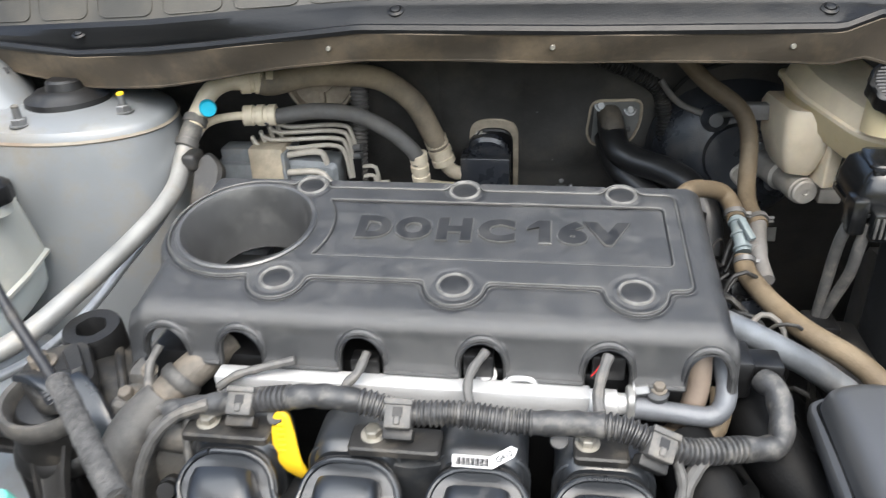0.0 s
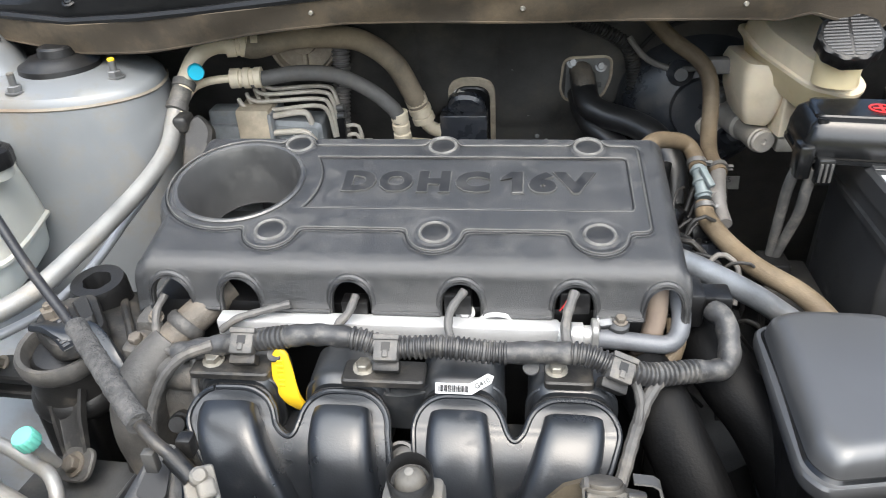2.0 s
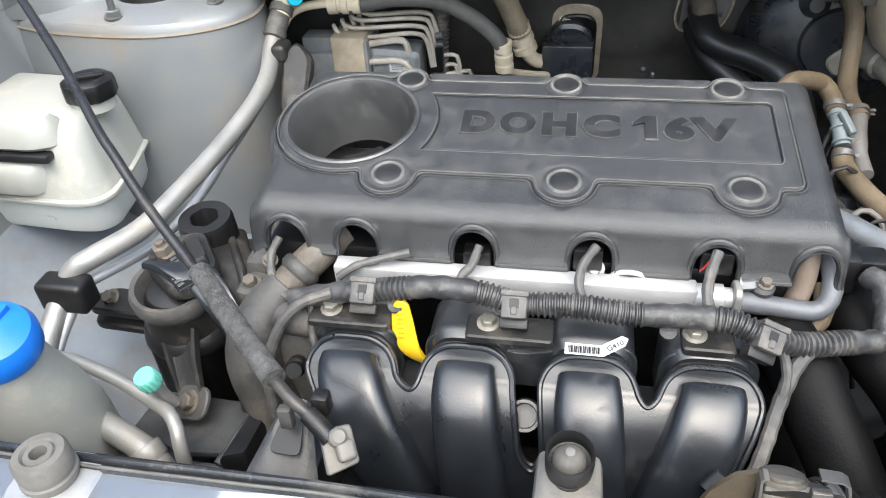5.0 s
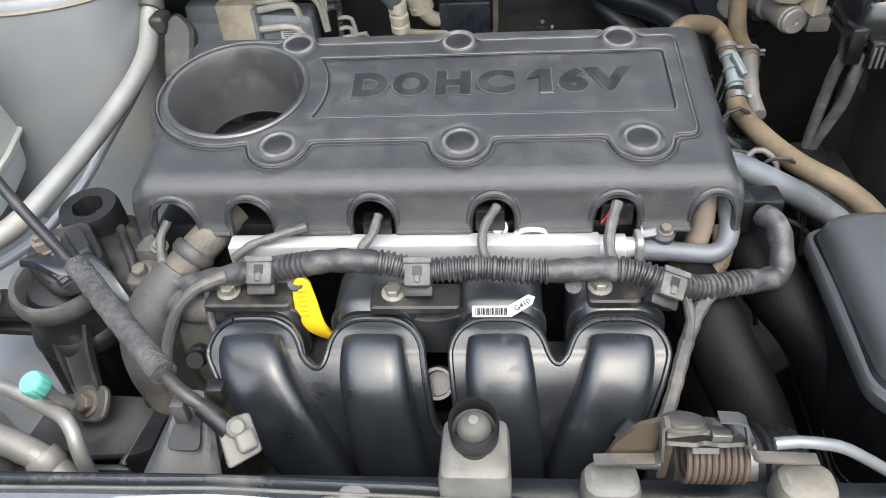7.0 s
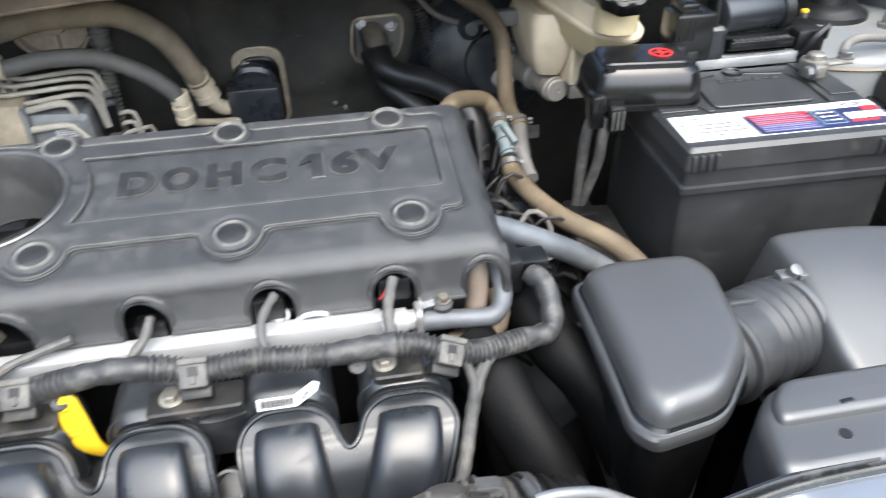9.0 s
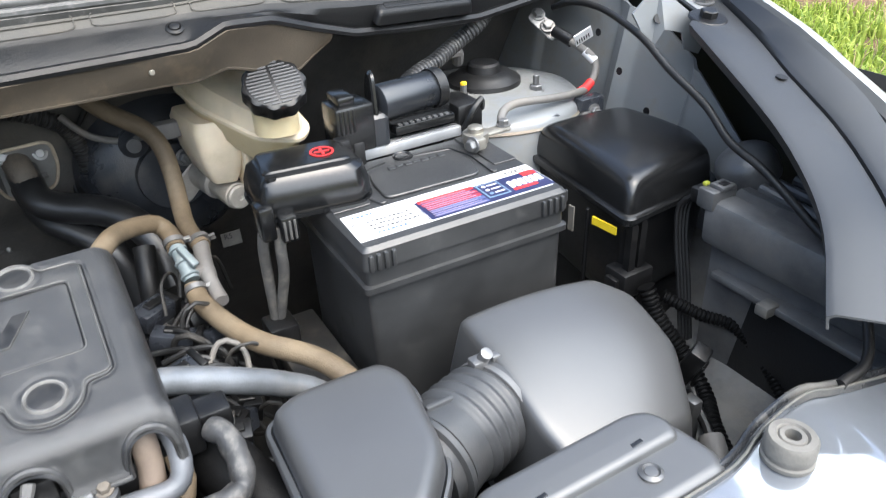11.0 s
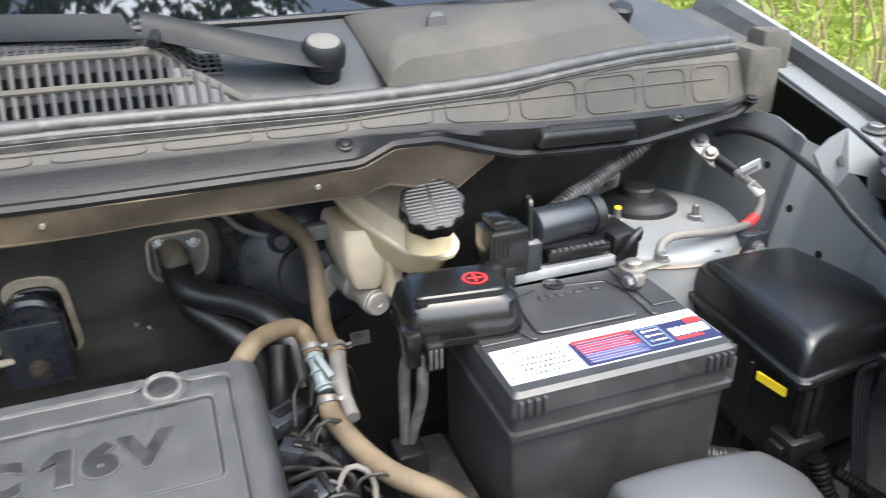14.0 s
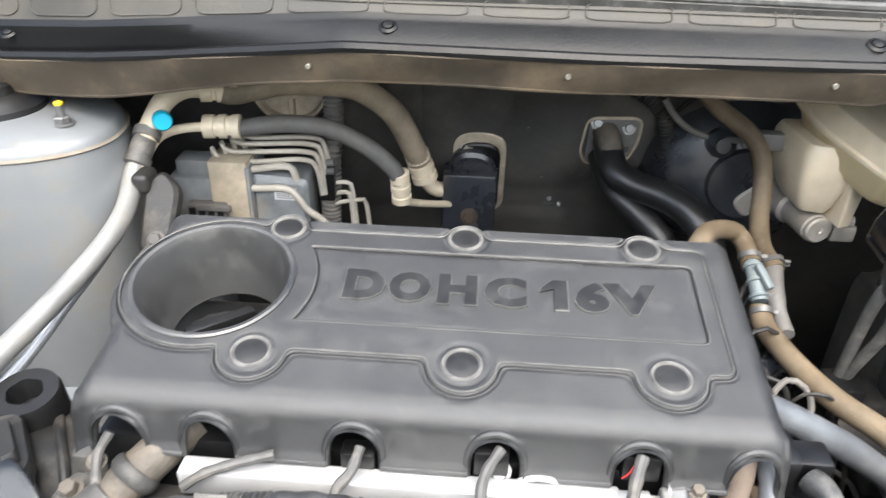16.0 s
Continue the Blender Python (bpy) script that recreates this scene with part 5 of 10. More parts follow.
part("earth_lug", LT([(0.006, 0), (0.0065, 0.0015), (0.006, 0.003), (0.003, 0.0025)], aim((-0.129, -0.1, 0.883), (0, -0.5, 0.8)), 20), M_SHEET, harness)
part("earth_lug", LT([(0.0065, 0), (0.007, 0.0015), (0.0065, 0.003), (0.003, 0.0025)], aim((0.088, -0.1, 0.879), (0, -0.5, 0.8)), 20), M_SHEET, harness)
WIRES = [
    ([(-0.246, -0.045, 0.905), (-0.252, -0.058, 0.892), (-0.243, -0.08, 0.878), (-0.225, -0.09, 0.874), (-0.2, -0.092, 0.88)], 0.0042),
    ([(-0.185, -0.074, 0.888), (-0.17, -0.07, 0.898), (-0.15, -0.062, 0.901), (-0.125, -0.055, 0.905)], 0.0042),
    ([(-0.078, -0.088, 0.894), (-0.078, -0.076, 0.899), (-0.07, -0.066, 0.905), (-0.066, -0.05, 0.912)], 0.0045),
    ([(0.022, -0.088, 0.893), (0.018, -0.077, 0.902), (0.02, -0.066, 0.912), (0.03, -0.05, 0.92)], 0.0045),
    ([(0.118, -0.09, 0.893), (0.116, -0.078, 0.902), (0.118, -0.066, 0.912), (0.124, -0.05, 0.922)], 0.0052),
    ([(-0.185, -0.095, 0.888), (-0.210, -0.104, 0.881), (-0.229, -0.114, 0.862), (-0.243, -0.125, 0.825), (-0.243, -0.135, 0.78), (-0.235, -0.14, 0.73)], 0.0058),
    ([(-0.205, -0.094, 0.874), (-0.203, -0.11, 0.85), (-0.196, -0.118, 0.83), (-0.195, -0.12, 0.79)], 0.0042),
    ([(0.195, -0.098, 0.874), (0.182, -0.112, 0.862), (0.172, -0.13, 0.84), (0.162, -0.155, 0.82), (0.15, -0.18, 0.79), (0.148, -0.19, 0.74)], 0.0068),
    ([(0.17, -0.105, 0.88), (0.176, -0.118, 0.86), (0.17, -0.135, 0.835), (0.158, -0.16, 0.80)], 0.0048),
]
for pts, r in WIRES:
    r *= 0.85
    part("wire_branch", TB(pts, (lambda r: lambda g, t: r + 0.0003 * math.sin(g * 420))(r), 10, 0.003), M_WRAP, harness)
part("connector", B((0.012, -0.052, 0.895), (0.036, -0.036, 0.916), 0.002), M_BLACK, harness)
part("connector", B((-0.08, -0.052, 0.888), (-0.056, -0.036, 0.906), 0.002), M_BLACK, harness)
part("connector", B((0.112, -0.05, 0.898), (0.138, -0.036, 0.92), 0.002), M_BLACK, harness)
part("red_wire", TB([(0.112, -0.054, 0.905), (0.116, -0.056, 0.913), (0.121, -0.05, 0.92)], 0.0007, 6), M_RED, harness)

# ---- beside the belt end: coolant tank, mount, refrigerant pipes, hood prop ----
tank = thing("coolant_tank", "translucent white coolant tank with a black cap", "coolant tank", at=(-0.56, 0.11, 0.8))
plan = smooth_outline([(-0.70, 0.066), (-0.548, 0.056), (-0.514, 0.060), (-0.500, 0.080), (-0.508, 0.140), (-0.524, 0.204), (-0.545, 0.222), (-0.70, 0.235)], 0.014, 6)
part("lower_shell", PR(plan, [(0.800, 0.022), (0.805, 0.013), (0.814, 0.009), (0.850, 0.006)]), M_TANKLOW, tank, "greyish lower half with a level mark")
part("seam", PR(plan, [(0.8495, 0.002), (0.851, -0.003), (0.8545, -0.003), (0.856, 0.001)]), M_WHITEPL, tank, "moulded seam round the tank")
part("upper_shell", PR(plan, [(0.854, 0.002), (0.861, 0.003), (0.880, 0.007), (0.905, 0.012), (0.922, 0.016), (0.932, 0.021), (0.938, 0.027), (0.941, 0.036)]), M_WHITEPL, tank)
part("front_swell", PR(smooth_outline([(-0.70, 0.052), (-0.575, 0.050), (-0.555, 0.072), (-0.560, 0.09), (-0.70, 0.09)], 0.012), [(0.858, 0.010), (0.864, 0.002), (0.872, 0), (0.889, 0), (0.897, 0.004), (0.901, 0.010)]), M_WHITEPL, tank)
part("upper_step", PR(smooth_outline([(-0.70, 0.062), (-0.560, 0.058), (-0.535, 0.072), (-0.535, 0.10), (-0.70, 0.10)], 0.010), [(0.913, 0.006), (0.918, 0.001), (0.938, 0.003), (0.948, 0.010)]), M_WHITEPL, tank)
part("strap", B((-0.70, 0.056, 0.9025), (-0.545, 0.073, 0.912), 0.003), M_RUBBER, tank, "dark rubber strap in a groove")
part("lug", PR(smooth_outline([(-0.560, 0.186), (-0.544, 0.184), (-0.542, 0.202), (-0.556, 0.206)], 0.003), [(0.920, 0), (0.940, 0.0005), (0.944, 0.002)]), M_WHITEPL, tank)
for q, a, b in (((-0.575, 0.0675, 0.827), 0.010, 0.0012), ((-0.575, 0.0675, 0.827), 0.0014, 0.005)):
    part("level_mark", B(Vector(q) - Vector((a, 0.002, b)), Vector(q) + Vector((a, 0.001, b)), 0.0004), M_WHITEPL, tank)
part("neck", LT([(0.0235, 0.952), (0.0235, 0.968), (0.021, 0.969)], pose(-0.5251, 0.1360, -0.0190), 32), M_WHITEPL, tank)
cap = part("cap", LT([(0.0265, 0.965), (0.0278, 0.967), (0.0278, 0.980), (0.0268, 0.984), (0.023, 0.987), (0.019, 0.9875), (0.016, 0.986)], pose(-0.5251, 0.1360, -0.0190), 72, lambda a, r, z: r * (1 + (0.04 * (math.cos(9 * a) > 0) if r > 0.026 else 0))), M_BLACK, tank, "ribbed black plastic cap")
part("cap_grip", B((-0.020, -0.004, 0.985), (0.020, 0.004, 0.9905), 0.002, 2, pose(-0.5251, 0.1360, -0.0190, 0, 0, 25)), M_BLACK, cap)

wash = thing("washer_bottle", "white washer fluid filler neck with a blue cap", "washer bottle", at=(-0.41, -0.21, 0.7))
lean = Matrix.Translation((-0.415, -0.205, 0.905)) @ pose(0, 0, 0, 10, 12, 0)
part("neck", LT([(0.06, -0.2), (0.056, -0.13), (0.047, -0.085), (0.036, -0.045), (0.028, -0.012), (0.027, 0.0), (0.024, 0.0)], lean, 36), M_WHITEPL, wash)
bc = part("cap", LT([(0.031, -0.006), (0.033, -0.002), (0.033, 0.012), (0.029, 0.02), (0.018, 0.025), (0.008, 0.026)], lean, 40), M_BLUE, wash, "bright blue snap cap")
part("cap_tab", B((-0.010, -0.046, 0.0), (0.010, -0.028, 0.006), 0.002, 2, lean), M_BLUE, bc)
part("cap_rib", B((-0.006, -0.02, 0.02), (0.006, 0.022, 0.03), 0.003, 2, lean), M_BLUE, bc)

# engine mount and damper
mount = thing("engine_mount", "dusty black engine mount with a cast top bracket", "engine mount", at=(-0.37, -0.04, 0.4))
hexhole = [(0.026, 0.815), (0.0285, 0.82), (0.0285, 0.862), (0.0265, 0.868), (0.0145, 0.868), (0.0135, 0.862), (0.0125, 0.845)]
dm = part("damper", LT(hexhole, (pose(-0.362, 0.035, 0.8, 6, 0, 0) @ pose(0, 0, -0.8)), 42, lambda a, r, z: r * (0.95 + 0.09 * abs(math.cos(3 * a))) if r < 0.016 else r, False), M_RUBBER, mount, "round black mass damper with a hexagon socket")
part("socket_floor", LT([(0.014, 0.846), (0.013, 0.847)], (pose(-0.362, 0.035, 0.8, 6, 0, 0) @ pose(0, 0, -0.8)), 12), M_BLACK, dm)
part("damper_foot", B((-0.385, 0.012, 0.78), (-0.335, 0.06, 0.822), 0.006), M_CAST, mount)
part("arm", PR(smooth_outline([(-0.335, -0.03), (-0.345, 0.06), (-0.27, 0.06), (-0.255, -0.01)], 0.012), [(0.78, 0), (0.815, 0), (0.825, 0.008)]), M_DUSTY, mount)
ring = pose(-0.361, -0.048, 0.8, 8, 0, 0) @ pose(0, 0, -0.8)
part("mount_can", LT([(0.030, 0.772), (0.037, 0.776), (0.0405, 0.786), (0.0415, 0.800), (0.0395, 0.808), (0.0385, 0.828), (0.0400, 0.838)], ring, 48, None, False), M_DUSTY, mount)
part("rubber_ring", LT([(0.0405, 0.778), (0.0455, 0.783), (0.0475, 0.791), (0.0455, 0.799), (0.0405, 0.804)], ring, 48), M_RUBBER, mount, "black rubber ring round the can")
part("top_rim", LT([(0.0395, 0.832), (0.0425, 0.838), (0.0428, 0.848), (0.040, 0.853), (0.0355, 0.852), (0.0325, 0.846), (0.0315, 0.836)], ring, 48, None, False), M_CASTGREY, mount, "worn rolled metal rim")
part("rubber_core", LT([(0.033, 0.836), (0.027, 0.844), (0.014, 0.848)], ring, 40), M_RUBBER, mount)
bracket = part("top_bracket", PR(smooth_outline([(-0.388, -0.050), (-0.345, -0.085), (-0.318, -0.072), (-0.312, -0.046), (-0.338, -0.012), (-0.352, 0.008), (-0.384, -0.006), (-0.394, -0.028)], 0.012), [(0.850, 0.002), (0.853, 0), (0.862, 0), (0.867, 0.003)]), M_DUSTY, mount, "black cast bracket with raised marks")
part("bracket_web", PR(smooth_outline([(-0.362, -0.02), (-0.33, -0.055), (-0.322, -0.045), (-0.352, -0.008)], 0.004), [(0.866, 0), (0.874, 0.001), (0.877, 0.003)]), M_DUSTY, bracket)
tag = Matrix.Translation((-0.347, -0.062, 0.8675)) @ pose(0, 0, 0, 6, 4, -38)
part("marking_plate", B((-0.024, -0.011, 0.0), (0.024, 0.011, 0.0016), 0.0006, 1, tag), M_BLACK, bracket)
for k in range(7):
    part("raised_mark", B((-0.0205 + 0.006 * k, 0.001 if k % 2 else 0.0025, 0.0015), (-0.0168 + 0.006 * k, 0.0085, 0.0027), 0.0004, 1, tag), M_LINEGREY, bracket)
    part("raised_mark", B((-0.0205 + 0.006 * k, -0.0085, 0.0015), (-0.0165 + 0.006 * k, -0.002, 0.0027), 0.0004, 1, tag), M_LINEGREY, bracket)
part("top_nut", BT((-0.3755, -0.032, 0.866), (-0.1, -0.1, 1), 0.0095, 0.011, 1.5, 0.004), M_CAST2, mount, "dusty mounting nut")
part("engine_arm", sweep(spline([(-0.356, 0.045, 0.826), (-0.332, 0.005, 0.834), (-0.308, -0.025, 0.836), (-0.288, -0.065, 0.815), (-0.277, -0.10, 0.765), (-0.275, -0.11, 0.72)], 0.008), lambda t: squircle(0.046 - 0.014 * t, 0.024, 3.5, 18)), M_DUSTY, mount, "black cast engine arm")
part("strap_arm", sweep(spline([(-0.380, -0.046, 0.864), (-0.350, -0.055, 0.868), (-0.324, -0.064, 0.866), (-0.300, -0.081, 0.853), (-0.283, -0.090, 0.825), (-0.279, -0.092, 0.79), (-0.278, -0.094, 0.75)], 0.006), lambda t: [(a, b) for a, b in squircle(0.030, 0.009, 4, 18)]), M_GLOSS, mount, "glossy black curved strap")
part("arm_rib", TB([(-0.340, 0.03, 0.842), (-0.318, -0.005, 0.850), (-0.299, -0.035, 0.848), (-0.284, -0.07, 0.826)], 0.0045, 10), M_DUSTY, mount)
# forked leg down to the tray, a channel with two flanges
leg = spline([(-0.356, -0.066, 0.812), (-0.350, -0.084, 0.795), (-0.340, -0.104, 0.778), (-0.330, -0.124, 0.764)], 0.006)
rows = []
for i, q in enumerate(leg):
    w = 0.026 - 0.007 * i / (len(leg) - 1)
    lip = 0.011 * (1 - 0.75 * (i / (len(leg) - 1)) ** 3)
    out = Vector((-0.25, -0.62, 0.74)).normalized() * lip
    a = Vector((0.93, -0.36, -0.05))
    rows.append([q - a * w + out, q - a * w * 0.98 + out * 0.3, q - a * w * 0.82, q - a * w * 0.4 - out * 0.1, q + a * w * 0.4 - out * 0.1, q + a * w * 0.82, q + a * w * 0.98 + out * 0.3, q + a * w + out])
part("leg", thicken(grid(rows), 0.004), M_DUSTY, mount, "black channel-shaped leg with worn flanges")
foot = Matrix.Translation((-0.3285, -0.126, 0.7635)) @ pose(0, 0, 0, 38, -14, -14)
part("leg_foot", slab(smooth_outline([(-0.020, -0.016), (0.020, -0.016), (0.021, 0.016), (-0.021, 0.016)], 0.013, 6), 0.006, 0.0015, foot), M_CASTGREY, mount)
part("leg_bolt", BT(foot @ Vector((0, 0, 0.006)), foot.to_3x3() @ Vector((0, 0, 1)), 0.0082, 0.009), M_CAST2, mount)
part("post", PR(smooth_outline([(-0.392, -0.085), (-0.332, -0.085), (-0.332, -0.025), (-0.392, -0.025)], 0.008), [(0.40, -0.006), (0.69, -0.002), (0.72, 0), (0.78, 0)]), M_BLACK, mount)
for z in (0.790, 0.770):
    part("fork", PR(smooth_outline([(-0.475, -0.048), (-0.405, -0.052), (-0.395, -0.018), (-0.462, -0.012), (-0.48, -0.028)], 0.010), [(z, 0.001), (z + 0.002, 0), (z + 0.007, 0), (z + 0.009, 0.002)]), M_RUBBER, mount)
part("fork_bolt", BT((-0.457, -0.031, 0.799), (-0.2, -0.5, 0.85), 0.007, 0.009), M_CAST2, mount)

# painted chassis rail under the mount
def rail_mesh(s):
    rows = []
    for y in np.linspace(-0.6, 0.6, 50):
        y = float(y)
        prof = [(-0.37, 0.42), (-0.372, 0.66), (-0.385, 0.688), (-0.43, 0.703), (-0.50, 0.712), (-0.56, 0.724), (-0.62, 0.76), (-0.66, 0.82)]
        row = []
        for x, z in spline([(a, 0, b) for a, b in prof], 0.02) and [(v.x, v.z) for v in spline([(a, 0, b) for a, b in prof], 0.02)]:
            z += 0.010 * step(math.hypot((x + 0.5) / 1.0, y + 0.02) - 0.035, 0.03) - 0.012 * step(sd_box(x, y, -0.47, -0.40, -0.22, -0.12, 0.02), 0.02)
            row.append(((x if s < 0 else 2 * MID - x), y, z))
        rows.append(row)
    return grid(rows)


single("chassis_rail", thicken(rail_mesh(-1), 0.004), M_RAILPAINT, "bluish grey painted chassis rail with dirt", "chassis rail", "chassis rails")
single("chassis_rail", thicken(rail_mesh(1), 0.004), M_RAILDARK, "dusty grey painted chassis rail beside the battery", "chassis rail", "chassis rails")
tray = thing("tray_bracket", "grey sheet-metal bracket bolted on the chassis rail", "bracket", at=(-0.36, -0.12, 0.68))
part("plate", PR(smooth_outline([(-0.39, -0.175), (-0.285, -0.165), (-0.270, -0.105), (-0.38, -0.10)], 0.006), [(0.738, 0.001), (0.740, 0), (0.744, 0), (0.746, 0.001)]), M_SHEET, tray)
part("flange", B((-0.385, -0.180, 0.712), (-0.283, -0.174, 0.744), 0.002, 2), M_SHEET, tray)
part("ear", PR(smooth_outline([(-0.285, -0.178), (-0.262, -0.17), (-0.256, -0.1), (-0.272, -0.1)], 0.004), [(0.69, 0), (0.752, 0), (0.756, 0.003)]), M_BLACK, tray)
part("edge_roll", TB([(-0.287, -0.178, 0.748), (-0.279, -0.145, 0.752), (-0.272, -0.105, 0.752)], 0.0035, 10), M_SHEET, tray)

# refrigerant pipes and hoses
BIG = [(-0.473, -0.12, 0.805), (-0.47, -0.075, 0.839), (-0.458, -0.06, 0.86), (-0.443, -0.05, 0.868), (-0.414, -0.005, 0.872), (-0.396, 0.05, 0.882), (-0.379, 0.13, 0.895), (-0.366, 0.2, 0.911), (-0.3655, 0.25, 0.924), (-0.372, 0.29, 0.943), (-0.368, 0.32, 0.968), (-0.362, 0.335, 0.986), (-0.352, 0.355, 1.006), (-0.336, 0.38, 1.012), (-0.306, 0.397, 1.006)]
THIN = [(-0.465, -0.1, 0.81), (-0.456, -0.075, 0.833), (-0.45, -0.06, 0.844), (-0.42, 0.01, 0.838), (-0.400, 0.077, 0.850), (-0.387, 0.141, 0.871), (-0.371, 0.207, 0.897), (-0.364, 0.252, 0.922), (-0.366, 0.295, 0.947), (-0.36, 0.33, 0.967), (-0.347, 0.36, 0.969), (-0.32, 0.375, 0.968), (-0.306, 0.382, 0.966)]
acl = thing("suction_line", "thick aluminium air-conditioning pipe with a black rubber hose", "refrigerant pipe", at=(-0.38, 0.13, 0.89))
part("pipe", TB([(-0.47, -0.17, 0.76), *BIG[:11]], 0.0106, 18), M_ALU, acl)
part("rear_pipe", TB(BIG[10:], 0.0119, 18), M_ACREAR, acl, "cream dusted pipe end")
part("foam_wrap", LT([(0.0125, -0.022), (0.0145, -0.021), (0.0145, -0.012), (0.0125, -0.011), (0.0132, 0.0), (0.0125, 0.011), (0.015, 0.012), (0.015, 0.022), (0.0125, 0.023)], aim((-0.369, 0.315, 0.964), (0.12, 0.75, 0.65)), 20), M_WRAP, acl, "dusty grey rubber sleeve")
part("service_port", LT([(0.006, -0.012), (0.006, 0.004)], aim((-0.35, 0.335, 0.993), (0.45, -0.85, 0.1)), 14), M_BRASS, acl)
part("port_cap", LT([(0.0095, 0.0), (0.0105, 0.002), (0.0105, 0.012), (0.009, 0.0145)], aim((-0.348, 0.330, 0.993), (0.45, -0.85, 0.1)), 24), M_CYAN, acl, "cyan plastic service cap")
CRIMP = [(0.0115, -0.022), (0.0145, -0.021), (0.0145, -0.009), (0.0128, -0.008), (0.0128, -0.004), (0.015, -0.003), (0.015, 0.005), (0.0132, 0.006), (0.0132, 0.011), (0.015, 0.012), (0.015, 0.021), (0.0125, 0.022)]
part("crimp", LT(CRIMP, aim((-0.305, 0.397, 1.006), (1, 0.3, -0.05)), 22), M_ACREAR, acl)
HIGH = [(-0.30, 0.398, 1.005), (-0.286, 0.402, 1.003), (-0.237, 0.42, 1.010), (-0.173, 0.44, 1.004), (-0.141, 0.45, 0.991), (-0.108, 0.46, 0.960), (-0.087, 0.47, 0.914), (-0.08, 0.476, 0.893)]
part("hose", TB(HIGH, 0.0155, 18), M_TANGREY, acl, "thick dusty black hose")
part("crimp", LT([(r * 1.15, z) for r, z in CRIMP], aim((-0.078, 0.477, 0.886), (0.3, 0.1, -0.95)), 22), M_ACREAR, acl)
part("end_pipe", TB([(-0.074, 0.478, 0.875), (-0.067, 0.482, 0.858), (-0.055, 0.49, 0.846), (-0.035, 0.505, 0.843)], 0.0105, 14), M_ACREAR, acl)
ach = thing("liquid_line", "thin aluminium air-conditioning pipe with a grey hose", "refrigerant pipe", at=(-0.38, 0.13, 0.89))
part("pipe", TB([(-0.47, -0.15, 0.77), *THIN[:10]], 0.0052, 14), M_ALU2, ach)
part("rear_pipe", TB(THIN[8:], 0.0056, 14), M_ACREAR, ach, "cream dusted pipe end")
part("crimp", LT([(r * 0.95, z) for r, z in CRIMP], aim((-0.302, 0.383, 0.966), (1, 0.12, 0)), 22), M_ACREAR, ach)
part("hose", TB([(-0.296, 0.383, 0.963), (-0.28, 0.385, 0.964), (-0.232, 0.39, 0.97), (-0.18, 0.395, 0.965), (-0.135, 0.4, 0.942), (-0.104, 0.405, 0.912), (-0.097, 0.409, 0.894)], 0.0105, 16), M_HOSE, ach, "grey rubber hose")
part("crimp", LT([(r * 0.85, z) for r, z in CRIMP], aim((-0.0965, 0.411, 0.886), (0.05, 0.15, -0.98)), 22), M_ACREAR, ach)
part("end_pipe", TB([(-0.097, 0.414, 0.875), (-0.096, 0.422, 0.862), (-0.085, 0.436, 0.852), (-0.06, 0.462, 0.838), (-0.035, 0.49, 0.825)], 0.0048, 12), M_ACREAR, ach)
single("pipe_holder", B((-0.488, -0.088, 0.826), (-0.438, -0.06, 0.86), 0.006, 3), M_RUBBER, "black rubber holder round both aluminium pipes", "pipe holder")
single("pipe_holder", B((-0.366, 0.268, 0.930), (-0.347, 0.298, 0.952), 0.006, 3), M_DUSTY, "dusty rubber holder joining the two pipes", "pipe holder")
brace = thing("pipe_bracket", "grey cast bracket beside the pipes", "bracket", at=(-0.335, 0.25, 0.9))
part("body", PR(smooth_outline([(-0.018, -0.045), (0.014, -0.05), (0.018, 0.03), (-0.004, 0.05), (-0.02, 0.03)], 0.012), [(0, 0), (0.012, 0), (0.016, 0.004)], Matrix.Translation((-0.335, 0.27, 0.905)) @ pose(0, 0, 0, 50, 0, 0)), M_DUSTY, brace)
part("bolt", BT((-0.332, 0.235, 0.895), (0, -0.7, 0.7), 0.007, 0.008), M_CASTGREY, brace)
part("stay", B((-0.345, 0.2, 0.6), (-0.325, 0.24, 0.89), 0.004), M_CAST, brace)

low = thing("charge_port_line", "aluminium charge line with a mint green cap", "refrigerant pipe", at=(-0.37, -0.16, 0.79))
part("pipe", TB([(-0.55, -0.09, 0.80), (-0.461, -0.12, 0.803), (-0.439, -0.125, 0.806), (-0.383, -0.14, 0.80), (-0.345, -0.155, 0.795), (-0.325, -0.166, 0.798), (-0.313, -0.178, 0.792), (-0.307, -0.19, 0.775), (-0.306, -0.195, 0.70)], 0.0062, 14), M_ALU, low)
part("lower_fitting", LT([(0.0135, -0.008), (0.0148, -0.006), (0.0148, 0.006), (0.0135, 0.008)], aim((-0.345, -0.185, 0.762), (0.6, -0.35, -0.7)), 20), M_ALU, low)
part("label_pipe", TB([(-0.50, -0.135, 0.81), (-0.445, -0.15, 0.792), (-0.415, -0.163, 0.78), (-0.375, -0.175, 0.772), (-0.345, -0.185, 0.762), (-0.325, -0.195, 0.735), (-0.32, -0.2, 0.66)], 0.0118, 18), M_ALU, low)
part("paper_label", TB([(-0.425, -0.158, 0.7845), (-0.415, -0.163, 0.78), (-0.400, -0.1675, 0.7765)], 0.0121, 18), M_LABELBLUE, low, "faded white paper label")
port = aim((-0.335, -0.160, 0.828), (-0.15, -0.3, 1))
part("port", LT([(0.0048, -0.04), (0.0048, -0.012), (0.0062, -0.012), (0.0062, 0.0)], port, 14), M_ALU, low)
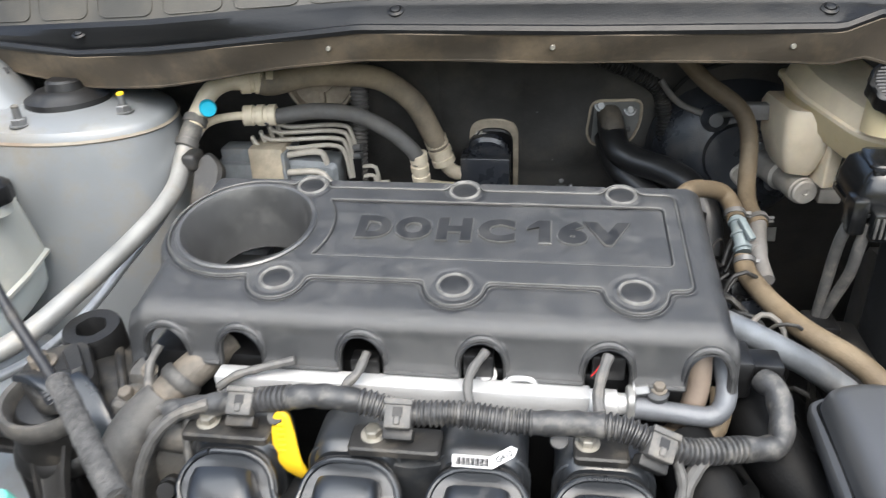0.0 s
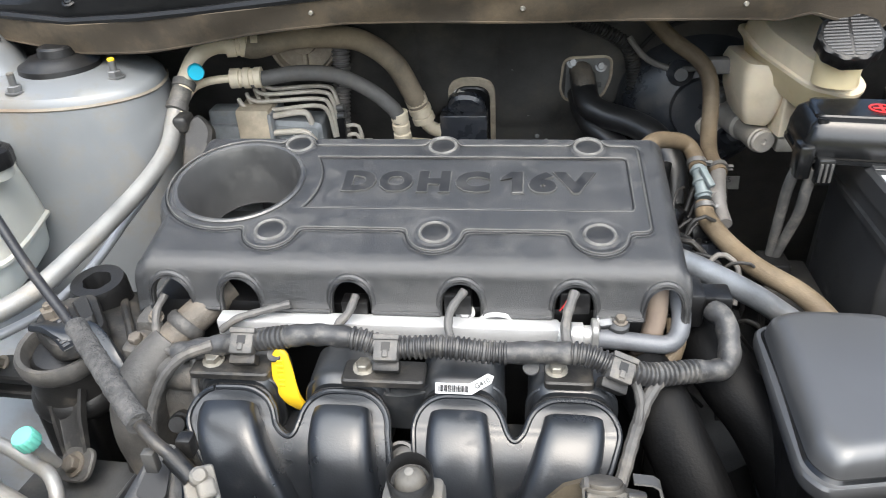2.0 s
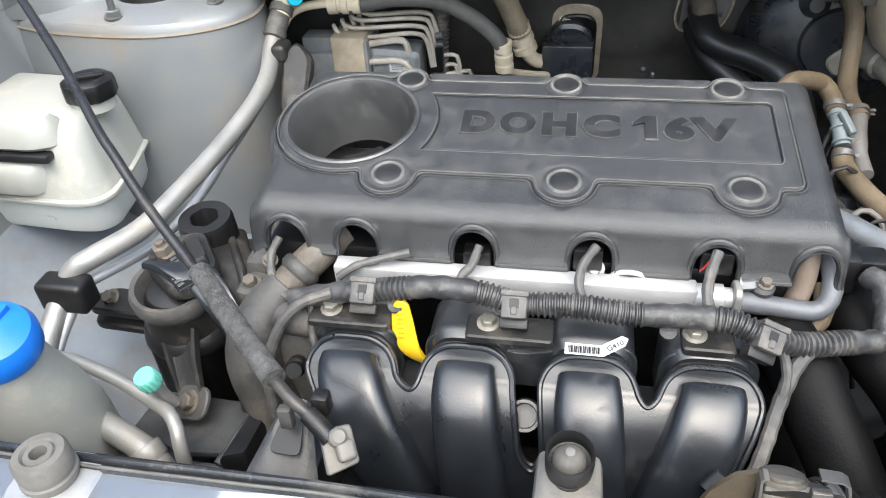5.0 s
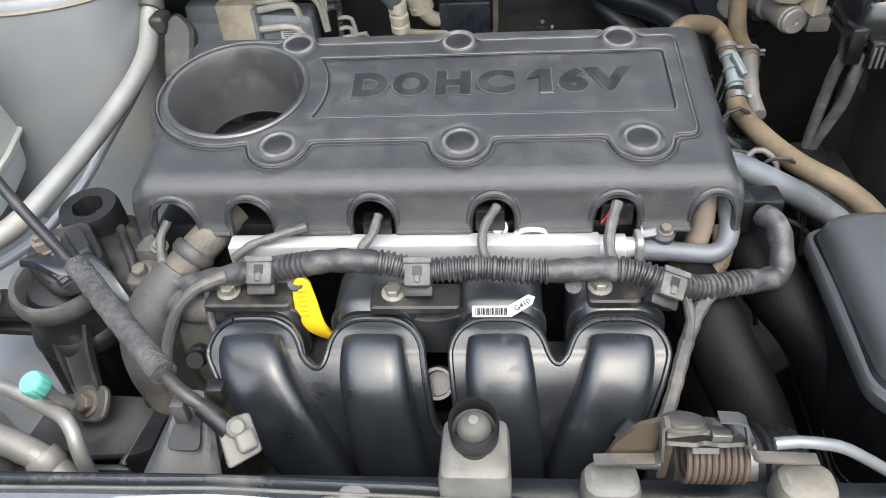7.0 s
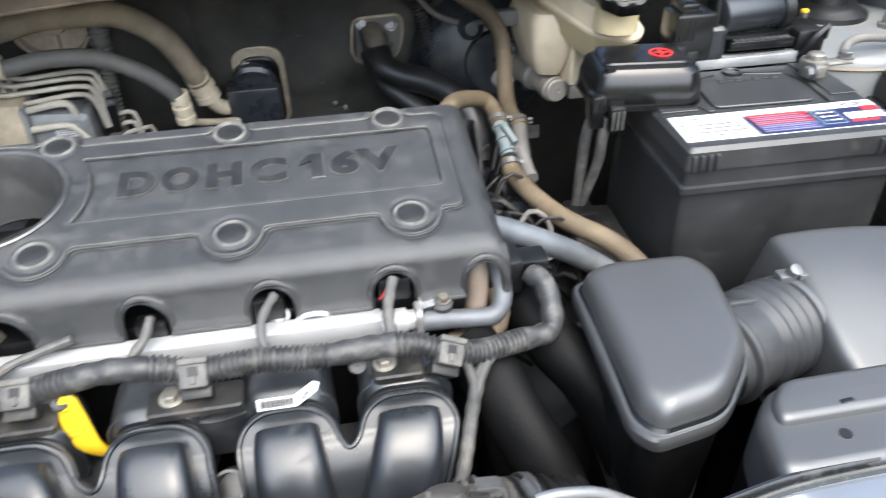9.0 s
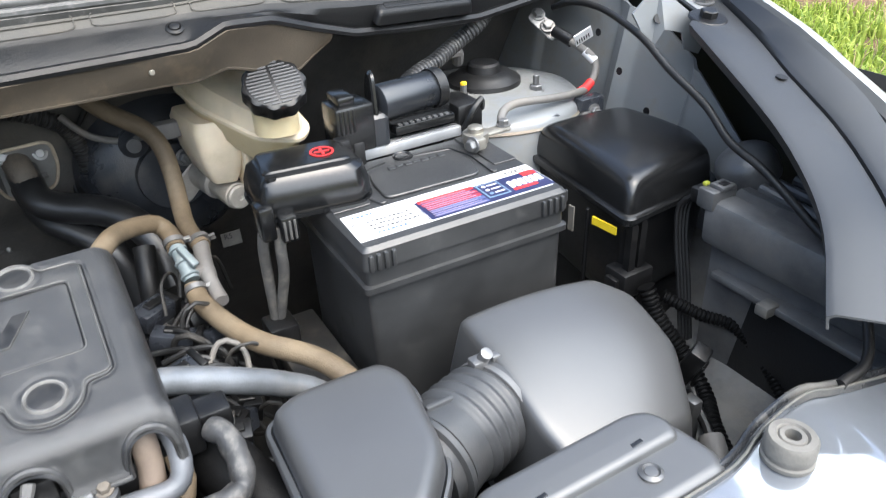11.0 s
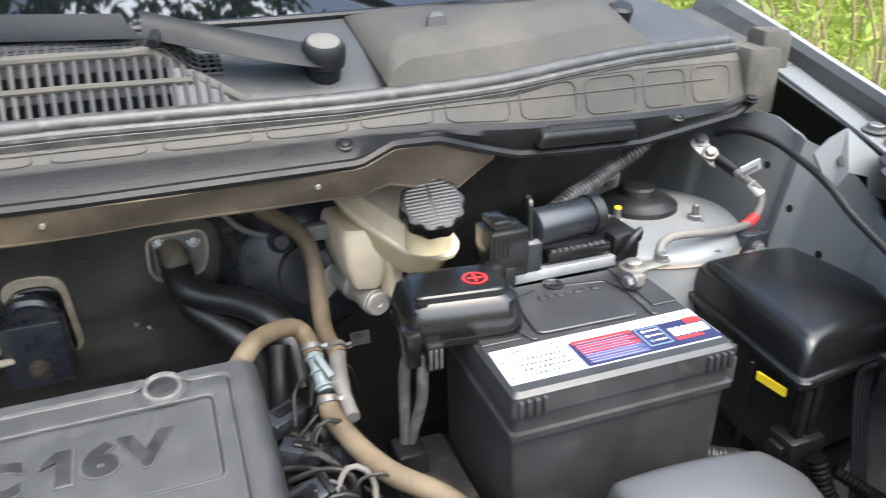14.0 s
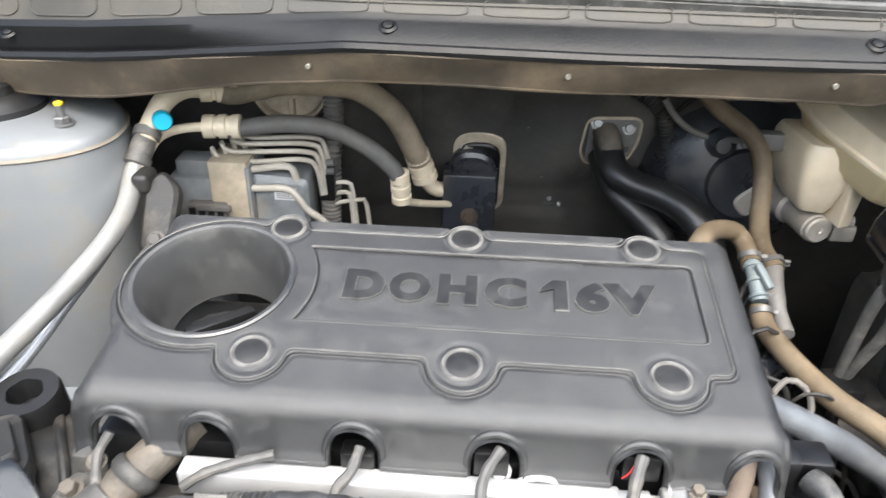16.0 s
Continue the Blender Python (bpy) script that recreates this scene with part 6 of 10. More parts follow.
part("port_cap", LT([(0.0092, -0.002), (0.0098, 0.0), (0.0098, 0.0105), (0.0088, 0.0122), (0.006, 0.0126)], port, 60, lambda a, r, z: r * (1 + 0.05 * math.cos(15 * a)) if r > 0.0091 else r), M_GREEN, low, "ridged mint green cap")
part("dark_pipe", TB([(-0.55, -0.1, 0.785), (-0.45, -0.15, 0.77), (-0.37, -0.17, 0.755), (-0.32, -0.18, 0.735)], 0.011, 14), M_RUBBER, low)

# hood prop rod lying across its clip
rod = thing("hood_prop_rod", "black steel hood prop rod with a foam sleeve", "prop rod", at=(-0.3, -0.1, 0.93))
part("rod", TB([(-0.600, 0.15, 1.086), (-0.583, 0.136, 1.094), (-0.562, 0.116, 1.090), (-0.537, 0.097, 1.080), (-0.453, 0.02, 1.042), (-0.385, -0.049, 1.009), (-0.362, -0.069, 0.995), (-0.324, -0.1, 0.967), (-0.262, -0.148, 0.935), (-0.177, -0.23, 0.928), (-0.150, -0.247, 0.919), (-0.135, -0.256, 0.912)], 0.0043, 12), M_ROD, rod)
part("foam_sleeve", TB([(-0.272, -0.137, 0.938), (-0.262, -0.146, 0.935), (-0.24, -0.168, 0.932), (-0.2, -0.208, 0.931), (-0.177, -0.23, 0.929)], lambda g, t: 0.0083 + 0.0002 * math.sin(g * 300) + 0.0002 * math.sin(g * 730), 18, 0.003), M_FOAM, rod, "rough dark foam sleeve")
part("sleeve_seam", TB([(-0.262, -0.150, 0.9265), (-0.23, -0.184, 0.9235), (-0.19, -0.222, 0.922)], 0.0018, 8), M_GLOSS, rod)
clip = thing("rod_clip", "pale plastic rod clip on a sheet-metal bracket", "rod clip", at=(-0.13, -0.26, 0.9))
cm = Matrix.Translation((-0.128, -0.260, 0.907)) @ pose(0, 0, -0.002, 38, 8, 38)
part("base", PR(smooth_outline([(-0.011, -0.015), (0.011, -0.013), (0.012, 0.012), (-0.008, 0.014)], 0.003), [(-0.004, 0), (0.001, 0), (0.002, 0.001)], cm), M_PALEMETAL, clip)
part("jaw", B((-0.003, -0.010, 0.001), (0.009, 0.003, 0.011), 0.003, 3, cm), M_PALEMETAL, clip)
part("jaw_slot", B((-0.001, -0.0104, 0.005), (0.007, -0.0098, 0.008), 0, 1, cm), M_INKSHADE, clip)
part("boss", LT([(0.006, 0), (0.006, 0.009), (0.004, 0.011)], cm @ pose(0.0, 0.006, 0.001), 16), M_PALEMETAL, clip)
part("arm", TB([(-0.150, -0.247, 0.919), (-0.14, -0.253, 0.914), (-0.132, -0.258, 0.910)], 0.0065, 12), M_BLACK, clip)
horn = thing("front_bracket", "stained sheet-metal bracket with a dark patch", "bracket", at=(-0.16, -0.26, 0.86))
rows = []
for k in range(9):
    t = k / 8
    p, q = Vector((-0.18, -0.218, 0.9)).lerp(Vector((-0.195, -0.262, 0.878)), t * 1.15), Vector((-0.162, -0.218, 0.897)).lerp(Vector((-0.146, -0.262, 0.874)), t * 1.15)
    rows.append([p.lerp(q, u / 8) - Vector((0, 0, 0.003 * math.exp(-((u - 4) ** 2 + (k - 4.5) ** 2) / 4) + 0.004 * (abs(u - 4) / 4) ** 6)) for u in range(9)])
part("sheet", thicken(grid(rows), 0.003), M_SHEET, horn)
part("stay", B((-0.185, -0.262, 0.70), (-0.15, -0.225, 0.868), 0.004), M_BLACK, horn)
at = Vector((-0.171, -0.242, 0.8885))
part("dark_patch", slab(smooth_outline([(-0.011, -0.013), (0.012, -0.014), (0.009, 0.012), (-0.006, 0.013)], 0.006, 4), 0.001, 0.0003, aim(at, (0.0, -0.45, 0.9))), M_INKSHADE, horn, "flat black patch on the sheet")
part("tab", B((-0.172, -0.247, 0.90), (-0.163, -0.240, 0.918), 0.001), M_SHEET, horn)
part("plug", B((-0.152, -0.238, 0.905), (-0.140, -0.226, 0.922), 0.003), M_BLACK, horn)
# gusset between tower and wing
gus = thing("wing_gusset", "grey painted gusset plate joining tower and wing", "gusset", at=(-0.6, 0.24, 1.0))
foot = [(-0.70, 0.232, 1.004), (-0.645, 0.238, 1.003), (-0.60, 0.250, 1.003), (-0.566, 0.268, 1.004), (-0.558, 0.300, 1.006), (-0.578, 0.338, 1.010), (-0.62, 0.39, 1.018)]
head = [(-0.78, 0.20, 1.10), (-0.755, 0.225, 1.105), (-0.725, 0.25, 1.108), (-0.70, 0.285, 1.112), (-0.70, 0.325, 1.115), (-0.715, 0.375, 1.12), (-0.75, 0.43, 1.12)]
rows = [[Vector(a).lerp(Vector(b), t) + Vector((0, 0, 0.018 * math.sin(math.pi * t) - 0.010 * (1 - t) ** 6)) for a, b in zip(spline(foot, 0.02), spline(head, 0.02) + [head[-1]] * 20)] for t in (0.0, 0.05, 0.12, 0.25, 0.4, 0.6, 0.8, 1.0)]
part("plate", thicken(grid(rows), 0.003), M_PAINT, gus)
part("hole", LT([(0.0045, 0), (0.0045, 0.0012)], aim((-0.594, 0.311, 1.0425), (0.6, -0.45, 0.7)), 14), M_INKSHADE, gus)
part("bracket", B((-0.63, 0.135, 1.04), (-0.59, 0.16, 1.085), 0.004), M_PAINT, gus)
part("bolt", BT((-0.603, 0.134, 1.062), (0.3, -0.9, 0.1), 0.008, 0.008), M_STEEL, gus)

# ---- on and before the firewall ----
def wall_pose(x, z, out=0.0):
    """A pose on the firewall: x along the car's width, y up the wall, z out of it."""
    return Matrix.Translation((x, wall_y(z) - 0.006 - out, z)) @ pose(0, 0, 0, 90 + 19.8, 0, 0)


# anti-lock brake unit
abs_unit = thing("brake_modulator", "dusty brake modulator block with steel brake lines", "brake modulator", at=(-0.3, 0.43, 0.8))
case = part("control_case", B((-0.392, 0.405, 0.80), (-0.335, 0.455, 0.886), 0.004), M_ABSGREY, abs_unit, "dusty blue-grey casing")
part("case_shoulder", B((-0.384, 0.415, 0.88), (-0.336, 0.45, 0.906), 0.005), M_ABSGREY, case)
part("case_foot", B((-0.402, 0.412, 0.80), (-0.388, 0.45, 0.862), 0.003), M_ABSGREY, case)
plug = part("connector", B((-0.366, 0.390, 0.822), (-0.316, 0.406, 0.857), 0.003), M_BOARD, abs_unit, "black plug with raised ribs")
for k in range(4):
    part("connector_rib", B((-0.362 + 0.012 * k, 0.3865, 0.826), (-0.3545 + 0.012 * k, 0.3905, 0.853), 0.001), M_BLACK, plug)
part("connector_lever", B((-0.352, 0.385, 0.850), (-0.308, 0.392, 0.858), 0.002), M_BOARD, plug)
part("valve_block", B((-0.337, 0.400, 0.80), (-0.286, 0.465, 0.912), 0.005), M_ABSTAN, abs_unit, "tan dust-caked metal block")
part("block_edge", B((-0.289, 0.398, 0.80), (-0.283, 0.465, 0.906), 0.002), M_ABSGREY, abs_unit)
part("motor", PR(smooth_outline([(-0.286, 0.80), (-0.214, 0.80), (-0.214, 0.888), (-0.286, 0.892)], 0.008, 4), [(0, 0), (0.044, 0), (0.05, 0.006)], pose(0, 0.458, 0, 90, 0, 0)), M_ABSGREY, abs_unit, "dusty blue-grey motor casing")
part("motor_label", B((-0.256, 0.4050, 0.862), (-0.228, 0.4072, 0.878)), M_WHITE, abs_unit, "small white sticker")
for k in range(4):
    part("label_line", B((-0.253, 0.4046, 0.8645 + 0.0028 * k), (-0.233 - 0.003 * (k % 2), 0.4054, 0.8656 + 0.0028 * k)), M_STEEL, abs_unit)
part("stay", B((-0.33, 0.42, 0.4), (-0.25, 0.46, 0.81), 0.004), M_BLACK, abs_unit)
LINES = [
    [(-0.33, 0.425, 0.90), (-0.334, 0.42, 0.921), (-0.322, 0.418, 0.907), (-0.282, 0.42, 0.906), (-0.222, 0.42, 0.912), (-0.205, 0.425, 0.900), (-0.2, 0.43, 0.86)],
    [(-0.318, 0.43, 0.905), (-0.322, 0.424, 0.928), (-0.308, 0.421, 0.918), (-0.22, 0.424, 0.921), (-0.202, 0.428, 0.908), (-0.196, 0.432, 0.86)],
    [(-0.306, 0.435, 0.905), (-0.31, 0.428, 0.934), (-0.296, 0.426, 0.927), (-0.215, 0.428, 0.930), (-0.198, 0.431, 0.915), (-0.192, 0.435, 0.86)],
    [(-0.296, 0.44, 0.905), (-0.3, 0.432, 0.940), (-0.284, 0.43, 0.934), (-0.21, 0.432, 0.937), (-0.194, 0.434, 0.922), (-0.188, 0.438, 0.86)],
    [(-0.284, 0.405, 0.876), (-0.24, 0.405, 0.878), (-0.226, 0.405, 0.866), (-0.215, 0.405, 0.85), (-0.195, 0.41, 0.83), (-0.18, 0.41, 0.80)],
    [(-0.284, 0.412, 0.899), (-0.242, 0.415, 0.904), (-0.23, 0.415, 0.893), (-0.224, 0.415, 0.84), (-0.223, 0.42, 0.80)],
]
for i, pts in enumerate(LINES):
    part("brake_line", TB(pts, 0.0032 if i < 4 else 0.0046, 10, 0.005), M_LINE, abs_unit)
split = thing("brake_line_clips", "black clip holding small steel brake lines", "line clip", at=(-0.18, 0.44, 0.85))
part("holder", B((-0.204, 0.43, 0.85), (-0.184, 0.452, 0.905), 0.003), M_BLACK, split)
for z in (0.905, 0.893):
    part("holder_pin", LT([(0.0045, 0), (0.0045, 0.012)], aim((-0.192, 0.43, z), (1, -0.3, 0.2)), 10), M_STEEL, split)
for pts in ([(-0.19, 0.44, 0.872), (-0.17, 0.44, 0.874), (-0.163, 0.44, 0.862), (-0.158, 0.44, 0.80)], [(-0.19, 0.44, 0.856), (-0.172, 0.44, 0.860), (-0.166, 0.44, 0.85), (-0.163, 0.44, 0.80)], [(-0.193, 0.44, 0.842), (-0.155, 0.44, 0.850), (-0.146, 0.44, 0.845), (-0.141, 0.44, 0.80)]):
    part("brake_line", TB(pts, 0.003, 10, 0.005), M_LINE, split)
part("foot", B((-0.205, 0.44, 0.60), (-0.186, 0.46, 0.86), 0.003), M_BLACK, split)

loom = thing("vertical_loom", "dusty corrugated cable loom on the firewall", "cable loom", at=(-0.19, 0.47, 0.9))
part("tube", TB([(-0.186, 0.488, 1.06), (-0.187, 0.47, 0.99), (-0.188, 0.46, 0.94), (-0.192, 0.448, 0.88), (-0.195, 0.445, 0.78)], ribbed(0.0125, 0.002, 0.006), 14, 0.0015), M_HOSE, loom)
drum = thing("wiper_linkage_drum", "tan dusty round housing on the firewall", "housing", at=(-0.245, 0.49, 0.97))
part("dish", LT([(0.052, -0.04), (0.052, 0), (0.049, 0.006), (0.046, 0.004), (0.044, -0.01), (0.02, -0.012), (0.018, 0.002), (0.01, 0.004)], aim((-0.245, 0.478, 0.988), (0.05, -1, 0.05)), 40), M_CASTTAN, drum)
for a in range(3):
    part("rib", B((-0.003, 0.012, -0.012), (0.003, 0.045, 0.0), 0.001, 1, aim((-0.245, 0.478, 0.988), (0.05, -1, 0.05)) @ pose(0, 0, 0, 0, 0, 60 + 120 * a)), M_CASTTAN, drum)

# expansion valve bracket
ev = thing("expansion_valve", "black expansion valve block on an oval plate", "expansion valve", at=(-0.012, 0.5, 0.84))
part("backing_plate", slab(smooth_outline([(-0.036, -0.075), (0.036, -0.075), (0.036, 0.076), (-0.036, 0.076)], 0.035, 10), 0.005, 0.001, wall_pose(-0.002, 0.855, 0.008)), M_CASTTAN, ev, "dusty oval flange")
part("gasket", slab(smooth_outline([(-0.028, -0.07), (0.028, -0.07), (0.028, 0.062), (-0.028, 0.062)], 0.026, 8), 0.012, 0.002, wall_pose(-0.002, 0.855, 0.006)), M_BLACK, ev)
part("block", B((-0.049, 0.482, 0.785), (0.023, 0.54, 0.872), 0.003), M_BLUEBLACK, ev)
part("block_top", PR(smooth_outline([(-0.029, 0.0), (0.03, 0.0), (0.03, 0.03), (0.012, 0.045), (-0.015, 0.045), (-0.029, 0.03)], 0.012), [(0, 0), (0.02, 0), (0.024, 0.005)], Matrix.Translation((-0.01, 0.525, 0.862)) @ pose(0, 0, 0, 105, 0, 0)), M_BLUEBLACK, ev)
part("bolt", BT((-0.017, 0.508, 0.899), (0, -1, 0.2), 0.008, 0.006), M_BRASS, ev)
part("bolt", BT((-0.012, 0.481, 0.812), (0, -1, 0.1), 0.0085, 0.006), M_RUST, ev)

# loose studs in the firewall
for x, z in ((0.085, 0.852), (0.06, 0.935), (0.115, 0.80)):
    stud = thing("firewall_stud", "small steel stud with a nut in the firewall", "stud", "studs of the firewall", at=(x, wall_y(z) - 0.004, z))
    part("nut", BT((x, wall_y(z) - 0.004, z), (0, -0.94, 0.33), 0.0065, 0.005, 1.7, 0.008), M_STEEL, stud)
# heater pipes and hoses
heat = thing("heater_hoses", "black rubber heater hoses on a flanged plate", "heater hose", at=(0.18, 0.5, 0.9))
rim_ = [wall_pose(0.171, 0.922) @ Vector((x, y, 0.006)) for x, y in smooth_outline([(-0.036, 0.037), (0.032, 0.04), (0.034, 0.0), (0.024, -0.036), (-0.03, -0.042), (-0.04, -0.02)], 0.014, 5)]
part("plate_rim", TB([*rim_, rim_[0]], 0.0022, 8, 1, False), M_CASTTAN, heat)
part("plate", slab(smooth_outline([(-0.036, 0.037), (0.032, 0.04), (0.034, 0.0), (0.024, -0.036), (-0.03, -0.042), (-0.04, -0.02)], 0.014, 5), 0.005, 0.001, wall_pose(0.171, 0.922)), M_ALU, heat, "tan flanged plate")
part("plate_seal", slab(smooth_outline([(-0.042, 0.043), (0.038, 0.046), (0.040, 0.0), (0.028, -0.042), (-0.036, -0.048), (-0.046, -0.02)], 0.016, 5), 0.003, 0.001, wall_pose(0.171, 0.922)), M_RUBBER, heat)
for x, z in ((0.189, 0.941), (0.148, 0.947)):
    part("plate_bolt", BT((x, wall_y(z) - 0.011, z), (0, -1, 0.3), 0.006, 0.006), M_STEEL, heat)
part("pipe_stub", TB([(0.157, 0.525, 0.938), (0.162, 0.495, 0.93), (0.166, 0.48, 0.915)], 0.0165, 18), M_CAST2, heat)
part("upper_hose", TB([(0.163, 0.50, 0.926), (0.166, 0.48, 0.911), (0.172, 0.462, 0.897), (0.194, 0.447, 0.888), (0.231, 0.425, 0.883), (0.26, 0.40, 0.873), (0.28, 0.37, 0.845), (0.285, 0.34, 0.80)], 0.0188, 20), M_DUCT, heat)
part("lower_hose", TB([(0.16, 0.52, 0.895), (0.166, 0.495, 0.882), (0.178, 0.465, 0.866), (0.205, 0.44, 0.85), (0.232, 0.415, 0.828), (0.245, 0.40, 0.79), (0.25, 0.38, 0.74)], 0.0172, 20), M_DUCT, heat)
part("riser_hose", TB([(0.262, 0.345, 0.86), (0.258, 0.33, 0.84), (0.254, 0.315, 0.815), (0.25, 0.30, 0.77), (0.248, 0.29, 0.70)], 0.0125, 18), M_RUBBER, heat, "dusty grey hose beside the gearbox")
hose_clamp(heat, (0.1655, 0.487, 0.917), (0.1, -0.7, -0.6), 0.0168, "hose_clip", M_STEEL)

# loom along the firewall and its branches
loom2 = thing("firewall_loom", "dusty cable loom clipped below the cowl", "cable loom", at=(0.1, 0.5, 1.0))
part("tube", TB([(-0.12, 0.478, 1.03), (-0.05, 0.476, 1.026), (0.05, 0.475, 1.027), (0.12, 0.476, 1.024), (0.17, 0.482, 1.006), (0.206, 0.488, 0.988), (0.226, 0.492, 0.968), (0.235, 0.492, 0.935), (0.238, 0.49, 0.90)], ribbed(0.0105, 0.0016, 0.005), 12, 0.0014), M_DUSTY, loom2)
part("branch", TB([(0.222, 0.478, 0.99), (0.233, 0.473, 0.975), (0.248, 0.465, 0.962), (0.275, 0.455, 0.953), (0.302, 0.438, 0.957), (0.33, 0.415, 0.97)], 0.0042, 10), M_HOSE, loom2)
part("thin_cable", TB([(0.24, 0.48, 0.975), (0.26, 0.47, 1.0), (0.30, 0.455, 1.02), (0.34, 0.44, 1.03)], 0.0032, 8), M_RUBBER, loom2)

# brake booster, master cylinder, fluid tank
boost = thing("brake_booster", "black round brake booster on the firewall", "brake booster", at=(0.325, 0.48, 0.89))
bm_ = aim((0.330, 0.545, 0.888), (-0.02, -1, 0.08))
part("shell", LT([(0.09, -0.03), (0.113, 0.0), (0.116, 0.018), (0.112, 0.024), (0.112, 0.040), (0.104, 0.060), (0.088, 0.078), (0.06, 0.090), (0.045, 0.094), (0.043, 0.104)], bm_, 56), M_BOOSTER, boost)
part("rim", LT([(0.1165, 0.014), (0.1195, 0.017), (0.1165, 0.021)], bm_, 56), M_BOOSTER, boost)
for q in ((0.292, 0.452, 0.947), (0.375, 0.452, 0.86)):
    part("boss", LT([(0.018, -0.008), (0.018, 0.004), (0.013, 0.008), (0.009, 0.012), (0.009, 0.018)], aim(q, (-0.1, -1, 0.15)), 20), M_BOOSTER, boost)
tagm = Matrix.Translation((0.386, 0.4585, 0.776)) @ pose(0, 0, 0, 78, 0, 0)
bar = part("code_sticker", B((-0.014, -0.010, 0.0), (0.014, 0.010, 0.0008), 0, 1, tagm), M_PALEMETAL, boost, "small white code sticker")
part("writing", lettering("R5", 0.011, 0.0002, tagm @ pose(-0.004, 0.004, 0.0012)), M_INKSHADE, bar, smooth=0)
for k in range(6):
    part("code_bar", B((-0.012 + 0.0042 * k, -0.008, 0.0008), (-0.0095 + 0.0042 * k, -0.003, 0.0011)), M_INKSHADE, bar)
mc = thing("master_cylinder", "cast metal brake master cylinder", "master cylinder", at=(0.38, 0.38, 0.88))
part("barrel", LT([(0.020, 0), (0.020, 0.06), (0.0165, 0.064), (0.0165, 0.09), (0.017, 0.094), (0.017, 0.11), (0.0145, 0.112)], aim((0.362, 0.455, 0.890), (0.18, -0.98, 0.02)), 28), M_MCMETAL, mc)
part("end_plug", LT([(0.0155, 0), (0.0155, 0.004), (0.0135, 0.006), (0.004, 0.006), (0.003, 0.004)], aim((0.3825, 0.3445, 0.8925), (0.18, -0.98, 0.02)), 28), M_MCMETAL, mc)
part("flange", slab(smooth_outline([(-0.046, -0.016), (0.046, -0.016), (0.046, 0.016), (-0.046, 0.016)], 0.015, 6), 0.009, 0.002, aim((0.359, 0.449, 0.893), (0.1, -1, 0.05)) @ pose(0, 0, 0, 0, 0, 40)), M_MCMETAL, mc)
part("flange_nut", BT((0.345, 0.432, 0.922), (0.1, -1, 0.1), 0.009, 0.009, 1.3, 0.006), M_STEEL, mc)
part("outlet", LT([(0.008, 0), (0.008, 0.03), (0.006, 0.036)], aim((0.395, 0.37, 0.893), (1, -0.15, 0)), 14), M_MCMETAL, mc)
part("outlet", B((0.404, 0.352, 0.872), (0.432, 0.374, 0.892), 0.004), M_MCMETAL, mc)
part("saddle", PR(smooth_outline([(0.338, 0.415), (0.348, 0.335), (0.392, 0.325), (0.408, 0.38), (0.395, 0.415)], 0.010), [(0.914, 0.014), (0.924, 0.008), (0.948, 0.0), (0.985, -0.004), (0.995, 0)]), M_CREAMLIGHT, mc, "cream plastic foot under the tank")
part("saddle_rib", PR(smooth_outline([(0.388, 0.36), (0.394, 0.322), (0.412, 0.33), (0.408, 0.37)], 0.004), [(0.905, 0.002), (0.93, 0.0), (0.985, -0.004), (0.995, 0)]), M_CREAMLIGHT, mc)
sens = part("level_sensor", B((0.312, 0.385, 0.966), (0.352, 0.402, 0.986), 0.003), M_BOARD, mc, "grey plug")
part("sensor_head", B((0.345, 0.375, 0.962), (0.362, 0.40, 0.992), 0.004), M_BOARD, sens)
res = thing("brake_fluid_tank", "yellowed plastic brake fluid tank with a ribbed black cap", "brake fluid tank", at=(0.41, 0.31, 1.0))
PLAN = smooth_outline([(0.345, 0.405), (0.357, 0.345), (0.397, 0.266), (0.438, 0.246), (0.456, 0.266), (0.450, 0.35), (0.43, 0.41)], 0.014, 4)
slope = Matrix.Translation((0.4, 0.33, 1.005)) @ pose(0, 0, 0, 14, 0, 0) @ Matrix.Translation((-0.4, -0.33, -1.005))
part("lower_half", PR(PLAN, [(0.965, 0.02), (0.975, 0.010), (0.995, 0.004), (1.0, 0.0), (1.003, 0.0)], slope), M_CREAM, res)
part("upper_half", PR(PLAN, [(1.003, -0.003), (1.007, -0.003), (1.0085, 0.003), (1.022, 0.006), (1.031, 0.014)], slope), M_CREAMLIGHT, res)
part("neck", LT([(0.024, 1.0), (0.024, 1.05), (0.021, 1.052)], pose(0.4165, 0.254, 0), 28), M_CREAM, res)
capm = Matrix.Translation((0.4155, 0.240, 1.044)) @ pose(0, 0, 0, 33, -4, -6)
rc = part("cap", LT([(0.030, -0.002), (0.0325, 0.001), (0.0325, 0.0135), (0.0318, 0.0165), (0.0295, 0.0180)], capm, 80, lambda a, r, z: r * (1 + 0.035 * math.cos(10 * a)) if r > 0.0317 else r), M_BLACK, res, "ribbed black screw cap")
for k in range(13):
    v = -0.0255 + 0.00425 * k
    half = math.sqrt(max(0.0, 0.0275 ** 2 - v * v))
    for u0, u1 in ((-half, -half * 0.1), (half * 0.02, half)):
        if u1 - u0 > 0.004:
            part("raised_line", B((u0, v - 0.0011, 0.0176), (u1, v + 0.0011, 0.0190), 0.0004, 1, capm), M_LINEGREY, rc)

# vacuum and coolant hoses with the valve
hos = thing("heater_valve_hoses", "dusty tan hoses joined by a plastic valve", "hose", at=(0.3, 0.25, 0.88))
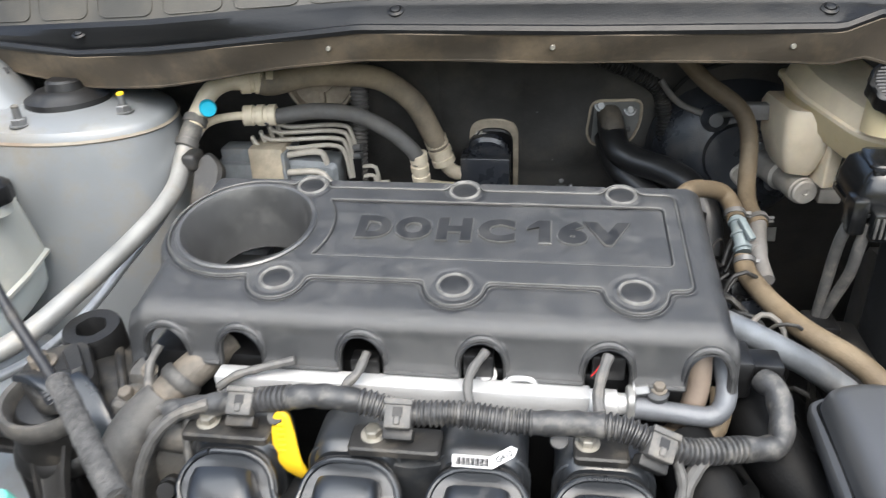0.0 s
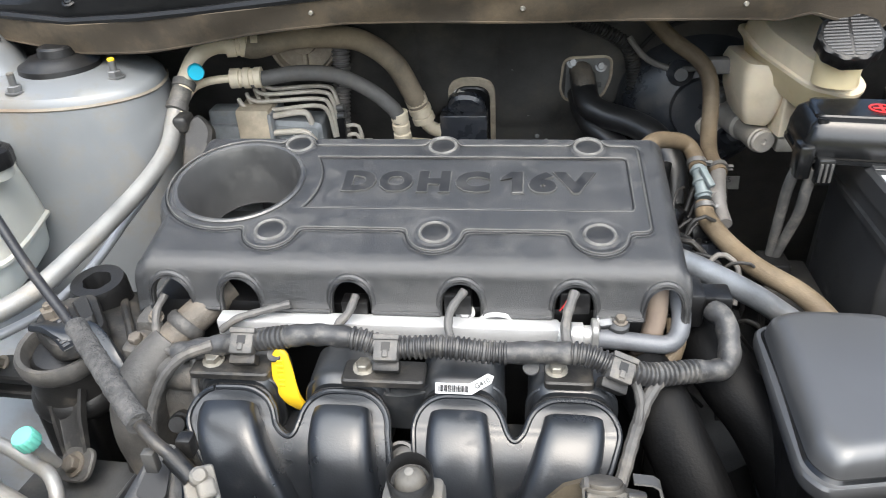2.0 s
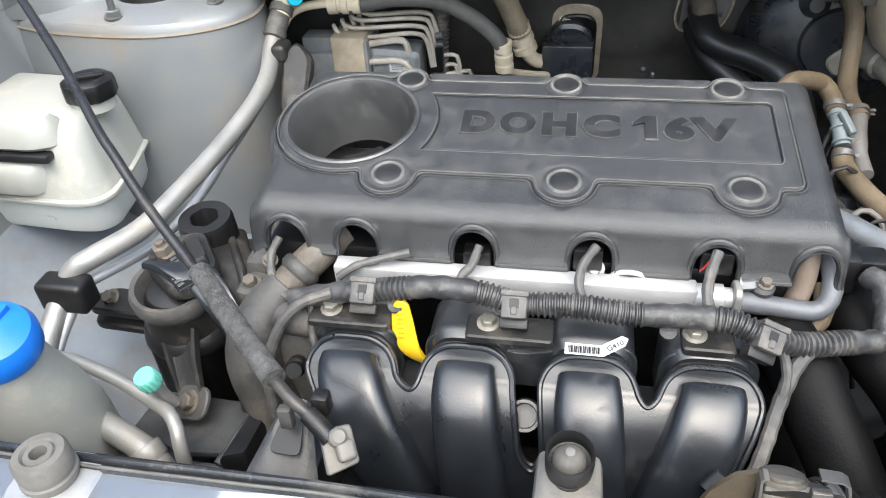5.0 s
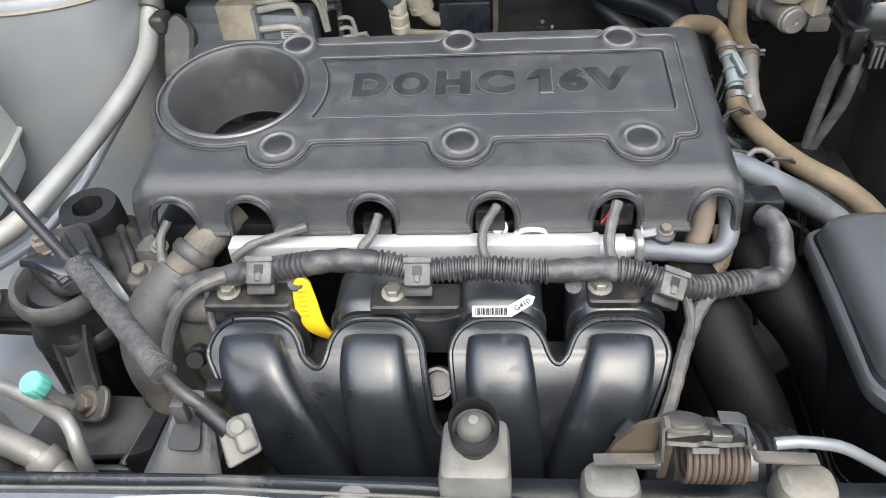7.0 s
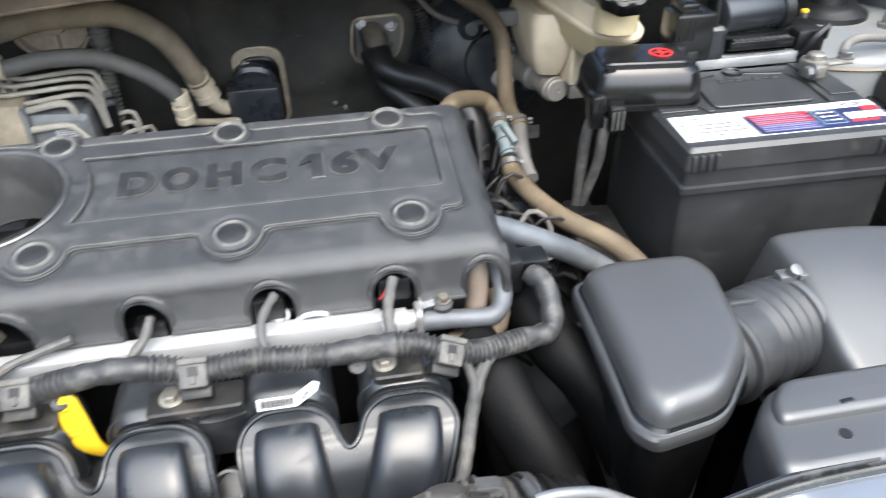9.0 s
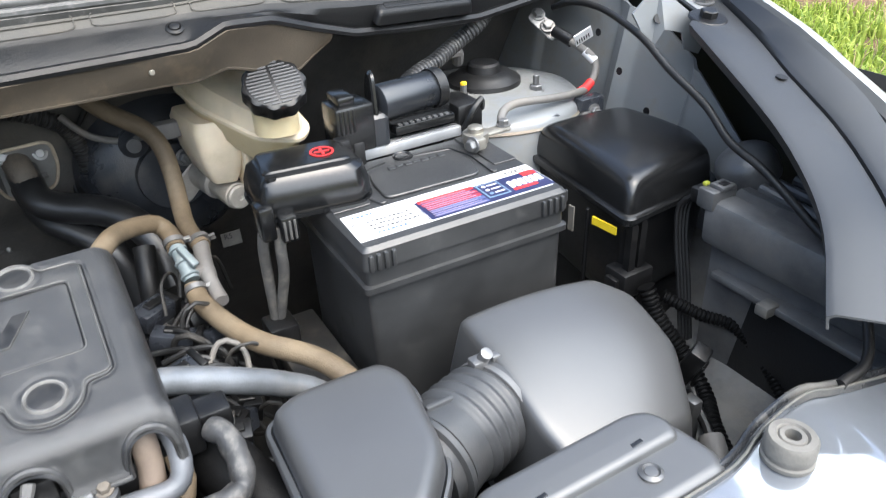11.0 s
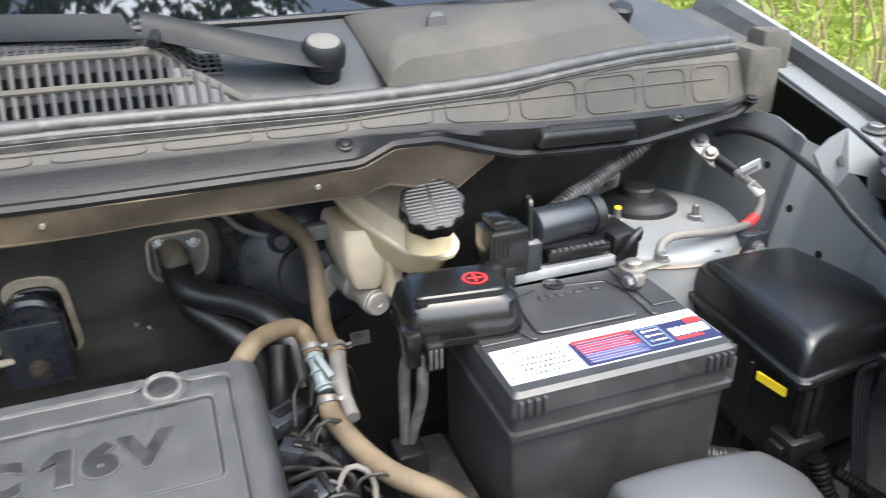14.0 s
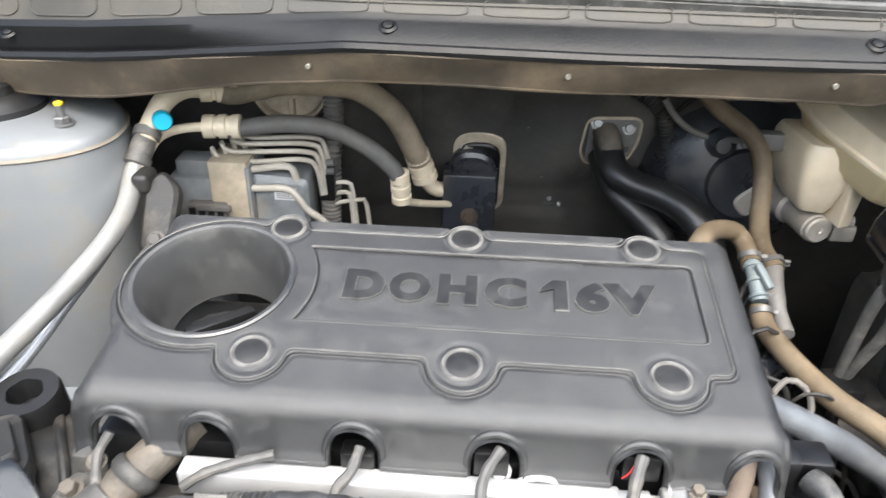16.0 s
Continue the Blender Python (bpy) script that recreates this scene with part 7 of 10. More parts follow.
part("long_hose", TB([(0.24, 0.44, 1.03), (0.268, 0.413, 1.005), (0.3, 0.387, 0.985), (0.312, 0.367, 0.965), (0.3135, 0.347, 0.934), (0.311, 0.329, 0.908), (0.3085, 0.297, 0.892), (0.314, 0.262, 0.884)], 0.0103, 16), M_TAN, hos)
part("loop_hose", TB([(0.19, 0.165, 0.935), (0.206, 0.195, 0.938), (0.228, 0.24, 0.935), (0.255, 0.278, 0.921), (0.277, 0.295, 0.909), (0.2865, 0.284, 0.899), (0.2868, 0.258, 0.892)], 0.0101, 16), M_TAN, hos)
part("lower_hose", TB([(0.290, 0.216, 0.868), (0.289, 0.2, 0.860), (0.300, 0.15, 0.857), (0.321, 0.1, 0.855), (0.357, 0.062, 0.848), (0.378, 0.03, 0.836), (0.392, -0.005, 0.812), (0.40, -0.02, 0.76)], 0.0108, 18), M_TAN, hos)
v = part("valve", TB([(0.2868, 0.262, 0.894), (0.288, 0.246, 0.887), (0.29, 0.222, 0.871)], 0.0083, 18), M_PALEGREEN, hos, "pale green plastic valve body")
for at in ((0.2872, 0.255, 0.8915), (0.2885, 0.240, 0.8835), (0.2895, 0.226, 0.874)):
    part("valve_ring", LT([(0.0084, -0.0022), (0.0102, -0.0012), (0.0102, 0.0012), (0.0084, 0.0022)], aim(at, (0.08, -0.8, -0.5)), 22), M_PALEGREEN, v)
part("valve_tab", B((-0.004, -0.016, 0.006), (0.004, 0.012, 0.0125), 0.0015, 2, aim((0.290, 0.240, 0.886), (0.2, -0.45, 0.85))), M_PALEGREEN, v)
part("stub", TB([(0.313, 0.265, 0.885), (0.308, 0.235, 0.874), (0.308, 0.212, 0.863), (0.309, 0.194, 0.858), (0.309, 0.188, 0.8565)], lambda g, t: 0.0092 if g < 0.048 else 0.0078, 16), M_BOARD, hos, "capped grey stub")
part("bridge", B((0.290, 0.224, 0.868), (0.310, 0.248, 0.880), 0.003), M_BOARD, hos)
for at, way in (((0.2868, 0.268, 0.8955), (0, -0.8, -0.5)), ((0.314, 0.272, 0.887), (0.1, -0.9, -0.3)), ((0.2895, 0.210, 0.866), (0, -0.8, -0.5))):
    hose_clamp(hos, at, way, 0.0106, "spring_clamp", M_SCREW)
single("coolant_pipe", TB([(0.19, 0.01, 0.925), (0.226, 0.02, 0.910), (0.259, 0.025, 0.892), (0.3, 0.03, 0.867), (0.328, 0.034, 0.846), (0.349, 0.034, 0.829), (0.37, 0.03, 0.80)], 0.0116, 18), M_STEELBLUE, "bluish grey metal coolant pipe beside the engine", "coolant pipe")

# ---- battery side ----
TOP = 0.962
bat = thing("car_battery", "black car battery with a white and blue label", "battery", at=(0.522, 0.118, 0.752))
X0, X1, Y0, Y1 = 0.410, 0.634, 0.030, 0.204
twist = Matrix.Translation((0.522, 0.118, 0)) @ pose(0, 0, 0, 0, 0, -1.0) @ Matrix.Translation((-0.522, -0.118, 0))


def boxo(x0, x1, y0, y1, r):
    return smooth_outline([(x0, y0), (x1, y0), (x1, y1), (x0, y1)], r, 3)


part("case", PR(boxo(X0, X1, Y0, Y1, 0.006), [(0.752, 0.006), (0.76, 0.005), (0.900, 0.0035), (0.918, 0.003)], twist), M_BATT, bat)
part("lid", PR(boxo(X0, X1, Y0, Y1, 0.006), [(0.914, 0.002), (0.915, -0.0015), (0.921, -0.0015), (0.922, 0.002), (0.9385, 0.0025), (0.9395, -0.001), (0.958, 0.0), (TOP, 0.004)], twist), M_BATT, bat)
for s, xs in ((0, [X0 + 0.006 + 0.0075 * k for k in range(4)]), (1, [X1 - 0.008 - 0.0075 * k for k in range(4)])):
    for x in xs:
        part("corner_rib", B((x - 0.0022, Y0 - 0.004, 0.939), (x + 0.0022, Y0 + 0.004, 0.956), 0.0015, 2, twist), M_BATT, bat)
for k in range(6):
    part("corner_rib", B((X1 - 0.003, Y0 + 0.004 + 0.008 * k, 0.943), (X1 + 0.004, Y0 + 0.0085 + 0.008 * k, 0.957), 0.0015, 2, twist), M_BATT, bat)
flat = Matrix.Translation((0, 0, TOP)) @ twist
label = part("label_sheet", slab([(X0 + 0.004, 0.044), (X1 - 0.008, 0.044), (X1 - 0.004, 0.050), (X1 - 0.004, 0.098), (X0 + 0.006, 0.096)], 0.0006, 0.0001, flat), M_WHITE, bat, "white printed label strip")


def patch(name, x0, x1, y0, y1, mat, lift=0.0007):
    return part(name, B((x0, y0, lift), (x1, y1, lift + 0.0003), 0, 1, flat), mat, label)


patch("navy_block", 0.488, X1 - 0.005, 0.045, 0.083, M_NAVY)
for k, (y, m) in enumerate(((0.0815, M_RED), (0.073, M_REDPRINT), (0.0655, M_REDPRINT), (0.058, M_NAVYLIGHT), (0.0505, M_NAVYLIGHT))):
    patch("print_bar", 0.491 + 0.001 * k, 0.553, y - 0.003, y + 0.0025, m, 0.0011)
for k in range(9):
    patch("print_line", 0.493, 0.55 - 0.003 * (k % 3), 0.0485 + 0.0038 * k, 0.0492 + 0.0038 * k, M_PALEPRINT, 0.0015)
ind = patch("indicator_field", 0.556, 0.581, 0.052, 0.081, M_PALEBLUE, 0.0011)
patch("indicator_inset", 0.5575, 0.5795, 0.0535, 0.0795, M_NAVY, 0.0013)
for y in (0.075, 0.067, 0.059):
    part("indicator_dot", LT([(0.0022, 0.0016), (0.0022, 0.0018)], flat @ pose(0.5625, y, 0), 14), M_WHITE if y > 0.06 else M_PALEBLUE, label)
    patch("print_line", 0.5665, 0.5775, y - 0.001, y + 0.001, M_WHITE, 0.0016)
# brand mark drawn as plain white and red bars
for k in range(6):
    x = 0.5865 + 0.0067 * k
    part("brand_bar", slab(smooth_outline([(x, 0.0585), (x + 0.0052, 0.0585), (x + 0.0062, 0.0725), (x + 0.001, 0.0725)], 0.0012), 0.0004, 0.0001, flat @ pose(0, 0, 0.0011)), M_WHITE, label)
patch("red_bar", 0.586, 0.614, 0.0525, 0.0565, M_RED, 0.0011)
patch("red_bar", 0.6105, 0.6265, 0.0745, 0.0835, M_RED, 0.0012)
part("type_code", lettering("55D23L", 0.0085, 0.0002, flat @ pose(0.607, 0.0905, 0.0009, 0, 0, 180), 1.0), M_LINEGREY, label, "battery type in thin capitals", smooth=0)
# handwritten and printed seller's note: bars only
for k, (x0, x1, y, w) in enumerate(((0.425, 0.448, 0.0885, 0.0032), (0.452, 0.478, 0.0895, 0.0015), (0.42, 0.48, 0.0815, 0.0009), (0.419, 0.428, 0.0755, 0.0016), (0.434, 0.479, 0.0745, 0.0026), (0.434, 0.479, 0.0670, 0.0026), (0.434, 0.484, 0.0595, 0.0026), (0.418, 0.426, 0.052, 0.0016), (0.436, 0.466, 0.052, 0.003))):
    n = max(2, int((x1 - x0) / 0.0042))
    for j in range(n):
        u = x0 + (x1 - x0) * j / n
        patch("note_bar", u, u + (x1 - x0) / n * (0.45 + 0.1 * ((j * 5 + k) % 4)), y - w / 2, y + w / 2, M_INKBLUE if k in (0, 8) else M_LINEGREY)
patch("divider", 0.4862, 0.4868, 0.046, 0.096, M_LINEGREY)
# carrying handle lying in its recess
hand = part("handle", slab(smooth_outline([(0.470, 0.106), (0.578, 0.104), (0.588, 0.150), (0.578, 0.172), (0.512, 0.176), (0.478, 0.166), (0.472, 0.14)], 0.01, 4), 0.003, 0.001, flat), M_BATT, bat)
for s, pts in ((0, [(0.452, 0.124), (0.462, 0.1), (0.468, 0.1), (0.466, 0.128), (0.476, 0.175), (0.508, 0.186), (0.506, 0.190), (0.468, 0.182)]), (1, [(0.59, 0.1), (0.597, 0.1), (0.6, 0.155), (0.59, 0.185), (0.54, 0.19), (0.54, 0.186), (0.584, 0.179), (0.593, 0.15)])):
    part("handle_arm", slab(smooth_outline(pts, 0.003, 3), 0.0022, 0.0007, flat), M_BATT, hand)
for k in range(7):
    part("grip", B((0.5 + 0.01 * k, 0.160 + 0.002 * (k % 2), 0.0028), (0.508 + 0.01 * k, 0.168, 0.0048), 0.0012, 2, flat), M_BATT, hand)
part("filler_plug", LT([(0.0115, 0), (0.0115, 0.0015), (0.009, 0.0022), (0.008, 0.001)], flat @ pose(0.531, 0.191, 0), 24), M_SATIN, bat)
part("lid_step", slab([(X0 + 0.004, 0.106), (0.452, 0.106), (0.458, 0.122), (0.45, 0.140), (X0 + 0.004, 0.140)], 0.0018, 0.0005, flat), M_BATT, bat)
part("lid_step", slab([(0.602, 0.115), (X1 - 0.004, 0.115), (X1 - 0.004, 0.2), (0.602, 0.2)], 0.0018, 0.0005, flat), M_BATT, bat)
# minus pole with clamp and cable
neg = thing("negative_terminal", "brass battery clamp with a steel bolt", "battery terminal", at=(0.612, 0.166, TOP))
part("post", LT([(0.013, 0.0), (0.013, 0.004), (0.0098, 0.005), (0.009, 0.024), (0.006, 0.026)], pose(0.612, 0.166, TOP), 20), M_BRASS, neg)
part("clamp", LT([(0.0105, 0.006), (0.0145, 0.007), (0.0145, 0.018), (0.0105, 0.019)], pose(0.612, 0.166, TOP), 24), M_BRASS, neg)
part("clamp_ear", B((0.598, 0.143, TOP + 0.006), (0.612, 0.156, TOP + 0.019), 0.002), M_BRASS, neg)
part("clamp_bolt", BT((0.598, 0.148, TOP + 0.0125), (-1, -0.2, 0), 0.0065, 0.008), M_STEEL, neg)
part("lug", B((0.622, 0.170, TOP + 0.006), (0.664, 0.187, TOP + 0.010), 0.002), M_BRASS, neg)
part("lug_bolt", BT((0.66, 0.181, TOP + 0.010), (0, 0, 1), 0.0062, 0.008, 1.4), M_STEEL, neg)
cab = thing("earth_cable", "grey battery earth cable with red tape and a white tag", "cable", at=(0.77, 0.23, 0.97))
part("cable", TB([(0.660, 0.186, 0.973), (0.672, 0.200, 0.979), (0.695, 0.213, 0.980), (0.722, 0.216, 0.978), (0.757, 0.219, 0.973), (0.80, 0.226, 0.968), (0.834, 0.238, 0.966), (0.853, 0.246, 0.98), (0.857, 0.254, 0.995), (0.850, 0.262, 1.005), (0.843, 0.282, 1.014), (0.838, 0.306, 1.022)], 0.0052, 12), M_HOSE, cab)
part("red_tape", TB([(0.818, 0.234, 0.965), (0.830, 0.237, 0.966), (0.842, 0.241, 0.971)], 0.0062, 12), M_RED, cab, "red tape")
part("white_tape", TB([(0.857, 0.253, 0.994), (0.853, 0.259, 1.0), (0.849, 0.265, 1.006)], 0.006, 12), M_WHITE, cab)
tag = part("tag", B((-0.006, -0.001, -0.004), (0.02, 0.001, 0.016), 0.0006, 1, Matrix.Translation((0.842, 0.268, 1.018)) @ pose(0, 0, 0, 25, -28, -18)), M_WHITE, cab, "white paper tag")
for k in range(6):
    part("tag_bar", B((-0.004 + 0.0035 * k, -0.0016, 0.0), (-0.0028 + 0.0035 * k, -0.0009, 0.007), 0, 1, Matrix.Translation((0.842, 0.268, 1.018)) @ pose(0, 0, 0, 25, -28, -18)), M_INKSHADE, tag)
part("sleeve", TB([(0.843, 0.285, 1.015), (0.84, 0.300, 1.020), (0.837, 0.314, 1.024)], 0.0082, 12), M_BLACK, cab)
part("eyelet", slab(smooth_outline([(-0.011, -0.03), (0.011, -0.03), (0.011, 0.02), (-0.011, 0.02)], 0.008), 0.003, 0.0008, Matrix.Translation((0.832, 0.338, 1.03)) @ pose(0, 0, 0, 42, -25, 12)), M_STEEL, cab)
for q in ((0.835, 0.328, 1.028), (0.831, 0.345, 1.041)):
    part("eyelet_bolt", BT(q, (-0.3, -0.6, 0.75), 0.007, 0.007), M_STEEL, cab)
# hold-down bar
hb = thing("battery_hold_down", "bright steel hold-down bar behind the battery", "hold-down bar", at=(0.56, 0.21, 0.97))
part("bar", B((0.487, 0.2075, 0.960), (0.620, 0.2225, 0.9725), 0.002), M_ALU2, hb)
part("groove", B((0.489, 0.2135, 0.9723), (0.618, 0.2165, 0.9735), 0.0004), M_STEEL, hb)
part("hook", B((0.478, 0.196, 0.945), (0.492, 0.215, 0.988), 0.003), M_BLACK, hb)
# plus terminal cover with its cables
plus = thing("positive_terminal_cover", "black terminal cover with a red plus sign", "terminal cover", at=(0.407, 0.158, 0.97))
PP = smooth_outline([(0.353, 0.128), (0.45, 0.114), (0.464, 0.128), (0.466, 0.186), (0.457, 0.194), (0.366, 0.204), (0.356, 0.196)], 0.012, 4)
part("shell", PR(PP, [(0.966, 0.001), (0.970, -0.001), (0.983, 0.0), (0.997, 0.004), (1.002, 0.010)]), M_SATIN, plus)
part("raised_top", PR(smooth_outline([(0.362, 0.141), (0.448, 0.130), (0.452, 0.184), (0.37, 0.194)], 0.008, 3), [(1.0, 0), (1.0045, 0.0), (1.006, 0.002)]), M_SATIN, plus)
part("hinge_step", PR(smooth_outline([(0.362, 0.134), (0.372, 0.132), (0.374, 0.139), (0.44, 0.130), (0.441, 0.136), (0.364, 0.145)], 0.002, 2), [(0.998, 0), (1.0035, 0)]), M_SATIN, plus)
part("flange", PR(PP, [(0.962, -0.002), (0.966, -0.002)]), M_SATIN, plus)
ringm = pose(0.428, 0.158, 1.0062, 0, 0, -8)
part("plus_ring", LT([(0.0098, 0), (0.0098, 0.0006), (0.012, 0.0006), (0.012, 0)], ringm, 36, None, False), M_RED, plus, "red printed ring")
part("plus_sign", B((-0.0075, -0.0013, 0.0001), (0.0075, 0.0013, 0.0007), 0, 1, ringm), M_RED, plus)
part("plus_sign", B((-0.0013, -0.0075, 0.0002), (0.0013, 0.0075, 0.0008), 0, 1, ringm), M_RED, plus)
part("latch", B((0.456, 0.182, 0.975), (0.47, 0.2, 1.0), 0.003), M_BLACK, plus)
part("cable_block", B((0.347, 0.122, 0.945), (0.362, 0.146, 0.98), 0.003), M_SATIN, plus)
part("cable_clip", B((0.364, 0.115, 0.942), (0.381, 0.132, 0.970), 0.003), M_SATIN, plus)
for k in range(3):
    part("clip_rib", B((0.366 + 0.005 * k, 0.1135, 0.946), (0.3685 + 0.005 * k, 0.1155, 0.966), 0.0005), M_WRAP, plus)
part("cable", TB([(0.353, 0.135, 0.955), (0.350, 0.14, 0.93), (0.352, 0.15, 0.888), (0.354, 0.158, 0.845), (0.355, 0.162, 0.80)], 0.0056, 12), M_WRAP, plus)
part("cable", TB([(0.366, 0.128, 0.955), (0.364, 0.13, 0.93), (0.365, 0.136, 0.90), (0.362, 0.15, 0.86), (0.358, 0.16, 0.825)], 0.0056, 12), M_WRAP, plus)
part("cable_plug", B((0.34, 0.135, 0.80), (0.372, 0.17, 0.835), 0.004), M_BLACK, plus)
tray = thing("battery_tray", "grey moulded battery tray with dust", "battery tray", at=(0.52, 0.115, 0.70))
part("floor", B((0.375, 0.0, 0.735), (0.66, 0.225, 0.752), 0.004), M_DUSTY, tray)
part("shelf", B((0.345, 0.05, 0.79), (0.405, 0.19, 0.81), 0.004), M_DUSTY, tray)
part("leg", B((0.40, 0.02, 0.40), (0.64, 0.2, 0.737), 0.006), M_BAYDARK2, tray)

# relay and fusible-link holder behind the battery
rel = thing("main_relay_holder", "black relay holder with a round cover behind the battery", "relay holder", at=(0.56, 0.23, 0.97))
part("body", B((0.50, 0.2235, 0.965), (0.615, 0.255, 1.004), 0.003), M_SATIN, rel)
part("saddle", PR(smooth_outline([(0.498, 0.205), (0.525, 0.203), (0.534, 0.226), (0.534, 0.25), (0.498, 0.25)], 0.006), [(0.975, 0), (1.006, 0), (1.010, 0.003)]), M_GLOSS, rel)
part("base_strip", B((0.535, 0.208, 0.979), (0.612, 0.226, 0.990), 0.002), M_SATIN, rel)
part("plug_box", B((0.462, 0.198, 0.975), (0.507, 0.238, 1.028), 0.004), M_SATIN, rel)
part("plug_top", B((0.468, 0.203, 1.027), (0.488, 0.235, 1.038), 0.003), M_SATIN, rel)
for k in range(4):
    part("plug_rib", B((0.466 + 0.005 * k, 0.197, 1.0), (0.4685 + 0.005 * k, 0.2, 1.025), 0.0006), M_BLACK, rel)
part("round_cover", LT([(0.016, 0), (0.0205, 0.003), (0.0205, 0.075), (0.018, 0.08)], aim((0.519, 0.222, 1.016), (0.985, 0.12, 0.0)), 32), M_GLOSS, rel)
part("shroud", PR(smooth_outline([(-0.02, -0.022), (0.022, -0.022), (0.02, 0.012), (0.004, 0.032), (-0.012, 0.03)], 0.01, 4), [(0, 0.002), (0.002, 0), (0.005, 0), (0.006, 0.002)], Matrix.Translation((0.513, 0.225, 1.022)) @ pose(0, 0, 0, 90, 0, 78)), M_SATIN, rel)
part("end_band", LT([(0.0225, 0), (0.0225, 0.012), (0.02, 0.013)], aim((0.592, 0.231, 1.016), (0.985, 0.12, 0.0)), 32), M_BLACK, rel)
for k in range(9):
    part("tooth", B((0.538 + 0.0075 * k, 0.206, 0.9905), (0.543 + 0.0075 * k, 0.212, 0.9925), 0.0005), M_LINEGREY, rel)
part("side_clamp", B((0.617, 0.21, 0.962), (0.652, 0.262, 0.995), 0.005), M_BLACK, rel)
part("side_hook", TB([(0.622, 0.205, 0.97), (0.63, 0.2, 0.99), (0.645, 0.205, 1.0), (0.652, 0.215, 0.985)], 0.004, 10), M_BLACK, rel)
part("stay", B((0.50, 0.23, 0.75), (0.61, 0.25, 0.97), 0.004), M_BLACK, rel)
lm = thing("rear_loom", "grey corrugated cable loom under the cowl", "cable loom", at=(0.62, 0.32, 1.0))
part("tube", TB([(0.545, 0.26, 0.985), (0.565, 0.27, 1.0), (0.60, 0.285, 1.014), (0.64, 0.30, 1.022), (0.68, 0.316, 1.034), (0.715, 0.318, 1.052), (0.735, 0.322, 1.07)], ribbed(0.0095, 0.0018, 0.0056), 14, 0.0014), M_CORR, lm)
part("branch", TB([(0.66, 0.31, 1.026), (0.69, 0.33, 1.018), (0.70, 0.345, 1.0)], 0.008, 10), M_BOARD, lm)

# fuse box
fb = thing("fuse_box", "black fuse box with a domed lid", "fuse box", at=(0.76, 0.085, 0.70))
FB = smooth_outline([(0.694, 0.003), (0.842, 0.018), (0.868, 0.07), (0.862, 0.200), (0.716, 0.206)], 0.014, 5)
part("lid", dome(FB, 0.9165, lambda x, y: 0.9605 - 0.6 * ((x - 0.78) ** 2 + (y - 0.11) ** 2), [(-0.001, 0.0435), (0.0035, 0.0415), (0.005, 0.027), (0.0072, 0.014), (0.0105, 0.006), (0.015, 0.002), (0.020, 0.0005), (0.026, 0.0)]), M_SATIN, fb)
part("rim", PR(FB, [(0.9085, 0.0005), (0.910, -0.003), (0.9155, -0.003), (0.917, -0.001)]), M_SATIN, fb)
part("body", PR(FB, [(0.78, 0.03), (0.80, 0.016), (0.86, 0.010), (0.912, 0.006)]), M_BLACK, fb)
FLANK = Matrix.Translation((0.6975, 0.009, 0.0)) @ pose(0, 0, 0, 0, 0, 6.2)
for v, w, z0, z1 in ((0.165, 0.022, 0.878, 0.904), (0.142, 0.016, 0.882, 0.904), (0.078, 0.008, 0.868, 0.899)):
    part("sticker", B((-0.0010, v - w / 2, z0), (0.0012, v + w / 2, z1), 0, 1, FLANK), M_PALEMETAL, fb, "pale paper sticker")
for v in (0.10, 0.055):
    part("side_rib", B((-0.001, v - 0.002, 0.80), (0.004, v + 0.002, 0.905), 0.001, 1, FLANK), M_BLACK, fb)
part("warning_sticker", B((-0.0012, 0.012, 0.890), (0.0012, 0.046, 0.899), 0, 1, FLANK), M_YELLOWPRINT, fb, "yellow warning sticker")
for x, y in ((0.702, 0.012), (0.716, 0.013)):
    part("latch", PR([(x, y - 0.009), (x + 0.009, y - 0.009), (x + 0.009, y), (x, y)], [(0.845, 0.001), (0.85, 0), (0.903, 0.0), (0.908, 0.002)]), M_BLACK, fb)
part("socket", B((0.692, -0.004, 0.818), (0.735, 0.03, 0.850), 0.004), M_BLACK, fb)
part("socket_ear", B((0.686, 0.004, 0.826), (0.694, 0.022, 0.842), 0.002), M_BLACK, fb)
for k in range(5):
    part("cable", TB([(0.71 + 0.02 * k, 0.0 + 0.02 * k, 0.80), (0.712 + 0.018 * k, -0.004 + 0.02 * k, 0.75), (0.70 + 0.02 * k, 0.0, 0.70), (0.69 + 0.02 * k, -0.03, 0.66)], 0.006, 8), M_RUBBER, fb)
part("stay", B((0.73, 0.03, 0.55), (0.83, 0.16, 0.79), 0.006), M_BLACK, fb)
fl = thing("fuse_box_loom", "thick black corrugated cable loom under the fuse box", "cable loom", at=(0.72, -0.06, 0.74))
part("tube", TB([(0.716, -0.012, 0.835), (0.722, -0.03, 0.80), (0.735, -0.06, 0.765), (0.728, -0.10, 0.742), (0.705, -0.135, 0.735), (0.69, -0.17, 0.725)], ribbed(0.009, 0.0018, 0.0055), 14, 0.0015), M_DARKRUBBER, fl)
part("side_tube", TB([(0.735, -0.02, 0.82), (0.765, -0.05, 0.80), (0.79, -0.075, 0.79), (0.80, -0.11, 0.765), (0.785, -0.16, 0.74)], ribbed(0.0065, 0.0014, 0.0048), 12, 0.0015), M_DARKRUBBER, fl)
part("short_tube", TB([(0.645, 0.07, 0.80), (0.668, 0.055, 0.798), (0.69, 0.05, 0.792), (0.71, 0.035, 0.78)], ribbed(0.0095, 0.0018, 0.0052), 12, 0.0015), M_CORR, fl)
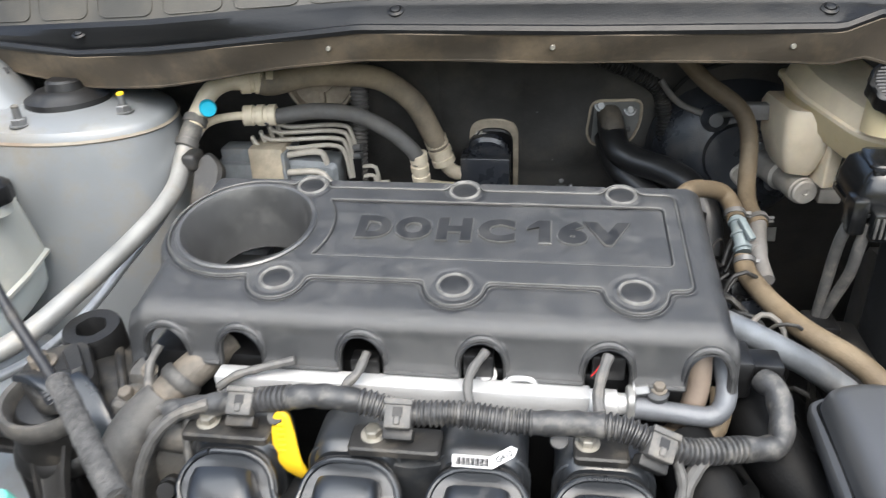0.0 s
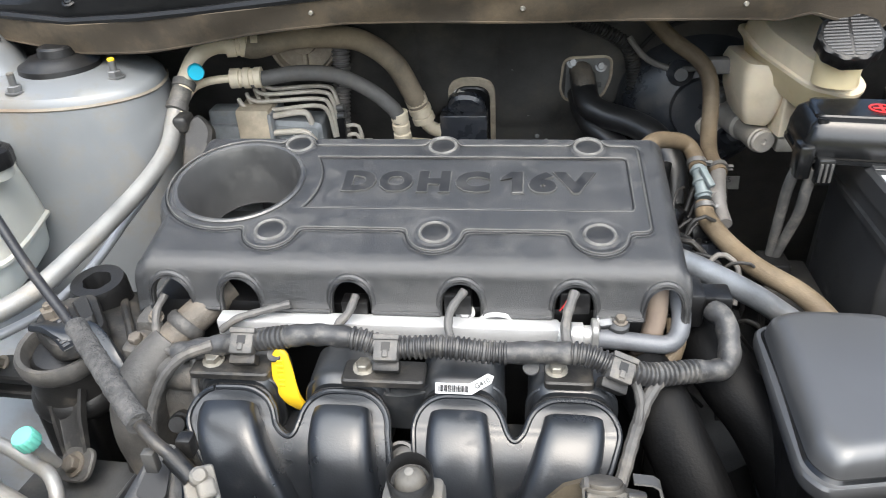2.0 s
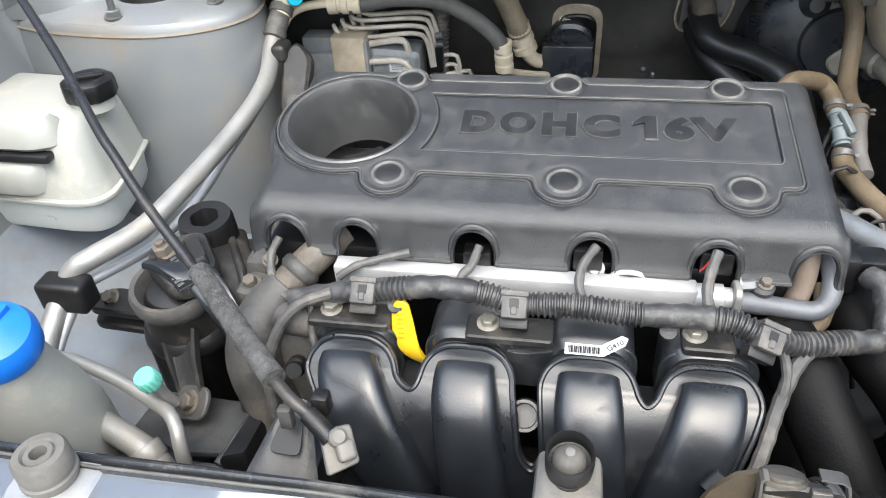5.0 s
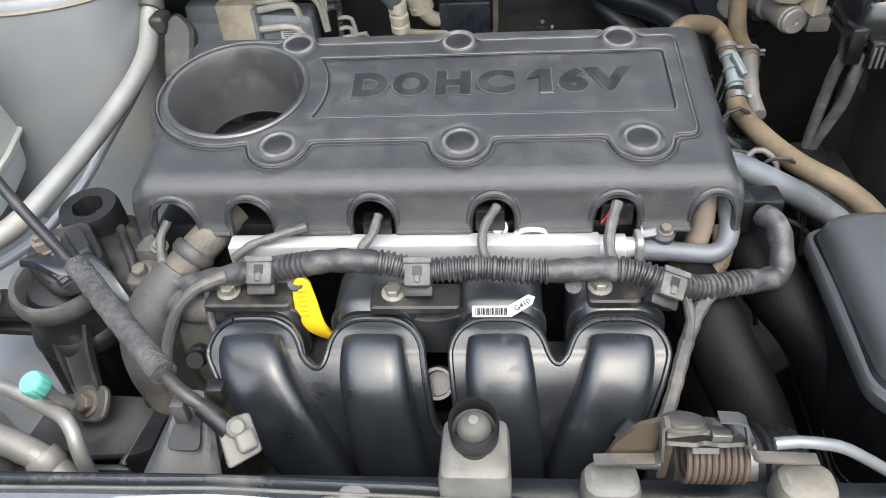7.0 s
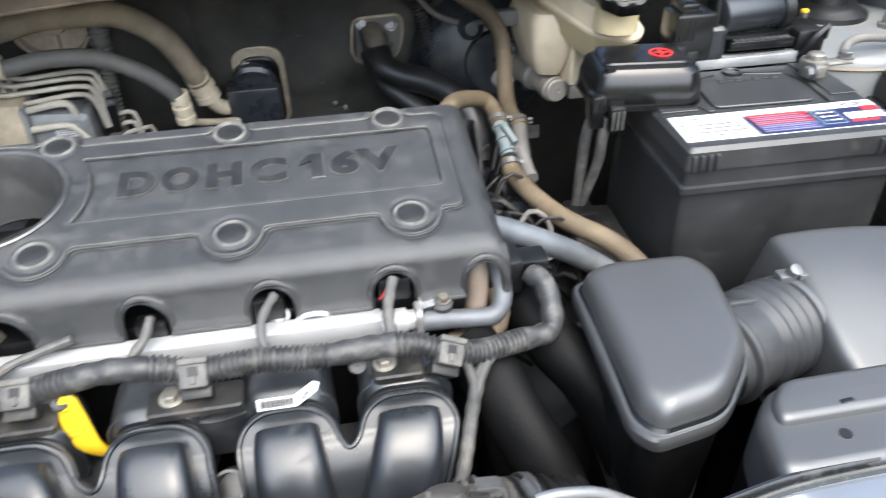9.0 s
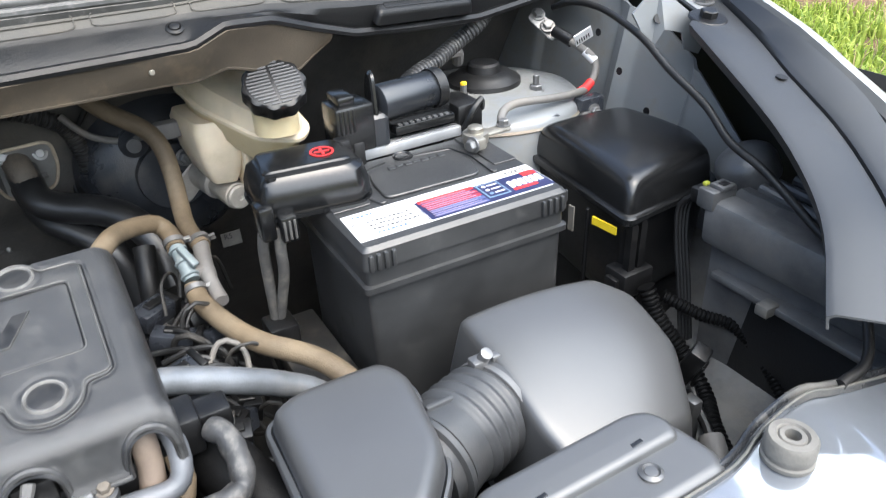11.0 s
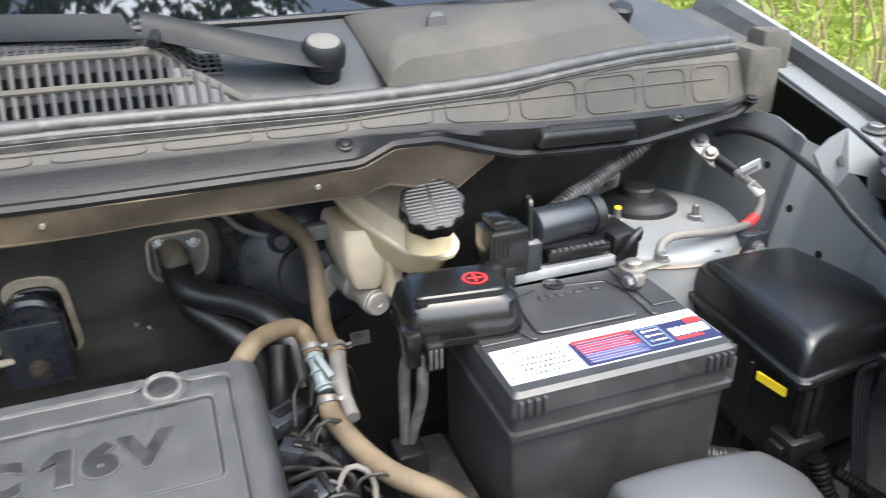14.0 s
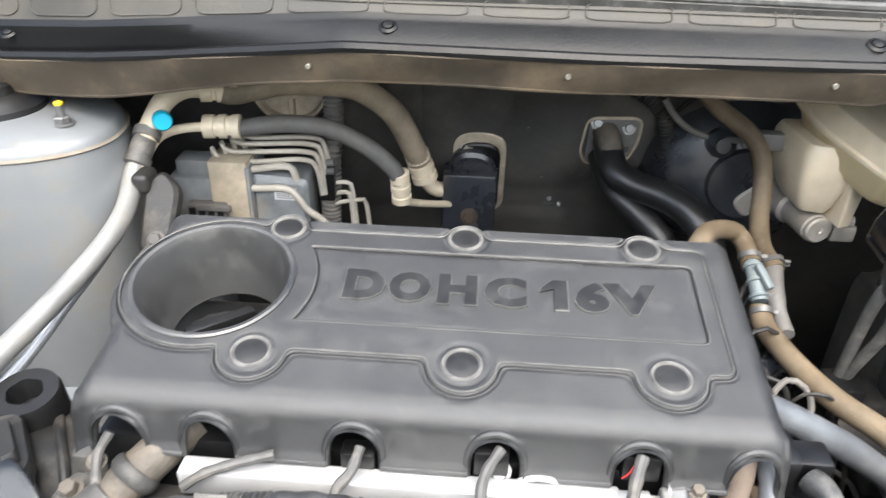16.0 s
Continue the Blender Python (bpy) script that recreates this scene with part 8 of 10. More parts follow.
part("thin_wire", TB([(0.645, 0.045, 0.785), (0.665, 0.02, 0.775), (0.672, -0.01, 0.765), (0.66, -0.03, 0.75)], 0.0035, 8), M_BLUEBLACK, fl)
brk = thing("apron_brackets", "black brackets with studs on the strut tower", "bracket", at=(0.79, 0.2, 0.93))
for x, y, z in ((0.742, 0.2, 0.94), (0.822, 0.21, 0.945)):
    part("plate", B((x - 0.02, y, z - 0.06), (x + 0.02, y + 0.02, z + 0.018), 0.005), M_BLUEBLACK, brk)
    part("stud", BT((x, y - 0.001, z), (0, -1, 0.15), 0.007, 0.007, 1.4, 0.01), M_STEEL, brk)
part("hook", TB([(0.775, 0.2, 0.93), (0.78, 0.19, 0.95), (0.795, 0.188, 0.955), (0.805, 0.19, 0.94)], 0.004, 10), M_BLACK, brk)

# air intake: resonator, bellows, cleaner cover, snorkel
air = thing("air_intake", "satin black plastic air intake resonator and cleaner", "air intake", at=(0.42, -0.1, 0.6))
RS = smooth_outline([(0.281, -0.038), (0.308, -0.029), (0.392, -0.030), (0.404, -0.058), (0.386, -0.152), (0.341, -0.203), (0.285, -0.213), (0.273, -0.196)], 0.018, 6)
part("resonator_body", PR(RS, [(0.62, 0.034), (0.70, 0.024), (0.80, 0.012), (0.866, 0.005)]), M_BLACK, air)
for z, grow in ((0.735, -0.012), (0.745, -0.0125), (0.755, -0.013)):
    part("body_rib", PR(RS, [(z, -grow + 0.006), (z + 0.001, -grow + 0.0035), (z + 0.004, -grow + 0.0035), (z + 0.005, -grow + 0.006)]), M_BLACK, air)
part("resonator_rim", PR(RS, [(0.864, 0.003), (0.866, -0.001), (0.8715, -0.002), (0.877, -0.002), (0.8795, -0.0005), (0.8805, 0.0025)]), M_SATIN2, air)
part("rim_groove", PR(RS, [(0.8795, 0.0015), (0.8815, 0.003), (0.8830, 0.004)]), M_SATIN, air)
part("resonator_lid", dome(RS, 0.880, lambda x, y: 0.9062 - 0.9 * ((x - 0.33) ** 2 + (y + 0.11) ** 2) * 0.45, [(0.0045, 0.0225), (0.0055, 0.014), (0.0072, 0.008), (0.0102, 0.0036), (0.0142, 0.0011), (0.0185, 0.0)]), M_SATIN2, air)


def bellows_radius(g, t):
    r = 0.0405
    if g < 0.020:
        r = 0.0435 if 0.012 < g < 0.0175 else 0.0385
    elif g < 0.044:
        r = 0.0415 - 0.06 * (g - 0.020)
    elif g < 0.084:
        r = 0.0415 + 0.0032 * (0.5 - 0.5 * math.cos((g - 0.044) / 0.0115 * 2 * math.pi))
    return r


BELL = [(0.372, -0.122, 0.851), (0.39, -0.115, 0.851), (0.43, -0.099, 0.850), (0.47, -0.085, 0.847), (0.50, -0.076, 0.845)]
part("bellows", TB(BELL, bellows_radius, 40, 0.0012), M_BELLOW, air, "ribbed rubber bellows")
part("bellows_rib", B((0.392, -0.104, 0.884), (0.420, -0.098, 0.894), 0.002, 2, pose(0, 0, 0)), M_BELLOW, air)
hc = part("hose_clamp", LT([(0.0425, -0.003), (0.0436, -0.003), (0.0436, 0.003), (0.0425, 0.003)], aim((0.460, -0.0885, 0.8476), (0.94, 0.33, -0.06)), 40), M_SCREW, air, "steel worm clamp")
part("clamp_screw", LT([(0.0055, -0.008), (0.0055, 0.007), (0.003, 0.0075)], aim((0.461, -0.078, 0.896), (0.15, -0.45, 0.88)), 14), M_STEEL, hc)
part("clamp_box", B((0.449, -0.083, 0.887), (0.463, -0.070, 0.896), 0.002), M_STEEL, hc)
part("clamp_tail", B((0.470, -0.079, 0.885), (0.478, -0.071, 0.892), 0.001), M_STEEL, hc)
CL = smooth_outline([(0.462, -0.010), (0.630, -0.018), (0.655, -0.054), (0.647, -0.128), (0.602, -0.199), (0.468, -0.199), (0.459, -0.150)], 0.010, 6)


def cleaner_top(x, y):
    d = max(0.0, -0.03 - y)
    return 0.905 - 0.075 * (x - 0.478) - 0.06 * d - 1.5 * d * d - 1.1 * (x - 0.56) ** 2


part("cleaner_cover", dome(CL, 0.76, cleaner_top, [(0.001, 0.06), (0.0085, 0.010), (0.0098, 0.0052), (0.012, 0.0022), (0.015, 0.0006), (0.018, 0.0)]), M_SATIN2, air)
part("cleaner_base", PR(CL, [(0.40, 0.02), (0.70, 0.010), (0.745, 0.002), (0.748, -0.004), (0.760, -0.004), (0.763, 0.001)]), M_BLACK, air)
for y in (-0.07, -0.14):
    part("snap_clip", B((0.652, y - 0.008, 0.745), (0.664, y + 0.008, 0.80), 0.002), M_STEEL, air)
sp = part("sensor_plug", B((-0.010, -0.009, -0.026), (0.010, 0.009, 0.026), 0.003, 2, pose(0.676, -0.118, 0.818, 22, -10, 20)), M_BLACK, air)
part("plug_lock", B((-0.006, -0.012, -0.016), (0.006, -0.008, 0.012), 0.001, 1, pose(0.676, -0.118, 0.818, 22, -10, 20)), M_BLACK, sp)
part("sensor_wire", TB([(0.672, -0.125, 0.795), (0.668, -0.14, 0.782), (0.660, -0.16, 0.776), (0.648, -0.185, 0.762)], 0.0052, 10), M_BLACK, air)
part("wire_collar", LT([(0.011, -0.014), (0.012, -0.012), (0.012, 0.012), (0.009, 0.014)], aim((0.652, -0.178, 0.767), (-0.4, -0.8, -0.45)), 18), M_BOARD, air)
sn = thing("intake_snorkel", "satin black air intake snorkel over the front panel", "snorkel", at=(0.43, -0.23, 0.88))
SN = smooth_outline([(0.334, -0.276), (0.340, -0.245), (0.347, -0.222), (0.366, -0.201), (0.505, -0.199), (0.523, -0.206), (0.531, -0.225), (0.536, -0.262), (0.530, -0.276)], 0.012, 5)
part("shell", dome(SN, 0.855, lambda x, y: 0.9075, [(0.0, 0.016), (0.001, 0.008), (0.003, 0.0035), (0.0055, 0.0010), (0.0085, 0.0)]), M_SATIN2, sn)
SN2 = smooth_outline([(0.352, -0.2395), (0.355, -0.222), (0.371, -0.2045), (0.501, -0.2025), (0.516, -0.2085), (0.5225, -0.224), (0.520, -0.2385)], 0.009, 5)
part("raised_edge", dome(SN2, 0.905, lambda x, y: 0.9145 - 0.05 * max(0.0, -0.222 - y), [(0.0, 0.0075), (0.0008, 0.0035), (0.0022, 0.0013), (0.0042, 0.0004), (0.006, 0.0)]), M_SATIN2, sn)
for x, y in ((0.4030, -0.2312), (0.4863, -0.2295)):
    part("edge_notch", B((x - 0.0055, y - 0.0022, 0.909), (x + 0.0055, y + 0.0022, 0.9146), 0.0008, 1, Matrix.Translation((x, y, 0)) @ pose(0, 0, 0, 0, 0, 5) @ Matrix.Translation((-x, -y, 0))), M_SATIN, sn)
part("push_clip", LT([(0.0085, 0), (0.0085, 0.0016), (0.0062, 0.0032), (0.0052, 0.0018), (0.0045, 0.0026), (0.0025, 0.0028)], pose(0.480, -0.2505, 0.9076), 24), M_SATIN2, sn)
part("hole", LT([(0.0042, 0), (0.0042, 0.0006)], pose(0.3905, -0.2515, 0.9075), 18), M_INKSHADE, sn)
part("throat", B((0.36, -0.262, 0.60), (0.5, -0.2, 0.87), 0.01), M_BLACK, sn)

# headlamp back and the cable along the wing
hl = thing("headlamp", "dark grey headlamp housing with a bulb plug", "headlamp", at=(0.82, -0.14, 0.7))
rows = []
for k in range(23):
    y = -0.034 - 0.012 * k
    dx, dz = 0.10 * (-0.034 - y), 0.07 * (-0.034 - y)
    rows.append([(x + dx, y, z - dz) for x, z in ((0.788, 0.72), (0.786, 0.86), (0.784, 0.882), (0.770, 0.885), (0.766, 0.892), (0.764, 0.928), (0.767, 0.935), (0.774, 0.9375), (0.792, 0.9375), (0.797, 0.930), (0.803, 0.928), (0.815, 0.934), (0.830, 0.932), (0.840, 0.922), (0.90, 0.915), (0.905, 0.72))])
bm = grid(rows)
bm.faces.new([v for v in bm.verts if abs(v.co.y + 0.034) < 1e-5])
part("housing", bm, M_BOARD2, hl, smooth=30)
part("lower_ledge", B((0.776, -0.30, 0.842), (0.800, -0.045, 0.850), 0.002, 2, pose(0, 0, 0)), M_BOARD2, hl)
part("lower_wall", B((0.792, -0.30, 0.70), (0.802, -0.06, 0.842), 0.003), M_BAYDARK2, hl)
part("adjuster", B((0.764, -0.128, 0.840), (0.784, -0.112, 0.853), 0.003), M_PALEMETAL, hl)
part("bulb_cover", LT([(0.034, 0), (0.034, 0.02), (0.031, 0.028), (0.024, 0.034), (0.012, 0.037)], aim((0.862, -0.010, 0.925), (-0.35, 0.25, 0.9)), 32), M_BOARD2, hl)
for k in range(3):
    part("cover_rib", TB([(0.834 + 0.022 * k, -0.045 - 0.004 * k, 0.934), (0.838 + 0.022 * k, -0.10, 0.928), (0.842 + 0.02 * k, -0.16, 0.92)], 0.006, 10), M_BOARD2, hl)
pl = part("plug", B((0.762, -0.044, 0.925), (0.798, -0.022, 0.947), 0.003), M_BOARD2, hl)
part("plug_lock", B((0.772, -0.046, 0.946), (0.792, -0.028, 0.951), 0.0015), M_BOARD2, pl)
part("plug_slot", B((0.777, -0.042, 0.9505), (0.787, -0.034, 0.9518), 0.0003), M_INKSHADE, pl)
part("yellow_clip", B((0.768, -0.027, 0.947), (0.775, -0.022, 0.951), 0.0012), M_LIME, pl, "yellow-green plug lock")
part("plug_tail", B((0.765, -0.022, 0.925), (0.790, -0.010, 0.942), 0.003), M_BLACK, pl)
for k in range(4):
    part("plug_wire", TB([(0.768 + 0.006 * k, -0.012, 0.930), (0.764 + 0.006 * k, 0.0, 0.915), (0.762 + 0.005 * k, -0.004, 0.88), (0.760 + 0.005 * k, -0.02, 0.82), (0.752 + 0.005 * k, -0.04, 0.76)], 0.0028, 8), M_RUBBER, pl)
single("hood_release_cable", TB([(0.86, 0.35, 1.045), (0.868, 0.318, 1.057), (0.858, 0.252, 1.063), (0.842, 0.183, 1.057), (0.832, 0.137, 1.047), (0.824, 0.094, 1.030), (0.815, 0.028, 1.008), (0.80, -0.022, 0.987), (0.793, -0.071, 0.976), (0.785, -0.133, 0.951), (0.765, -0.2, 0.93), (0.70, -0.258, 0.915), (0.655, -0.266, 0.912)], 0.0043, 12), M_RUBBER, "black hood release cable along the wing", "cable")

# ---- front panel, hood stops and latch ----
RIM = [(-0.72, -0.27, 0.900), (-0.35, -0.284, 0.902), (-0.2, -0.286, 0.904), (-0.135, -0.284, 0.902), (-0.1, -0.287, 0.905), (-0.05, -0.291, 0.909), (0.0, -0.293, 0.909), (0.06, -0.298, 0.902), (0.1, -0.299, 0.902), (0.2, -0.297, 0.903), (0.26, -0.288, 0.905), (0.31, -0.277, 0.905), (0.357, -0.271, 0.905), (0.475, -0.268, 0.905), (0.535, -0.266, 0.906), (0.57, -0.258, 0.914), (0.62, -0.254, 0.918), (0.66, -0.262, 0.912), (0.80, -0.29, 0.905), (0.95, -0.33, 0.90)]
front = thing("radiator_cover", "glossy dark front panel with a rolled edge", "front panel", at=(0.1, -0.35, 0.86))
rim = spline(RIM, 0.012)
rows = []
for dy, dz in ((0.001, -0.05), (0.003, -0.012), (0.002, -0.003), (0.0005, 0.0005), (-0.0015, 0.001), (-0.003, -0.0005), (-0.0042, -0.003), (-0.0055, -0.003), (-0.0068, -0.001), (-0.0082, -0.0006), (-0.0092, -0.006)):
    rows.append([(q.x, q.y + dy, q.z + dz) for q in rim])
part("rolled_edge", thicken(grid(rows), 0.002), M_PANEL, front)
rows = []
for k in range(14):
    t = k / 13
    row = []
    for q in rim:
        sink = 0.006 * step(sd_box(q.x, t, -0.19, -0.075, 0.05, 0.9, 0.05) * 0.2, 0.01) + 0.006 * step(sd_box(q.x, t, -0.02, 0.33, 0.05, 0.9, 0.05) * 0.2, 0.01)
        row.append((q.x, q.y - 0.0085 - 0.3365 * t, 0.899 - 0.01 * t - 0.16 * t ** 3 - sink + (q.z - 0.904) * (1 - t) * 0.8))
    rows.append(row)
part("plate", thicken(grid(rows), 0.003), M_PANELGLOSS, front, "glossy dark painted plate")
# pale tube paints the highlight that runs along the roll
part("edge_highlight", TB([(q.x, q.y - 0.0078, q.z - 0.0002) for q in rim], 0.0011, 8, 1, False), M_EDGESHINE, front, "thin pale line painting the highlight of the rolled edge")
part("fold", B((-0.72, -0.285, 0.78), (0.95, -0.27, 0.885), 0.004), M_BLACK, front)
for x, y, z in ((-0.051, -0.2985, 0.9035), (0.487, -0.300, 0.900), (0.245, -0.318, 0.9), (0.02, -0.322, 0.898)):
    sc = part("panel_screw", LT([(0.0102, 0), (0.0102, 0.0016), (0.0088, 0.0040), (0.005, 0.0056)], pose(x, y, z, 4, 0, 0), 28), M_PALEMETAL if x < 0 else M_SCREW, front)
    if x < 0:
        continue
    part("cross_slot", B((-0.0035, -0.0007, 0.0050), (0.0035, 0.0007, 0.0062), 0, 1, pose(x, y, z, 4, 0, 20)), M_INKSHADE, sc)
    part("cross_slot", B((-0.0007, -0.0035, 0.0051), (0.0007, 0.0035, 0.0063), 0, 1, pose(x, y, z, 4, 0, 20)), M_INKSHADE, sc)
part("light_pad", slab(smooth_outline([(-0.021, -0.022), (0.021, -0.022), (0.021, 0.009), (-0.021, 0.009)], 0.006), 0.006, 0.002, pose(-0.05, -0.3055, 0.9005, 4, 0, 0)), M_PALEMETAL, front)
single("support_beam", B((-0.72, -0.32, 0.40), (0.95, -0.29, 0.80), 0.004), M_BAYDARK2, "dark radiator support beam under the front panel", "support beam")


def rubber_stop(at, r):
    t = thing("hood_stop", "worn black rubber hood stop", "hood stop", "hood stops", at=at)
    part("ring", LT([(r * 0.94, -0.012), (r, -0.006), (r * 1.02, 0.004), (r * 1.01, 0.011), (r * 0.96, 0.0122), (r * 0.91, 0.011), (r * 0.89, 0.0), (r * 0.70, -0.001)], Matrix.Translation(at) @ pose(0, 0, 0, 12, 0, 0), 40), M_RUBBER, t)
    part("cone", LT([(r * 0.72, 0.0), (r * 0.66, 0.004), (r * 0.40, 0.008), (r * 0.24, 0.0105), (r * 0.2, 0.0125), (r * 0.1, 0.013)], Matrix.Translation(at) @ pose(0, 0, 0, 12, 0, 0), 32), M_CONE, t, "pale dusty rubber cone")
    return t


rubber_stop(Vector((0.0165, -0.279, 0.9425)), 0.0134)
sb = thing("stop_bracket", "pale painted sheet-metal bracket of the hood stop", "bracket", at=(0.017, -0.285, 0.9))
part("top", PR(smooth_outline([(-0.003, -0.303), (0.0365, -0.303), (0.0355, -0.263), (-0.002, -0.263)], 0.005, 3), [(0.85, 0), (0.925, 0), (0.931, 0.0015), (0.933, 0.0045)]), M_PALEMETAL, sb)
part("front_lip", B((-0.0035, -0.3052, 0.86), (0.037, -0.3026, 0.915), 0.001), M_PALEMETAL, sb)
part("stem", LT([(0.009, 0), (0.009, 0.012)], pose(0.0165, -0.281, 0.925, 12, 0, 0), 20), M_RUBBER, sb, "black rubber stem")
# stops at both ends of the panel
for x, y, z in ((0.570, -0.287, 0.8965), (-0.305, -0.303, 0.896)):
    t = thing("corner_stop", "black screw-in rubber hood stop", "hood stop", "hood stops", at=(x, y, z))
    part("body", LT([(0.0185, 0.0), (0.018, 0.003), (0.0165, 0.004), (0.0165, 0.007), (0.018, 0.008), (0.018, 0.011), (0.0165, 0.012), (0.0165, 0.015), (0.0175, 0.016), (0.0172, 0.026), (0.0155, 0.0285), (0.0110, 0.0290), (0.0095, 0.027), (0.0085, 0.0285), (0.0055, 0.0285), (0.0050, 0.020)], pose(x, y, z), 32), M_CONE, t)
    part("seat", slab(smooth_outline([(-0.026, -0.026), (0.03, -0.026), (0.03, 0.022), (-0.026, 0.022)], 0.016), 0.006, 0.002, pose(x, y, z - 0.002)), M_ALU2, t)
# latch
latch = thing("hood_latch", "worn metal hood latch with a coil spring", "hood latch", at=(0.14, -0.27, 0.92))
def folded(pts, y0, y1, t):
    """A strip of sheet metal bent along pts (x, z), between two depths."""
    bm = grid([[(x, y, z) for x, z in pts] for y in (y0, (y0 + y1) / 2, y1)])
    return thicken(bm, t)


part("left_bracket", folded([(0.082, 0.917), (0.115, 0.9185), (0.1175, 0.921), (0.1145, 0.949), (0.1160, 0.951), (0.1185, 0.9515)], -0.283, -0.276, 0.0015), M_LATCH, latch, "bent worn steel bracket")
part("right_bracket", folded([(0.143, 0.955), (0.154, 0.954), (0.158, 0.951), (0.1625, 0.935), (0.168, 0.922), (0.171, 0.920), (0.202, 0.9185)], -0.282, -0.275, 0.0015), M_LATCH, latch, "bent worn steel bracket")
part("bent_plate", PR([(0.088, 0.912), (0.1150, 0.914), (0.1150, 0.948), (0.104, 0.943), (0.093, 0.928)], [(0, 0), (0.003, 0)], pose(0.001, -0.272, -0.002, 90, 0, 0)), M_BRONZE, latch)
leaning = lambda z: pose(0, -0.276, z, -32, 0, 0) @ pose(0, 0.276, -z)
for k, z in enumerate((0.9425, 0.9455)):
    part("disc", LT([(0.0125 - 0.002 * k, 0), (0.013 - 0.002 * k, 0.001), (0.013 - 0.002 * k, 0.0025), (0.0115 - 0.002 * k, 0.0032)], pose(0.127, -0.276, z, -32, 0, 0), 28), M_LATCH, latch)
part("claw", PR(smooth_outline([(0.117, -0.284), (0.137, -0.278), (0.150, -0.283), (0.152, -0.276), (0.138, -0.268), (0.120, -0.270)], 0.003, 3), [(0.938, 0), (0.941, 0)], leaning(0.94)), M_LATCH, latch)
part("claw_tip", B((0.1405, -0.284, 0.939), (0.151, -0.279, 0.945), 0.001), M_LATCH, latch)
part("pawl", PR(smooth_outline([(0.118, -0.280), (0.135, -0.283), (0.139, -0.279), (0.148, -0.283), (0.163, -0.280), (0.163, -0.272), (0.118, -0.272)], 0.003, 3), [(0.929, 0), (0.9315, 0)], leaning(0.93)), M_LATCH, latch)
part("hook", PR(smooth_outline([(0.133, -0.280), (0.15, -0.280), (0.147, -0.271), (0.136, -0.271)], 0.003, 3), [(0.9215, 0), (0.925, 0)], leaning(0.923)), M_LATCH, latch)
coil = [(0.131 + 0.036 * k / 168, -0.272 + 0.0125 * math.sin(k * math.pi / 8), 0.9075 + 0.0125 * math.cos(k * math.pi / 8)) for k in range(169)]
part("coil_spring", TB(coil, 0.0017, 8, 1, False), M_RUST, latch, "rusty coil spring")
part("spring_arm", B((0.119, -0.276, 0.892), (0.1255, -0.266, 0.925), 0.002), M_RUST, latch)
part("threaded_pin", TB([(0.105, -0.274, 0.906), (0.12, -0.274, 0.906)], lambda g, t: 0.0035 + 0.0006 * ((g / 0.0014) % 1), 10, 0.0005), M_STEEL, latch)
for x in (0.0925, 0.1985):
    part("pad", PR(rounded(0.033, 0.026, 0.009), [(0.88, 0), (0.8985, 0), (0.9045, 0.0018), (0.907, 0.005)], pose(x, -0.284, 0)), M_PALECREAM, latch, "pale worn pad")
part("backing", B((0.07, -0.262, 0.78), (0.2, -0.252, 0.855), 0.003), M_BLACK, latch)
part("pull_cable", TB([(0.178, -0.276, 0.928), (0.19, -0.276, 0.930), (0.205, -0.276, 0.928), (0.218, -0.276, 0.923), (0.245, -0.276, 0.903), (0.268, -0.272, 0.88)], 0.0034, 12), M_STEELBLUE, latch, "grey release cable")

# ---- cowl top, wiper, windshield, hood ----
def glass_foot(x):
    """Lower edge of the windshield: y and z."""
    return 0.415 + 0.42 * (x - MID) ** 2, 1.212 - 0.01 * (x - MID)


ct = thing("cowl_grille", "grey plastic cowl top with air slots", "cowl grille", at=(MID, 0.33, 1.16))
def top_sheet(x, t, up=0.0):
    """The cowl top between the seal (t = 0) and the glass (t = 1), raised into a grille on the passenger's side."""
    sy, sz = cowl_at(x)[6:]
    gy, gz = glass_foot(x)
    dz = interp(t, [(0, -0.012), (0.1, -0.002), (0.25, 0.002), (0.45, 0.004), (0.7, 0.003), (0.92, 0.0), (1.0, 0.001)])[0]
    edge = 0.19 + 0.082 * (1 - t / 0.27) if t < 0.27 else 0.20 + 0.03 * (t - 0.27)
    dz += interp(t, [(0, 0), (0.27, 0.028), (0.6, 0.018), (1.0, 0)])[0] * step(x - edge, 0.014 if t < 0.27 else 0.03)
    return Vector((x, sy + 0.012 + (gy - sy - 0.012) * t, sz + (gz - sz) * t + dz + up))


TX = [float(v) for v in np.linspace(-0.68, 0.9, 330)]
part("top_sheet", thicken(grid([[top_sheet(x, t) for x in TX] for t in (0, 0.05, 0.1, 0.15, 0.2, 0.25, 0.27, 0.32, 0.4, 0.5, 0.6, 0.72, 0.84, 0.92, 1.0)]), 0.003), M_COWLGREY, ct)
band = [top_sheet(-0.5 + 0.02 * k, 0.27, 0.001) for k in range(35)]
part("grille_band", TB([*band, top_sheet(0.193, 0.265, 0.001), top_sheet(0.21, 0.2, 0.001), top_sheet(0.235, 0.12, 0.0), top_sheet(0.268, 0.02, 0.002)], 0.0052, 10, 0.01), M_DUSTCOWL, ct, "dusty raised band round the slots")
# dark sheets laid on the closed top paint the shade between the slats
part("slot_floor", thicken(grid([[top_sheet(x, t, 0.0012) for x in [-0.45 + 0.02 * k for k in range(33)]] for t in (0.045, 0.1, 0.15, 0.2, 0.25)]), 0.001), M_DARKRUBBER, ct)
